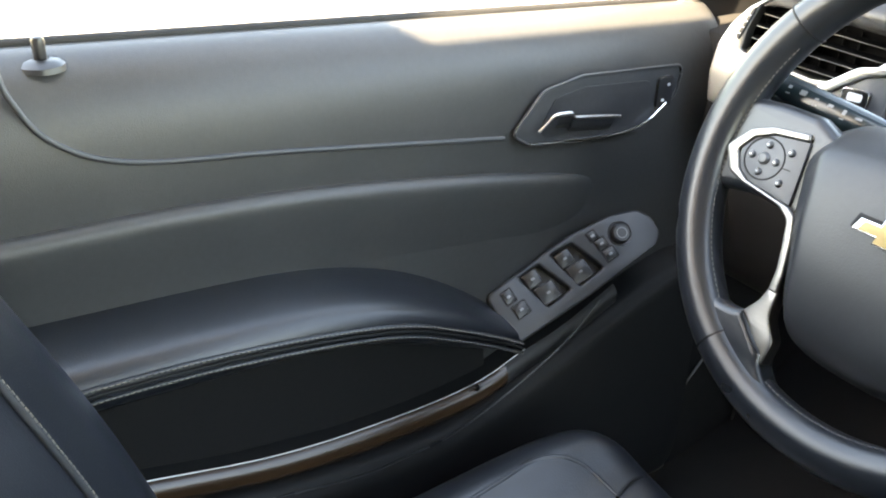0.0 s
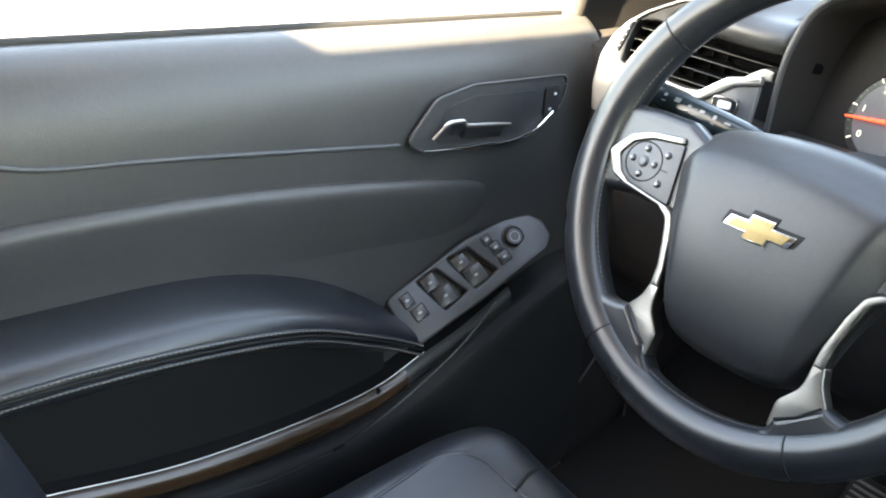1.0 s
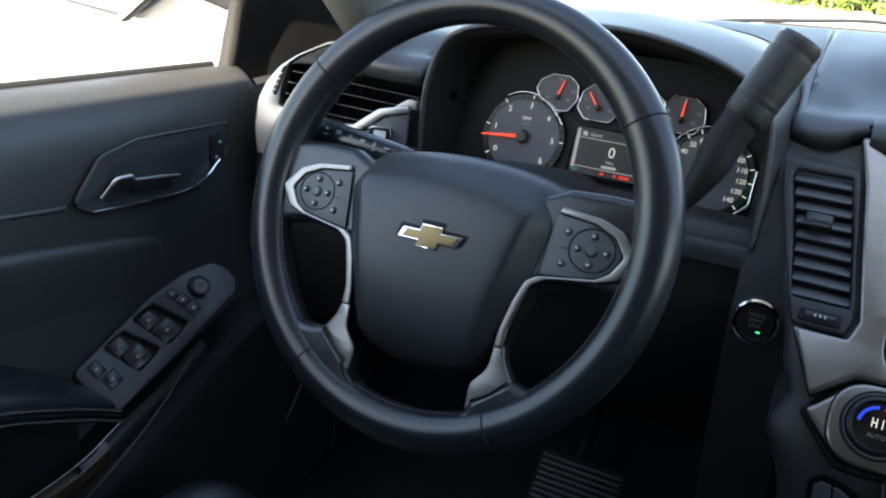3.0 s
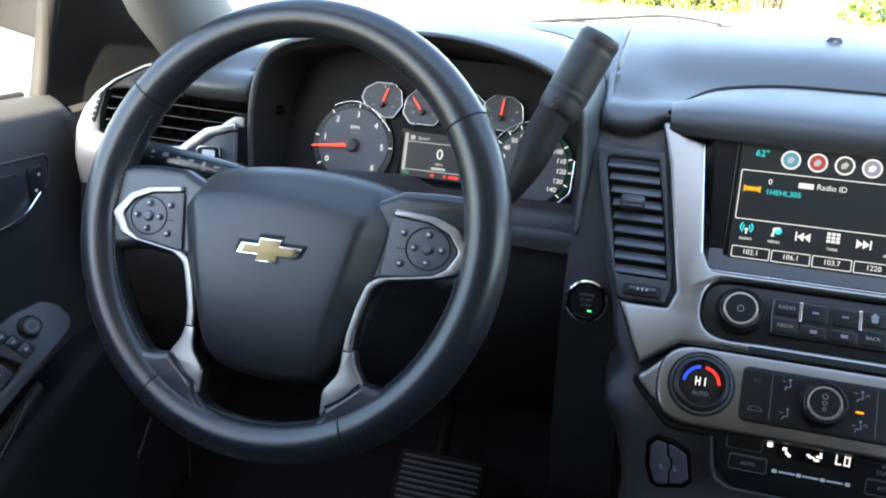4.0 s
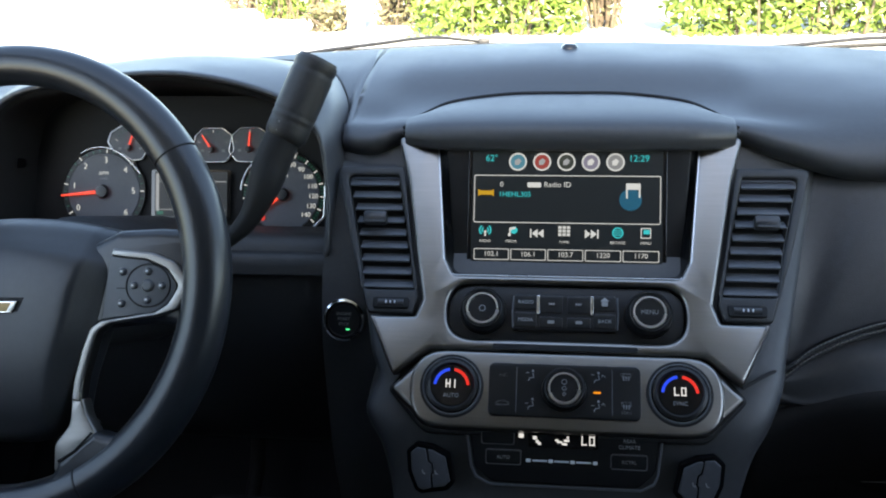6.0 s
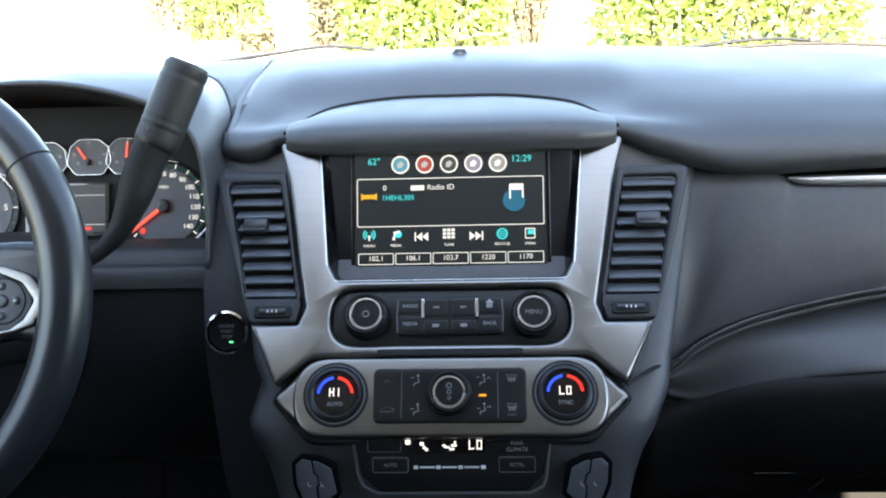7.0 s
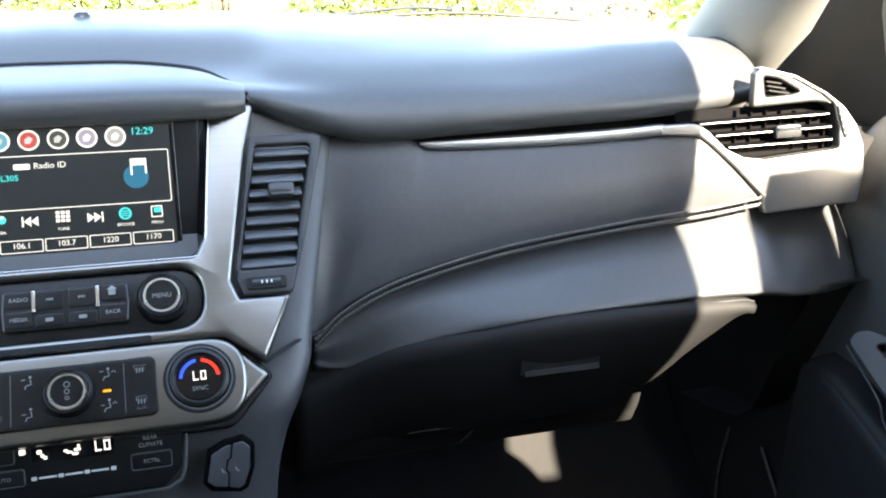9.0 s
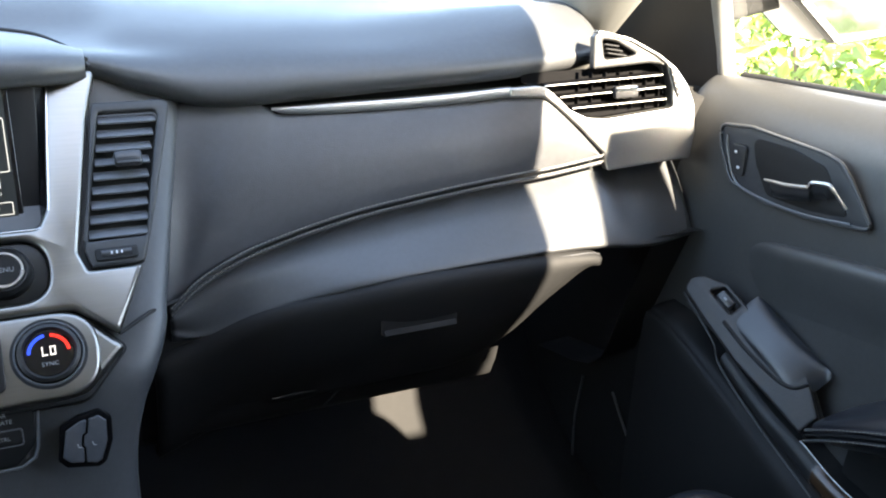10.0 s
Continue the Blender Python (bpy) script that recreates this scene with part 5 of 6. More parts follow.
for s in (-1, 1):
    part("spoke_body", plate([arc_poly(mirrored([(0.070, 0.030), (0.098, 0.043), (0.130, 0.044), (0.164, 0.042), (0.170, 0.0), (0.166, -0.034), (0.152, -0.0305), (0.130, -0.0270), (0.092, -0.0310), (0.075, -0.036)], s)[:: -s], 0.008)], 0.022, 0.008, 4), RIM_LEATHER, wh, on(HUB, 0, 0, -0.029))
    pad_o = [(0.0935, 0.0225, 0.002), (0.1235, 0.0193, 0.02), (0.1395, 0.0126, 0.01), (0.1490, 0.0000, 0.008), (0.1410, -0.0130, 0.008), (0.1310, -0.0190, 0.008), (0.0885, -0.0252, 0.002)]
    o = [(0.0960, 0.0282, 0.002), (0.1280, 0.0250, 0.02), (0.1455, 0.0185, 0.01), (0.1615, 0.0003, 0.005), (0.1500, -0.0170, 0.006), (0.1340, -0.0222, 0.02), (0.0960, -0.0280, 0.012), (0.0850, -0.0350, 0.012), (0.0795, -0.0540, 0.03), (0.0755, -0.0700, 0.02), (0.0745, -0.0860, 0.002),
         (0.0665, -0.0860, 0.002), (0.0675, -0.0720, 0.02), (0.0730, -0.0480, 0.03), (0.0792, -0.0310, 0.01), (0.0880, -0.0257, 0.004)] + [(p[0] + 0.0004, p[1]) for p in pad_o[-2::-1]]
    trim = part("spoke_trim", plate([arc_poly(mirrored(o, s)[:: -s], 0.004)], 0.012, 0.0018, 3), SILVER, wh, on(HUB, 0, 0, -0.015), "satin silver spoke trim")
    pad = part("button_pad", plate([arc_poly(mirrored(pad_o, s)[:: -s], 0.004)], 0.006, 0.0006), PADGREY, wh, on(HUB, 0, 0, -0.0105), "dark grey pad of round buttons")
    cu = s * 0.1248
    part("button_ring", lathe([(0.0153, 0.0), (0.0157, 0.0007), (0.0163, 0.0007), (0.0167, 0.0)], 36), DARK, pad, on(HUB, cu, 0.0005, -0.0046) @ Matrix.Diagonal((1.1, 1, 1, 1)))
    KEYTOP = [(0, 0.0030), (0.0024, 0.0027), (0.0035, 0.0012), (0.0037, 0)]
    for du, dv, f in ((0, 0, 1.35), (0.0112, 0.0, 0.82), (-0.0112, 0.0, 0.82), (0.0, 0.0107, 0.82), (0.0, -0.0105, 0.82), (-s * 0.0205, 0.0105, 0.85), (-s * 0.0208, -0.0132, 0.85)):
        b = part("button", lathe([(r * f, z) for r, z in KEYTOP], 18), SWITCH, pad, on(HUB, cu + du, 0.0005 + dv, -0.0046))
        if f < 1:
            part("button_mark", plate([box_outline(0.0018, 0.0014, 0.0003)], 0.0002), MARK, b, on(HUB, cu + du, 0.0005 + dv, -0.0017))
    part("pad_line", plate([box_outline(0.008, 0.0008, 0.0002)], 0.0002), DARK, pad, on(HUB, s * 0.1035, -0.0015, -0.0045))
    part("lower_spoke", plate([arc_poly(mirrored([(0.0662, -0.084, 0.001), (0.0752, -0.084, 0.002), (0.0785, -0.096, 0.02), (0.0900, -0.1125, 0.002), (0.0740, -0.1330, 0.002), (0.0540, -0.1380, 0.002), (0.0535, -0.1180, 0.010), (0.0655, -0.1035, 0.02)], s)[:: -s], 0.004)], 0.013, 0.0016, 3), SILVER, wh, on(HUB, 0, 0, -0.0175), "satin silver lower spoke")
    part("spoke_root", plate([arc_poly(mirrored([(0.0860, -0.1075, 0.002), (0.0930, -0.1095, 0.01), (0.1050, -0.1108, 0.02), (0.1230, -0.1060, 0.03), (0.1410, -0.0930, 0.005), (0.1340, -0.1060, 0.01), (0.0960, -0.1385, 0.02), (0.0500, -0.1585, 0.01), (0.0220, -0.1600, 0.005), (0.0300, -0.1530, 0.02), (0.0460, -0.1465, 0.02), (0.0550, -0.1380, 0.01), (0.0570, -0.1300, 0.003)], s)[:: -s], 0.012, 8)], 0.024, 0.0065, 6), RIM_LEATHER, wh, on(HUB, 0, 0, -0.0255))
    part("root_seam", tube([(s * 0.0850, -0.1085, -0.0022), (s * 0.0720, -0.1220, -0.0018), (s * 0.0590, -0.1300, -0.0022)], 0.0010, 6), DARK, wh, HUB)

# ---- wiper and lamp stalk, lamp switch ----
stalk = thing("wiper_stalk", "black column stalk with white wiper markings", "stalk", at=(-0.5, 0.35, 1.2))
sp = spline([(-0.470, 0.350, 1.191), (-0.560, 0.342, 1.203), (-0.648, 0.336, 1.216)], 14)
part("arm", tube(sp, [0.008] * 3 + [0.0095, 0.0115, 0.0128, 0.0132, 0.0134, 0.0134, 0.0132, 0.0132, 0.0130, 0.0122, 0.009], 18), STALK, stalk)
for k in range(7):
    x = -0.548 - 0.0125 * k
    c = Vector((x, 0.342 - (-0.56 - x) * 0.068, 1.203 + (-0.56 - x) * 0.147))
    part("arm_mark", plate([box_outline((0.006, 0.003, 0.005, 0.0035)[k % 4], (0.0018, 0.0042, 0.0026)[k % 3], 0.0005)], 0.0003), ICON, stalk, plane(c + Vector((0, -0.01035, 0.0087)), 40))
    if k % 2:
        part("arm_mark", plate([box_outline(0.004, 0.0012, 0.0004)], 0.0003), ICON, stalk, plane(c + Vector((0, -0.0129, 0.0040)), 17))


# ---- outer vents of the dashboard ----
def end_vent(s):
    vent = thing("air_vent", "black air vent in a bright silver surround at the dashboard end", "air vent", group="dashboard air vents", at=(s * 0.70, 0.455, 1.2))
    fr = plane((s * 0.70, 0.455, 1.2), 9.0, -15.0 * s)

    def loc(pts):
        o = []
        for p in pts:
            d = p[0] - 0.70
            o.append((s * d * (0.93 if d > 0 else 1.06), p[1] - 1.2, *p[2:]))
        return o[:: s]

    def raw(pts):
        return [(s * p[0], *p[1:]) for p in pts][:: s]

    arc = [(0.0825, -0.0278, 0.03), (0.0799, 0.0027, 0.03), (0.0706, 0.0237, 0.03), (0.0565, 0.0416, 0.03), (0.0366, 0.0562, 0.03), (0.0044, 0.0723, 0.03)]
    outer = [(-0.130, 0.0105, 0.001), (-0.0905, 0.0101, 0.02), (-0.0777, 0.0006, 0.02), (-0.0517, -0.0221, 0.02), (-0.0238, -0.0494, 0.006), (-0.0175, -0.0700, 0.003), (0.0555, -0.0600, 0.003), (0.0773, -0.0575, 0.004)] + arc + [(-0.034, 0.0806, 0.001), (-0.034, 0.0786, 0.001), (0.0030, 0.0700, 0.03), (0.0330, 0.0540, 0.03), (0.0455, 0.0440, 0.006),
             (0.0525, 0.0200, 0.02), (0.0545, 0.0000, 0.004), (0.0509, -0.0020, 0.004), (0.0409, -0.0035, 0.01), (-0.0212, -0.0128, 0.01), (-0.0431, -0.0115, 0.01), (-0.0622, -0.0030, 0.02), (-0.0816, 0.0150, 0.02), (-0.0943, 0.0232, 0.02), (-0.130, 0.0205, 0.001)]
    hole = [(-0.1120, 0.0250, 0.004), (-0.0943, 0.0240, 0.01), (-0.0816, 0.0155, 0.02), (-0.0622, -0.0023, 0.02), (-0.0431, -0.0106, 0.01), (-0.0212, -0.0118, 0.01), (0.0409, -0.0025, 0.004), (0.0525, -0.0008, 0.004), (0.0455, 0.0400, 0.006), (0.0375, 0.0450, 0.006), (0.0261, 0.0465, 0.006), (-0.0306, 0.0405, 0.01), (-0.112, 0.0350, 0.004)]
    slot = [(-0.0285, 0.0715, 0.003), (-0.0125, 0.0692, 0.02), (0.0110, 0.0560, 0.003), (0.0030, 0.0535, 0.003), (-0.0250, 0.0500, 0.003)]
    if s < 0:
        outer = [(-0.104, p[1], p[2]) if p[0] < -0.12 else p for p in outer]
        hole = [(p[0] - 0.030 if p[0] < -0.1 else p[0], *p[1:]) for p in hole]
    part("surround", plate([arc_poly(raw(outer), 0.006)], 0.020, 0.0022, 3), BRIGHT, vent, fr @ Matrix.Translation((0, 0, -0.016)), "bright satin silver surround")
    part("top_cover", plate([arc_poly(raw([(-0.038, 0.0397, 0.004), (-0.0306, 0.0405, 0.02), (0.0261, 0.0465, 0.02), (0.0375, 0.0452, 0.006), (0.0455, 0.0440, 0.003), (0.0330, 0.0540, 0.03), (0.0030, 0.0698, 0.03), (-0.034, 0.0785, 0.004), (-0.038, 0.074, 0.002)]), 0.006), arc_poly(raw(slot), 0.003)], 0.014, 0.002), PANEL, vent, fr @ Matrix.Translation((0, 0, -0.0125)))
    part("duct", plate([arc_poly(raw(hole), 0.006)], 0.004), VENT, vent, fr @ Matrix.Translation((0, 0, -0.022)))
    part("demister_duct", plate([arc_poly(raw(slot), 0.003)], 0.002), VENT, vent, fr @ Matrix.Translation((0, 0, -0.010)))
    for k in range(3):
        part("demister_rib", block(0.022 - 0.003 * k, 0.0014, 0.005, 0.0005, 1), SATIN, vent, fr @ pose(s * (-0.0105 - 0.003 * k), 0.0555 + 0.0048 * k, -0.003, 0, 0, -8 * s))
    for v, u0, u1 in ((0.0040, -0.060, 0.050), (0.0165, -0.074, 0.048), (0.0290, -0.092, 0.0445)) if s > 0 else ((-0.0035, -0.050, 0.051), (0.0085, -0.068, 0.050), (0.0200, -0.090, 0.048), (0.0310, -0.125, 0.043)):
        sl = part("slat", block(u1 - u0, 0.0024, 0.014, 0.0008, 1), VENT, vent, fr @ pose(s * (u0 + u1) / 2, v, -0.009, 10, 0, 5.0 * s))
        part("slat_edge", block(u1 - u0 - 0.002, 0.0013 if s > 0 else 0.0009, 0.0012, 0.0003, 1), STRIP if s > 0 else SILVER, sl, fr @ pose(s * (u0 + u1) / 2, v - 0.0010, -0.0014, 0, 0, 5.0 * s))
    for k in range(7):
        part("vane", block(0.0016, 0.040, 0.008, 0.0005, 1), VENT, vent, fr @ pose(s * (-0.050 + 0.0155 * k), 0.0165, -0.0160, 0, 20, 0))
    tab = part("tab", block(0.026, 0.013, 0.010, 0.002), SATIN, vent, fr @ pose(0.0, 0.0160, 0.001, 0, 0, 5.0 * s))
    part("tab_edge", block(0.024, 0.004, 0.002, 0.0006, 1), CHROME, tab, fr @ pose(0.0, 0.0185, 0.0062, 0, 0, 5.0 * s))
    wheel = part("thumb_wheel", plate([arc_poly(raw([(0.0475, 0.0430, 0.002), (0.0520, 0.0415, 0.002), (0.0620, 0.0130, 0.003), (0.0590, 0.0080, 0.002), (0.0560, 0.0150, 0.002)]), 0.003)], 0.004, 0.001), SATIN, vent, fr @ Matrix.Translation((0, 0, 0.0025)))
    for k in range(4):
        part("wheel_mark", plate([box_outline(0.003, 0.0010, 0.0003)], 0.0004), MARK, wheel, fr @ Matrix.Translation((s * (0.0590 - 0.0022 * k), 0.0155 + 0.0062 * k, 0.0067)))
    rim = [(0.0773, -0.0575)] + [(p[0], p[1]) for p in arc]
    cap = [[fr @ Vector((s * (u + e), v + e * 0.3, w)) for u, v in rim] for w, e in ((-0.006, -0.001), (-0.022, 0.003), (-0.06, 0.008), (-0.12, 0.010))]
    thick(part("end_cap", skin(cap, 16, 26), PANEL, vent), 0.003, 0)


end_vent(1)
end_vent(-1)
part("end_pad", skin([[(-x, y, z) for x, y, z in r] for r in (((0.80, 0.50, 1.12), (0.74, 0.475, 1.13), (0.69, 0.468, 1.134), (0.60, 0.455, 1.15)), ((0.80, 0.50, 1.04), (0.74, 0.45, 1.06), (0.69, 0.44, 1.07), (0.60, 0.44, 1.08)), ((0.80, 0.52, 0.96), (0.74, 0.47, 0.97), (0.69, 0.46, 0.98), (0.60, 0.46, 0.98)))], 12, 12), PANEL, dash)

lsw = thing("lamp_switch", "silver panel with a chrome-edged lamp switch", "switch", at=(-0.59, 0.40, 1.2))
LS = plane((-0.612, 0.425, 1.2), 12.0, 12.0)
part("panel", plate([arc_poly([(-0.0300, -0.0125), (-0.0107, 0.0000), (0.0056, 0.0130), (0.0290, 0.0185), (0.0290, -0.0300), (-0.0250, -0.0340)], 0.003)], 0.010, 0.002), SWITCH, lsw, LS @ Matrix.Translation((0, 0, -0.008)))
part("band", plate([arc_poly([(-0.0600, -0.0185, 0.002), (-0.0350, -0.0052, 0.02), (-0.0183, 0.0077, 0.02), (-0.0018, 0.0203, 0.015), (0.0300, 0.0272, 0.003), (0.0300, 0.0190, 0.003), (0.0060, 0.0135, 0.015), (-0.0107, 0.0003, 0.02), (-0.0276, -0.0115, 0.02), (-0.0560, -0.0275, 0.003)], 0.004)], 0.012, 0.002), STRIP, lsw, LS @ Matrix.Translation((0, 0, -0.006)), "satin silver band")
kn = part("knob", plate([box_outline(0.0240, 0.0230, 0.004)], 0.008, 0.002), CONTROL, lsw, LS @ Matrix.Translation((0.0040, -0.0095, 0.002)))
part("knob_edge", plate([box_outline(0.0240, 0.0230, 0.004), box_outline(0.0216, 0.0206, 0.0035)], 0.0014, 0.0003), CHROME, kn, LS @ Matrix.Translation((0.0040, -0.0095, 0.0096)))
# white plate stands in for the lit upper half of the knob
part("knob_lit_half", plate([box_outline(0.013, 0.007, 0.002)], 0.001), MARK, kn, LS @ Matrix.Translation((0.0040, -0.0050, 0.0096)))


# ---- front doors ----
def sill_shift(y):
    return -0.053 * y


def door(s, label):
    d = thing("car_door", label, "car door", group="front doors", at=(s * 0.8, 0.0, 1.0))

    def P(X, y, z):
        return Vector((s * X, y, z))

    ys = (-0.43, -0.30, -0.15, 0.0, 0.15, 0.30, 0.42, 0.485, 0.50)
    rows = []
    for y in ys:
        sh = sill_shift(y)
        e = 0.02 if y > 0.49 else 0.0
        rows.append([P(0.885, y, 1.19 + sh), P(0.874 + e, y, 1.240 + sh), P(0.864 + e, y, 1.2475 + sh), P(0.846 + e, y, 1.243 + sh), P(0.828 + e, y, 1.228 + sh), P(0.815 + e, y, 1.203 + sh), P(0.8085 + e, y, 1.165 + sh * 0.9), P(0.806 + e, y, 1.12), P(0.805 + e, y, 1.06), P(0.803 + e, y, 0.98), P(0.801 + e, y, 0.92),
                     P(0.800 + e, y, 0.88), P(0.792 + e, y, 0.80), P(0.79 + e, y, 0.70), P(0.79 + e, y, 0.60)])
    thick(part("panel", skin(rows, 50, 70), DOORSKIN, d), 0.01, -1.0 if s < 0 else 1.0)
    part("outer_skin", block(0.008, 1.52, 0.76, 0.003, at=(s * 0.905, 0.27, 0.83)), GLOSS, d)
    # upper pad with its turned edge
    up = spline([P(0.826, -0.232, 1.262), P(0.818, -0.226, 1.235), P(0.8115, -0.205, 1.203), P(0.8085, -0.153, 1.179), P(0.8075, -0.032, 1.164), P(0.8065, 0.187, 1.134)], 50)
    part("pad_edge", tube(up, 0.0024, 8), SOFT, d)
    # padded ridge along the middle
    belt = spline([P(0.803, -0.43, 1.143), P(0.803, -0.254, 1.136), P(0.803, -0.134, 1.133), P(0.803, 0.010, 1.121), P(0.8035, 0.192, 1.093), P(0.804, 0.28, 1.073), P(0.807, 0.335, 1.055)] if s < 0 else
                  [P(0.803, -0.43, 1.140), P(0.803, -0.20, 1.131), P(0.803, 0.0, 1.116), P(0.803, 0.175, 1.093), P(0.803, 0.231, 1.0857), P(0.803, 0.288, 1.0768), P(0.8035, 0.327, 1.0675), P(0.806, 0.366, 1.048)], 50)
    fade = [1.0] * 36 + [1.0 - k / 14.5 for k in range(1, 15)]
    part("padded_bolster", skin([[p + Vector((s * (0.004 - dx * f), 0, dz)) for p, f in zip(belt, fade)] for dx, dz in ((0.0, 0.005), (0.006, 0.0045), (0.0105, 0.001), (0.0125, -0.005), (0.0120, -0.015), (0.0088, -0.034), (0.0050, -0.053), (0.0026, -0.072), (0.0014, -0.088), (0.0, -0.100))], 48, 50), DOORSKIN, d)
    # armrest
    arm = []
    for y, z, o, k in ((-0.43, 1.062, 0, 1), (-0.30, 1.060, 0, 1), (-0.20, 1.056, 0, 1), (-0.10, 1.051, 0, 1), (-0.04, 1.0455, 0, 1), (0.015, 1.034, 0.0005, 1), (0.065, 1.0165, 0.002, 1), (0.11, 0.994, 0.006, 0.95), (0.15, 0.969, 0.015, 0.75), (0.178, 0.949, 0.030, 0.45)):
        arm.append([P(X + o * w, y, z + dz * k) for X, w, dz in ((0.806, 0, 0.010), (0.790, 0, 0.008), (0.765, 0.1, 0.004), (0.744, 0.3, -0.003), (0.735, 0.5, -0.016), (0.738, 0.5, -0.032), (0.756, 0.2, -0.044), (0.785, 0, -0.052), (0.806, 0, -0.054))])
    part("armrest", skin(arm, 50, 36), SEAT_LEATHER, d, label="padded black leather armrest")
    for dz in (0.006, 0.0005, -0.0055):
        ln = [p + Vector((0, 0, dz)) for p in spline([P(0.7335 + (0.0005 if dz < 0 else 0), y, z) for y, z in ((-0.43, 1.042), (-0.225, 1.040), (-0.121, 1.034), (-0.024, 1.021), (0.042, 1.006), (0.091, 0.985), (0.135, 0.963), (0.170, 0.943))], 60)]
        if dz == 0.0005:
            part("armrest_seam", tube(ln, 0.0013, 6), DARK, d)
        else:
            part("armrest_piping", tube(ln, 0.0018, 8), SEAT_LEATHER, d)
            stitches([p + Vector((-s * 0.0022, 0, 0.0005)) for p in ln], d, step=0.0045, r=0.00045)
    # pocket below the armrest, trim spear and lower bin
    low = spline([P(0.782, y, z) for y, z in ((-0.43, 0.95), (-0.30, 0.931), (-0.187, 0.906), (-0.068, 0.881), (0.051, 0.8735), (0.147, 0.878), (0.21, 0.898), (0.263, 0.914), (0.330, 0.945))], 70)
    part("pocket_lining", skin([[P(0.7985 - 0.004 * k, y, zt + (zb - zt) * k) for y, zt, zb in ((-0.43, 1.00, 0.945), (-0.2, 0.995, 0.905), (0.0, 0.985, 0.878), (0.10, 0.955, 0.878), (0.17, 0.915, 0.885))] for k in (0, 0.5, 1.0)], 14, 24), DARK, d)
    for name, cut, mat, says in (("trim_spear", low[:50:3], WOOD, "glossy dark wood-look trim spear"), ("spear_tail", low[48::3], PANEL, "")):
        part(name, skin([[p + Vector((-s * 0.003, 0, 0.0008)) for p in cut], [p + Vector((-s * 0.008, 0, -0.003)) for p in cut], [p + Vector((-s * 0.011, 0, -0.010)) for p in cut], [p + Vector((-s * 0.008, 0, -0.022)) for p in cut], [p + Vector((s * 0.012, 0, -0.027)) for p in cut]], 16, 60), mat, d, label=says)
    part("pocket_floor", skin([[p + Vector((s * w, 0, h)) for p in low[::3]] for w, h in ((0.018, 0.004), (0.008, 0.0025), (-0.0025, 0.0006))], 6, 50), DARK, d)
    part("spear_edge", tube([p + Vector((-s * 0.003, 0, 0.002)) for p in low[:53]], 0.0006, 6), STRIP, d)
    bin_rows = []
    for y, z in ((-0.43, 0.92), (-0.187, 0.876), (-0.05, 0.852), (0.10, 0.846), (0.192, 0.872), (0.30, 0.915), (0.40, 0.95), (0.45, 0.955)):
        bin_rows.append([P(0.80, y, z), P(0.776, y, z - 0.002), P(0.765, y, z - 0.008), P(0.755, y, z - 0.03), P(0.750, y, 0.76), P(0.755, y, 0.66), P(0.79, y, 0.60)])
    part("door_bin", skin(bin_rows, 40, 30), DARK, d)
    # inner handle
    cup = arc_poly([(0.192, 1.137, 0.008), (0.228, 1.176, 0.02), (0.275, 1.184, 0.02), (0.412, 1.176, 0.01), (0.408, 1.145, 0.02), (0.360, 1.113, 0.02), (0.215, 1.123, 0.006)], 0.012)
    if s > 0:
        cup = arc_poly([(0.196, 1.130, 0.006), (0.2285, 1.168, 0.03), (0.2445, 1.1825, 0.02), (0.265, 1.1865), (0.3645, 1.1898, 0.02), (0.412, 1.183, 0.01), (0.4075, 1.160, 0.03), (0.385, 1.124, 0.02), (0.33, 1.1165, 0.04), (0.2745, 1.1185), (0.2197, 1.1265)], 0.012)
    side = Matrix(((0, 0, -s, s * 0.8045), (1, 0, 0, 0), (0, 1, 0, 0), (0, 0, 0, 1)))
    part("handle_cup", plate([cup], 0.003, 0.001), SOFT if s < 0 else LEATHER, d, side)
    rim = [P(0.8005, y, z) for y, z in cup]
    part("cup_rim", tube(rim, 0.0015 if s < 0 else 0.0020, 8, True), SOFT, d)
    dip = [(0.225, 1.136), (0.242, 1.166), (0.280, 1.172), (0.372, 1.165), (0.368, 1.135), (0.345, 1.120), (0.232, 1.127)] if s < 0 else [(0.2225, 1.1335), (0.2435, 1.1503), (0.2624, 1.1735), (0.3058, 1.181), (0.362, 1.1795), (0.352, 1.153), (0.331, 1.1245), (0.2745, 1.1255)]
    # flat plate for the cup's recess; the passenger side's dark colour stands for shade
    part("cup_shade_plate", plate([arc_poly(dip, 0.012)], 0.0012, 0.0004), LEATHER if s < 0 else DARK, d, side @ Matrix.Translation((0, 0, 0.003)))
    corners = [P(0.795, 0.219, 1.137), P(0.786, 0.2325, 1.1560), P(0.783, 0.2480, 1.1560), P(0.783, 0.2520, 1.1505), P(0.785, 0.2850, 1.1455), P(0.791, 0.323, 1.1375)]
    if s > 0:
        corners = [P(0.795, 0.2233, 1.1417), P(0.786, 0.2412, 1.1634), P(0.783, 0.2595, 1.1605), P(0.783, 0.2623, 1.1545), P(0.785, 0.2942, 1.1480), P(0.791, 0.3289, 1.1433)]
    hp = []
    for a, b in zip(corners, corners[1:]):
        hp += [a.lerp(b, t) for t in (0.06, 0.2, 0.35, 0.5, 0.65, 0.8, 0.94)]
    hp = [hp[0]] + [(hp[k - 1] + hp[k] * 2 + hp[k + 1]) / 4 for k in range(1, len(hp) - 1)] + [hp[-1]]
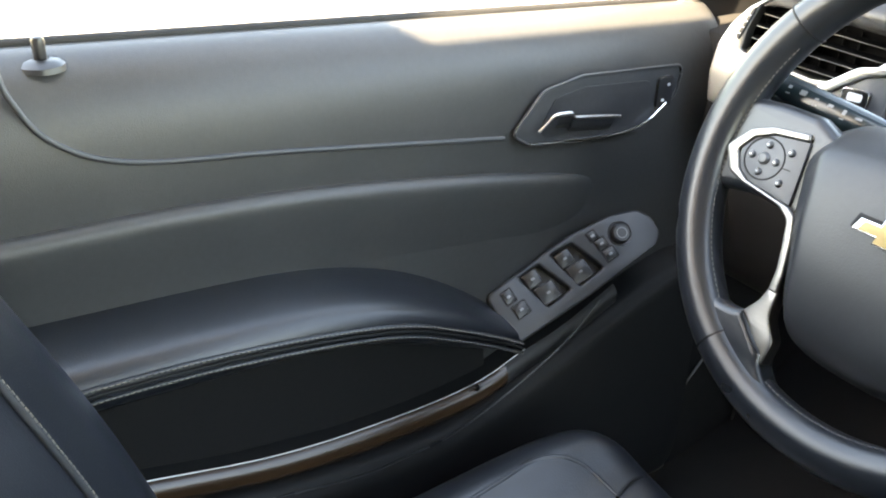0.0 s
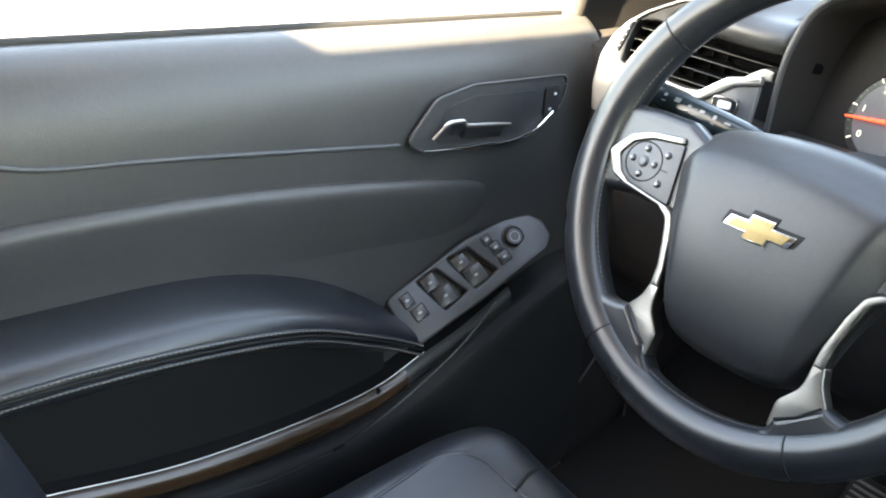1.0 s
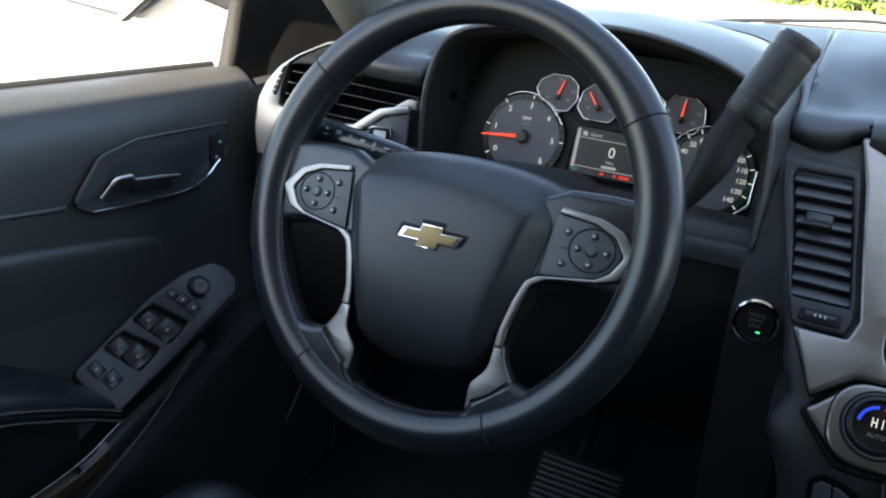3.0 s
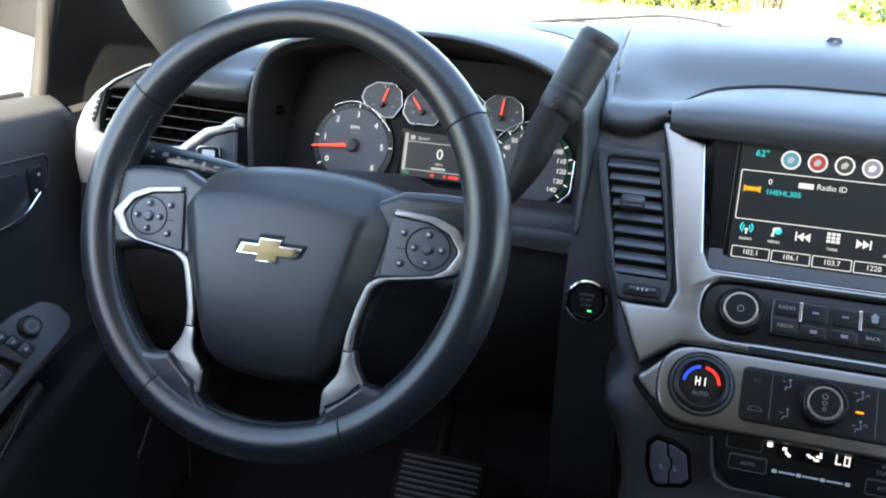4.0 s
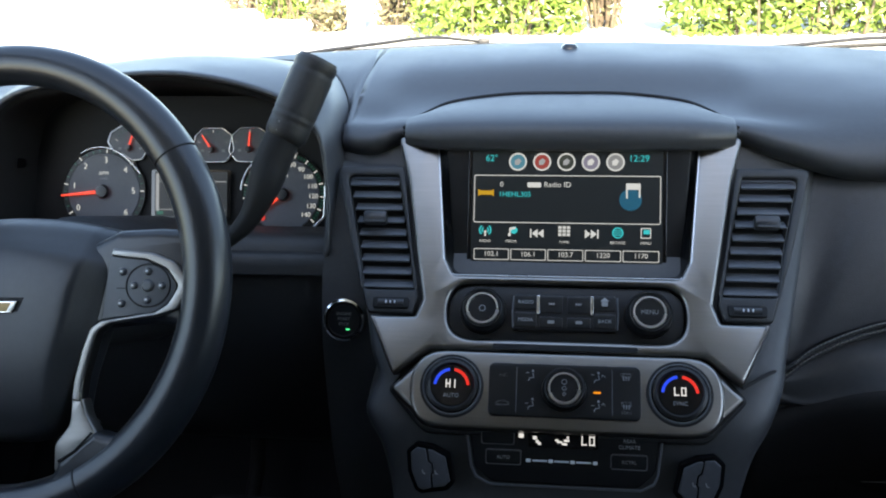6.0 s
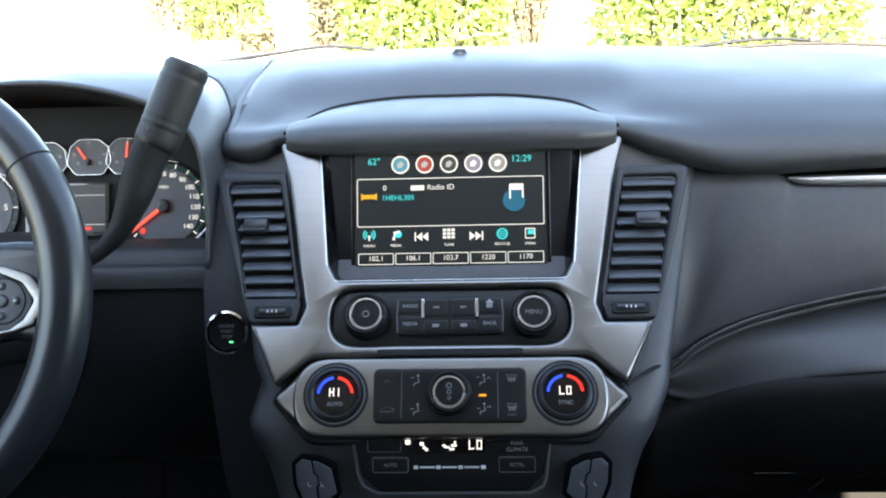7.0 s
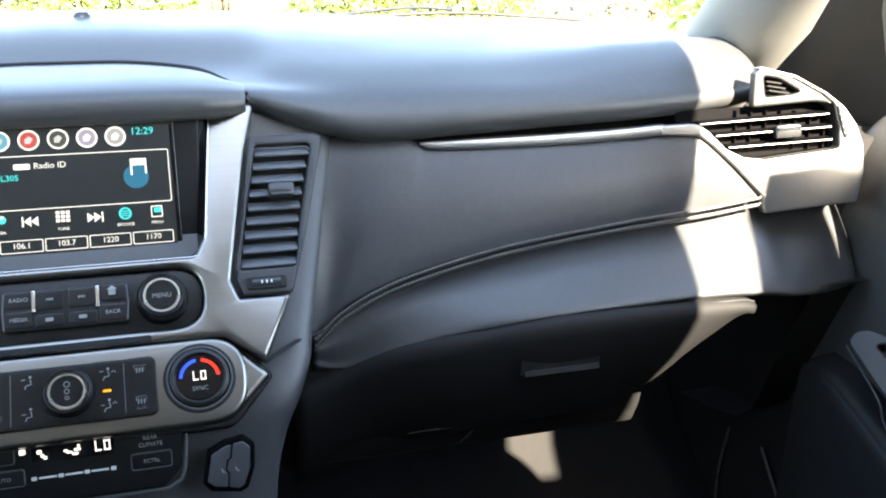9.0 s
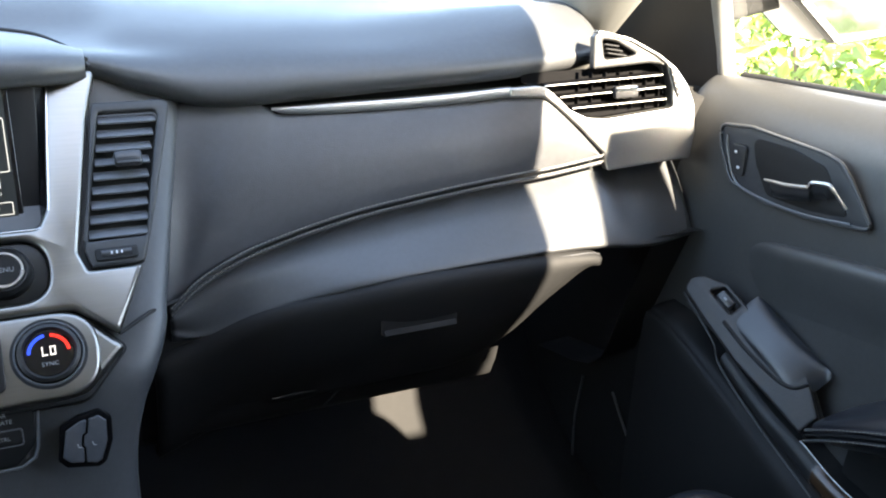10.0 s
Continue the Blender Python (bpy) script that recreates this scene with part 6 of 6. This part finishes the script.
    part("lever", tube(hp, [0.0013] * 5 + [0.0019] * 24 + [0.0019, 0.0019, 0.0018, 0.0017, 0.0015, 0.0013], 12, flat=1.2), STRIP, d, label="chrome door lever")
    part("lever_paddle", skin([[p + Vector((-s * 0.001, 0, -0.001)) for p in hp[8::4]], [p + Vector((s * 0.002, 0, -0.010)) for p in hp[8::4]], [p + Vector((s * 0.008, 0.002, -0.017)) for p in hp[8::4]]], 10, 24), SATIN, d)
    line = [(0.212, 1.1255), (0.27, 1.119), (0.33, 1.1155), (0.365, 1.121), (0.392, 1.138)] if s < 0 else [(0.2197, 1.1290), (0.2745, 1.1210), (0.3299, 1.1195), (0.3737, 1.1260), (0.3925, 1.1539), (0.3985, 1.1740)]
    part("cup_line", tube(spline([P(0.7985, y, z) for y, z in line], 24), 0.0014, 6), CHROME if s < 0 else SWITCH, d)
    ky, kz = (0.389, 1.150) if s < 0 else (0.3775, 1.1515)
    keyp = part("lock_key", plate([box_outline(0.022, 0.034, 0.005, ky, kz)], 0.004, 0.001), SATIN, d, side @ Matrix.Translation((0, 0, 0.0025)))
    for dz in (0.008, -0.008):
        part("key_mark", plate([box_outline(0.004, 0.003, 0.001, ky + dz * 0.4, kz + dz)], 0.0004), MARK, keyp, side @ Matrix.Translation((0, 0, 0.0068)))
    # window: rubber, frame and lock pin
    part("sill_rubber", tube([P(0.872, y, 1.2475 + sill_shift(y)) for y in (-0.43, -0.1, 0.2, 0.465)], 0.005, 8), RUBBER, d)
    part("frame_bar", tube([P(0.872, 0.484, 1.19), P(0.862, 0.489, 1.25), P(0.845, 0.496, 1.33), P(0.815, 0.470, 1.42)], 0.013, 12, flat=0.8), RUBBER if s < 0 else PILLAR, d, label="upright window frame bar")
    part("sail_panel", skin([[P(0.876, 0.49, 1.16), P(0.862, 0.58, 1.16), P(0.85, 0.80, 1.16)], [P(0.860, 0.495, 1.26), P(0.845, 0.60, 1.27), P(0.83, 0.78, 1.28)], [P(0.842, 0.50, 1.34), P(0.825, 0.58, 1.36), P(0.81, 0.70, 1.36)], [P(0.808, 0.44, 1.44), P(0.785, 0.48, 1.45), P(0.76, 0.54, 1.45)]], 14, 14), PANEL, d)
    if s < 0:
        # thin lighter tube drawn as the highlight on the bin's edge
        part("bin_edge_highlight", tube(spline([P(0.762, -0.20, 0.868), P(0.762, -0.087, 0.851), P(0.762, 0.006, 0.836), P(0.762, 0.071, 0.837), P(0.762, 0.112, 0.842), P(0.762, 0.182, 0.868), P(0.762, 0.254, 0.907), P(0.764, 0.298, 0.943)], 40), 0.0012, 6), SATIN, d)
        # chrome bead stands in for a sun glint at the spear's tip
        part("spear_glint", lathe([(0, 0.004), (0.003, 0.003), (0.004, 0.0)], 14), CHROME, d, pose(s * 0.7705, 0.144, 0.8815, 0, 90 if s < 0 else -90, 0))
        pin = part("lock_pin", lathe([(0, 0.022), (0.0040, 0.021), (0.0050, 0.018), (0.0046, 0.006), (0.0050, 0.0)], 16), SATIN, d, Matrix.Translation(P(0.846, -0.198, 1.248)))
        part("pin_collar", lathe([(0.0062, 0.006), (0.012, 0.005), (0.0165, 0.002), (0.0175, -0.002)], 24), SATIN, pin, Matrix.Translation(P(0.846, -0.198, 1.248)))
    # switch panel
    A, B = P(0.775, 0.19, 0.945), P(0.765, 0.36, 1.015)
    al = (B - A).normalized()
    ac = Vector((s * 0.035, 0, 0.04))
    ac = (ac - al * ac.dot(al)).normalized()
    q = 1 if s < 0 else -1
    ay = ac * q
    n = al.cross(ay)
    sw = Matrix(((al.x, ay.x, n.x, A.x), (al.y, ay.y, n.y, A.y), (al.z, ay.z, n.z, A.z), (0, 0, 0, 1)))

    def loc(pts):
        return [(p[0], q * p[1], *p[2:]) for p in pts][:: q]

    if s < 0:
        base = [(-0.0063, -0.0224, 0.003), (-0.0135, 0.001, 0.01), (-0.0108, 0.037, 0.010), (0.10, 0.041), (0.150, 0.035, 0.02), (0.1811, 0.0235, 0.012), (0.1905, 0.008, 0.012), (0.1885, -0.0108, 0.010), (0.176, -0.0205, 0.010), (0.081, -0.0235)]
        wells = [[(0.0382, -0.0080), (0.0290, 0.0335), (0.0555, 0.0336), (0.0700, -0.0062)], [(0.0798, -0.0090), (0.0710, 0.0345), (0.0990, 0.0325), (0.1130, -0.0075)]]
    else:
        base = [(-0.002, -0.0285, 0.004), (-0.002, -0.005, 0.004), (0.04, 0.0165, 0.012), (0.13, 0.0170), (0.170, 0.0165, 0.01), (0.1958, 0.004, 0.008), (0.2025, -0.008, 0.008), (0.1976, -0.021, 0.012), (0.1508, -0.0265, 0.03), (0.0962, -0.031, 0.03), (0.0439, -0.029)]
        wells = [[(0.1390, -0.0020), (0.1388, 0.0116), (0.1670, 0.0134), (0.1767, -0.0018)]]
    sp = part("switch_panel", plate([arc_poly(loc(base), 0.008)] + [arc_poly(loc(w), 0.003) for w in wells], 0.014, 0.003, 3), SWITCHPLATE if s < 0 else PANEL, d, sw @ Matrix.Translation((0, 0, -0.010)), "satin black switch panel")
    part("panel_body", plate([arc_poly(loc([(p[0], p[1] + 0.001) for p in base]), 0.008)], 0.050, 0.006), PANEL, d, sw @ Matrix.Translation((0, 0, -0.058)))

    def rocker(u, v, w, h, lift=0.0035, tilt=0.0):
        r = part("switch_key", block(w, h, 0.008, 0.0018), SATIN, sp, sw @ pose(u, q * v, lift, 0, tilt, 0))
        part("switch_mark", plate([box_outline(0.0042, 0.0026, 0.0008)], 0.0004), ICON, r, sw @ pose(u, q * v, lift + 0.0042, 0, tilt, 0))

    if s < 0:
        for u, v, w, h in ((0.0405, 0.0245, 0.017, 0.016), (0.0465, 0.0040, 0.022, 0.020), (0.0820, 0.0232, 0.017, 0.016), (0.0880, 0.0030, 0.022, 0.020)):
            rocker(u, v, w, h, 0.0020, -8)
        for u, v, w, h in ((0.0086, 0.0233, 0.012, 0.014), (0.0126, 0.0053, 0.016, 0.014), (0.1270, 0.0005, 0.014, 0.012), (0.1250, 0.0145, 0.012, 0.011), (0.1215, 0.0265, 0.010, 0.010)):
            part("key_gap", plate([box_outline(w + 0.0022, h + 0.0022, 0.0015)], 0.0006), DARK, sp, sw @ pose(u, q * v, 0.0036))
            rocker(u, v, w, h, 0.0014)
        mk = part("mirror_knob", lathe([(0, 0.006), (0.0085, 0.006), (0.0100, 0.0045), (0.0105, 0.0), (0.0135, 0.0008), (0.0140, -0.001)], 32), SATIN, sp, sw @ Matrix.Translation((0.149, q * 0.012, 0.004)))
        part("knob_mark", plate([ring_outline(0.006), ring_outline(0.005)], 0.0004), DIM, mk, sw @ Matrix.Translation((0.149, q * 0.012, 0.0101)))
    else:
        rocker(0.156, 0.0050, 0.020, 0.010, 0.0005, -8)
        mound = [[sw @ Vector((u, q * v * k, h * f + 0.001)) for v, f in ((-0.0125, -0.2), (-0.009, 0.45), (-0.002, 0.9), (0.010, 1.0), (0.022, 0.8), (0.030, 0.2), (0.034, -0.6))] for u, h, k in ((0.022, -0.004, 1), (0.030, 0.0005, 1), (0.040, 0.0035, 1), (0.058, 0.0055, 1), (0.080, 0.0065, 1), (0.110, 0.0055, 1), (0.130, 0.003, 1), (0.137, 0.001, 0.95))]
        part("pull_grip", skin(mound, 36, 24), SEAT_LEATHER, d, label="rounded black leather pull grip")
        # dark tube drawn as the shadow line below the pull grip
        part("grip_shadow_line", tube(spline([sw @ Vector((u, q * v, 0.0040)) for u, v in ((0.137, -0.0125), (0.0946, -0.0140), (0.054, -0.0110), (0.036, -0.004), (0.029, 0.010))], 24), 0.0020, 8), DARK, d)
        # passenger bin's edge highlight, drawn as a lighter tube as well
        part("bin_edge_highlight", tube(spline([P(0.765, 0.396, 0.992), P(0.765, 0.341, 0.958), P(0.765, 0.3216, 0.9324), P(0.765, 0.257, 0.8975), P(0.765, 0.175, 0.861)], 30), 0.0013, 6), SATIN, d)
    return d


door(-1, "black trimmed driver's door with padded armrest and window switches")
door(1, "black trimmed passenger door with padded armrest and chrome lever")

for s, i in ((-1, 2), (1, 3)):
    pane = put("window_%d" % i, paint(skin([[(s * X, y, z + sill_shift(y) * (1 if z < 1.3 else 0)) for y in (-0.42, 0.0, 0.485)] for X, z in ((0.879, 1.20), (0.862, 1.30), (0.80, 1.52), (0.742, 1.70))], 10, 10), GLASS))
    tagged(pane, "clear side window glass of the front door", "car window", kind="structure")
    pane.visible_shadow = False
    jamb = put("wall_kick_" + ("left" if s < 0 else "right"), paint(block(0.06, 0.54, 0.64, 0.004, at=(s * 0.835, 0.74, 0.88)), CARPET))
    tagged(jamb, "black kick panel and door jamb beside the footwell", "car body", kind="structure")

# sill rubbers and jamb lines beside the footwells
for s in (-1, 1):
    for line in (((0.801, 0.626, 0.756), (0.799, 0.635, 0.68), (0.799, 0.632, 0.60)), ((0.801, 0.553, 0.768), (0.799, 0.521, 0.736), (0.799, 0.486, 0.70)), ((0.789, 0.467, 0.864), (0.785, 0.41, 0.825), (0.782, 0.352, 0.790))):
        seal = put("door_seal", paint(tube(spline([(s * p[0], p[1], p[2]) for p in line], 14), 0.0018, 8), SWITCH))
        tagged(seal, "thin black rubber door seal beside the footwell", "door seal", group="door seals")


# ---- driver's seat ----
seat = thing("driver_seat", "black leather driver's seat with stitched bolsters", "car seat", at=(-0.44, -0.05, 0.56))
SX = -0.44
rows = []
for y, z, k in ((-0.30, 0.845, 1.0), (-0.20, 0.858, 1.0), (0.0, 0.867, 1.0), (0.10, 0.873, 1.0), (0.165, 0.876, 0.99), (0.205, 0.872, 0.965), (0.226, 0.848, 0.945), (0.230, 0.80, 0.94), (0.225, 0.70, 0.94)):
    rows.append([(SX + u * k, y - dy, z + dz) for u, dz, dy in ((-0.245, -0.10, 0.03), (-0.246, -0.03, 0.022), (-0.236, 0.006, 0.015), (-0.205, 0.016, 0.006), (-0.165, 0.004, 0.0), (-0.10, -0.004, 0.0), (0, -0.006, 0), (0.10, -0.004, 0.0), (0.165, 0.004, 0.0), (0.205, 0.016, 0.006), (0.236, 0.006, 0.015), (0.246, -0.03, 0.022), (0.245, -0.10, 0.03))])
cushion_me = skin(rows, 60, 60)
cushion_top = [v.co.copy() for v in skin(rows, 150, 150).vertices if v.co.z > 0.83]
part("cushion", cushion_me, SEAT_LEATHER, seat, label="black leather seat cushion")


def on_cushion(pts, lift):
    """Points laid onto the seat cushion."""
    out = []
    for p in pts:
        near = sorted(cushion_top, key=lambda c: (c.x - p[0]) ** 2 + (c.y - p[1]) ** 2)[:4]
        out.append(Vector((p[0], p[1], sum(c.z for c in near) / 4 + lift)))
    return out


for s in (-1, 1):
    ln = on_cushion(spline([(SX + s * 0.192, -0.20, 0.8745), (SX + s * 0.197, 0.0, 0.8835), (SX + s * 0.202, 0.080, 0.8885), (SX + s * 0.205, 0.122, 0.8890), (SX + s * 0.191, 0.151, 0.8840), (SX + s * 0.160, 0.164, 0.8780), (SX + s * 0.06, 0.170, 0.8720), (SX, 0.173, 0.8715)], 60), -0.0008)
    part("cushion_piping", tube(ln, 0.0022, 8), SEAT_LEATHER, seat)
    part("piping_groove", tube([p + Vector((s * 0.0030, 0.0022, -0.0002)) for p in ln], 0.0013, 6), DARK, seat)
    part("cushion_seam", tube(spline([(SX + s * 0.140, 0.163, 0.8775), (SX + s * 0.148, 0.190, 0.878), (SX + s * 0.150, 0.218, 0.860), (SX + s * 0.150, 0.231, 0.80)], 16), 0.0018, 6), DARK, seat)
rows = []
for z, y, hw in ((0.80, -0.20, 0.235), (0.92, -0.225, 0.25), (1.05, -0.262, 0.262), (1.18, -0.312, 0.262), (1.30, -0.362, 0.25), (1.38, -0.40, 0.23), (1.42, -0.43, 0.20), (1.425, -0.47, 0.18), (1.40, -0.52, 0.19), (1.2, -0.46, 0.24), (0.9, -0.38, 0.24)):
    rows.append([(SX + u * hw, y + dy, z) for u, dy in ((-1.0, -0.045), (-1.0, 0.010), (-0.93, 0.036), (-0.80, 0.036), (-0.66, 0.010), (-0.3, 0.0), (0, 0), (0.3, 0.0), (0.66, 0.010), (0.80, 0.036), (0.93, 0.036), (1.0, 0.010), (1.0, -0.045))])
part("backrest", skin(rows, 60, 60), SEAT_LEATHER, seat, label="black leather backrest")
for s in (-1, 1):
    ln = [(SX + s * hw * (0.70 if z > 1.1 else 0.67), y + (0.016 if z > 1.1 else 0.0125), z) for z, y, hw in ((0.85, -0.211, 0.242), (0.92, -0.225, 0.25), (1.05, -0.262, 0.262), (1.18, -0.312, 0.262), (1.30, -0.362, 0.25))]
    part("backrest_piping", tube(spline(ln, 40), 0.0025, 8), LEATHER, seat)
    stitches([p + Vector((0, 0.003, 0)) for p in spline(ln, 40)], seat, step=0.0045, r=0.0004)
part("seat_base", block(0.44, 0.46, 0.20, 0.02, at=(SX, -0.05, 0.66)), PANEL, seat)

other = copy_thing(seat, pose(0.44, -0.05, 0.56))
other.name = "passenger_seat"
tagged(other, "black leather passenger seat with stitched bolsters")

# ---- brake pedal ----
ped = thing("brake_pedal", "ribbed black rubber brake pedal", "pedal", at=(-0.42, 0.62, 0.70))
PD = plane((-0.402, 0.620, 0.705), 42)
part("pad", plate([box_outline(0.122, 0.082, 0.012)], 0.016, 0.004), DARK, ped, PD)
for k in range(9):
    part("rib", block(0.108, 0.0035, 0.004, 0.001, 1), SWITCH, ped, on(PD, 0, -0.032 + 0.008 * k, 0.0165))
part("arm", tube([(-0.418, 0.635, 0.69), (-0.418, 0.70, 0.75), (-0.418, 0.78, 0.95)], 0.011, 10), DARK, ped)

# ---- exterior mirrors and wipers ----
for s in (-1, 1):
    mir = thing("door_mirror", "black exterior door mirror outside the window", "door mirror", group="door mirrors", at=(s * 1.05, 0.52, 1.3))
    MG = pose(s * 1.10, 0.50, 1.335, 90, 0, 0) @ pose(0, 0, 0, 0, 0, 0)
    shape = arc_poly(mirrored([(-0.135, 0.000, 0.03), (-0.119, -0.033, 0.015), (-0.042, -0.090, 0.015), (0.115, -0.076, 0.04), (0.125, 0.095, 0.04), (-0.125, 0.105, 0.04)], s)[:: s], 0.03)
    shell = plate([shape], 0.11, 0.03, 4)
    part("shell", shell, GLOSS, mir, pose(s * 1.10, 0.625, 1.335, 90, 0, 0))
    part("bezel", plate([shape, [(x * 0.9, y * 0.88) for x, y in shape]], 0.016, 0.004), RUBBER, mir, pose(s * 1.10, 0.520, 1.335, 90, 0, 0))
    part("glass", plate([[(x * 0.91, y * 0.89) for x, y in shape]], 0.003), MIRROR, mir, pose(s * 1.10, 0.514, 1.335, 90, 0, -s * 2.5))
    part("foot", plate([arc_poly(mirrored([(0.875, 1.262), (1.005, 1.288), (1.05, 1.335), (1.05, 1.40), (0.84, 1.40), (0.86, 1.31)], s)[:: s], 0.008)], 0.06, 0.008, 3), DARK, mir, pose(0, 0.61, 0, 90, 0, 0))
    part("foot_line", tube([(s * 0.868, 0.549, 1.345), (s * 0.93, 0.549, 1.348), (s * 0.99, 0.549, 1.352)], 0.003, 8), CHROME, mir)
    part("glass_edge", tube([pose(s * 1.10, 0.502, 1.335, 90, 0, 0) @ Vector((x * 0.955, y * 0.945, 0)) for x, y in shape], 0.004, 8, True), CHROME, mir)
for arm_line, blade_line in ((((-0.42, 0.965, 1.285), (-0.349, 0.955, 1.297), (-0.273, 0.95, 1.306), (-0.19, 0.948, 1.3145), (-0.115, 0.948, 1.3075)), ((-0.33, 0.945, 1.296), (-0.12, 0.945, 1.304), (0.02, 0.945, 1.3005), (0.10, 0.945, 1.3035))),
                             (((0.20, 0.965, 1.286), (0.255, 0.955, 1.294), (0.315, 0.95, 1.2985), (0.42, 0.948, 1.3075), (0.49, 0.948, 1.3035)), ((0.28, 0.94, 1.293), (0.47, 0.935, 1.3005), (0.60, 0.91, 1.295), (0.66, 0.89, 1.291)))):
    wp = thing("wiper", "black windscreen wiper resting on the glass", "wiper", group="windscreen wipers", at=arm_line[0])
    part("arm", tube(spline(arm_line, 20), [0.0055 - 0.0001 * k for k in range(20)], 8, flat=0.6), PANEL, wp)
    part("blade", tube(spline(blade_line, 20), 0.0028, 8), RUBBER, wp)
    part("hinge", block(0.016, 0.012, 0.010, 0.002, at=arm_line[-1]), PANEL, wp)
cowl = put("trim_cowl", paint(block(1.6, 0.16, 0.03, 0.01, at=(0, 1.0, 1.255)), RUBBER))
tagged(cowl, "black plastic cowl below the windscreen", "car body", kind="structure")

# ---- outside ----
ground = put("ground", paint(grid([[(x, y, 0.0) for x in (-600, -60, -8, 0, 8, 60, 600)] for y in (-600, -60, -8, 0, 8, 60, 600)]), CONCRETE))
tagged(ground, "pale sunlit concrete drive", "ground", kind="structure")

LEAF = surface("hedge_leaf", (0.16, 0.24, 0.045), 0.45, vary=0.45, scale=9, stain=0.3)
TWIG = surface("hedge_twig", (0.10, 0.075, 0.05), 0.9, vary=0.3, scale=30)


DRY = surface("dry_shrub_leaf", (0.15, 0.135, 0.07), 0.7, vary=0.4, scale=9, stain=0.3)


def hedge(label, x0, x1, y0, y1, h, count, size, seed, leaf=LEAF):
    """A clipped shrub row: dark twigs inside, a crust of many small bent leaves outside."""
    rnd = random.Random(seed)
    hd = thing("hedge", label, "hedge", group="hedges", at=((x0 + x1) / 2, (y0 + y1) / 2, 0))
    vs, fs = [], []
    for _ in range(count):
        x, y = rnd.uniform(x0, x1), rnd.uniform(y0, y1)
        top = h * (0.78 + 0.30 * noise.noise(Vector((x * 0.8, y * 0.8, seed))) + 0.1 * noise.noise(Vector((x * 3, y * 3, seed))))
        z = top * (1 - rnd.random() ** 2.2)
        ex = min(x - x0, x1 - x) / max(x1 - x0, 0.1)
        c = Vector((x + rnd.gauss(0, 0.05), y + rnd.gauss(0, 0.05), max(z, 0.03)))
        a = Vector((rnd.gauss(0, 1), rnd.gauss(0, 1), rnd.gauss(0.4, 0.7))).normalized()
        b = a.cross(Vector((rnd.gauss(0, 1), rnd.gauss(0, 1), rnd.gauss(0, 1)))).normalized()
        n = a.cross(b)
        L = size * rnd.uniform(0.6, 1.3)
        i = len(vs)
        vs += [tuple(c - a * L), tuple(c - b * L * 0.45 + n * L * 0.12), tuple(c + a * L), tuple(c + b * L * 0.45 + n * L * 0.12)]
        fs += [(i, i + 1, i + 2), (i, i + 2, i + 3)]
    me = bpy.data.meshes.new("leaves")
    me.from_pydata(vs, [], fs)
    tagged(part("crown", me, leaf, hd, None, "many small leaves"), kind="stuff")
    bm = bmesh.new()
    for k in range(26):
        x, y = x0 + (x1 - x0) * (0.15 + 0.7 * rnd.random()), y0 + (y1 - y0) * rnd.random()
        a = Vector((x, y, 0))
        b = a + Vector((rnd.gauss(0, 0.25), rnd.gauss(0, 0.25), h * 0.75))
        m = Matrix.Translation((a + b) / 2) @ (b - a).to_track_quat("Z", "Y").to_matrix().to_4x4()
        bmesh.ops.create_cone(bm, segments=6, radius1=0.03, radius2=0.01, depth=(b - a).length, matrix=m)
    me = bpy.data.meshes.new("twigs")
    bm.to_mesh(me)
    bm.free()
    part("trunk", me, TWIG, hd)


PALE = surface("pale_dry_leaf", (0.30, 0.27, 0.19), 0.7, vary=0.3, scale=9, stain=0.3)
hedge("sunlit green clipped hedge beyond the bonnet", -2.7, 0.45, 16.2, 17.8, 1.7, 6200, 0.095, 3)
hedge("sunlit green clipped hedge past a gap", 2.0, 6.7, 15.6, 17.4, 1.7, 9000, 0.095, 5)
hedge("brown twiggy shrub between the green hedges", 0.55, 1.25, 17.6, 18.8, 1.5, 900, 0.075, 8, DRY)
hedge("pale dry hedge at the end of the drive", 7.0, 13.0, 14.6, 16.6, 1.9, 9000, 0.095, 6, PALE)
hedge("sunlit green hedge beside the parked car", 2.2, 3.2, -2.0, 3.5, 1.35, 14000, 0.045, 7)
hedge("low dry brown shrub beside the post", -4.95, -4.35, 17.6, 18.6, 0.55, 700, 0.075, 11, DRY)
hedge("olive shrub with brown stems behind the post", -3.85, -2.75, 18.9, 20.4, 1.5, 1700, 0.085, 12, DRY)
hedge("green shrub on the far side of the drive", -7.4, -5.4, 21.5, 23.0, 1.5, 2600, 0.095, 13)
hedge("small dry shrub by the drive", -10.2, -8.2, 26.5, 28.0, 1.6, 1600, 0.10, 14, DRY)
post = put("post", paint(block(0.30, 0.30, 1.7, 0.01, at=(-4.08, 18.1, 0.85)), PAINT))
tagged(post, "white square post beside the drive", "post")
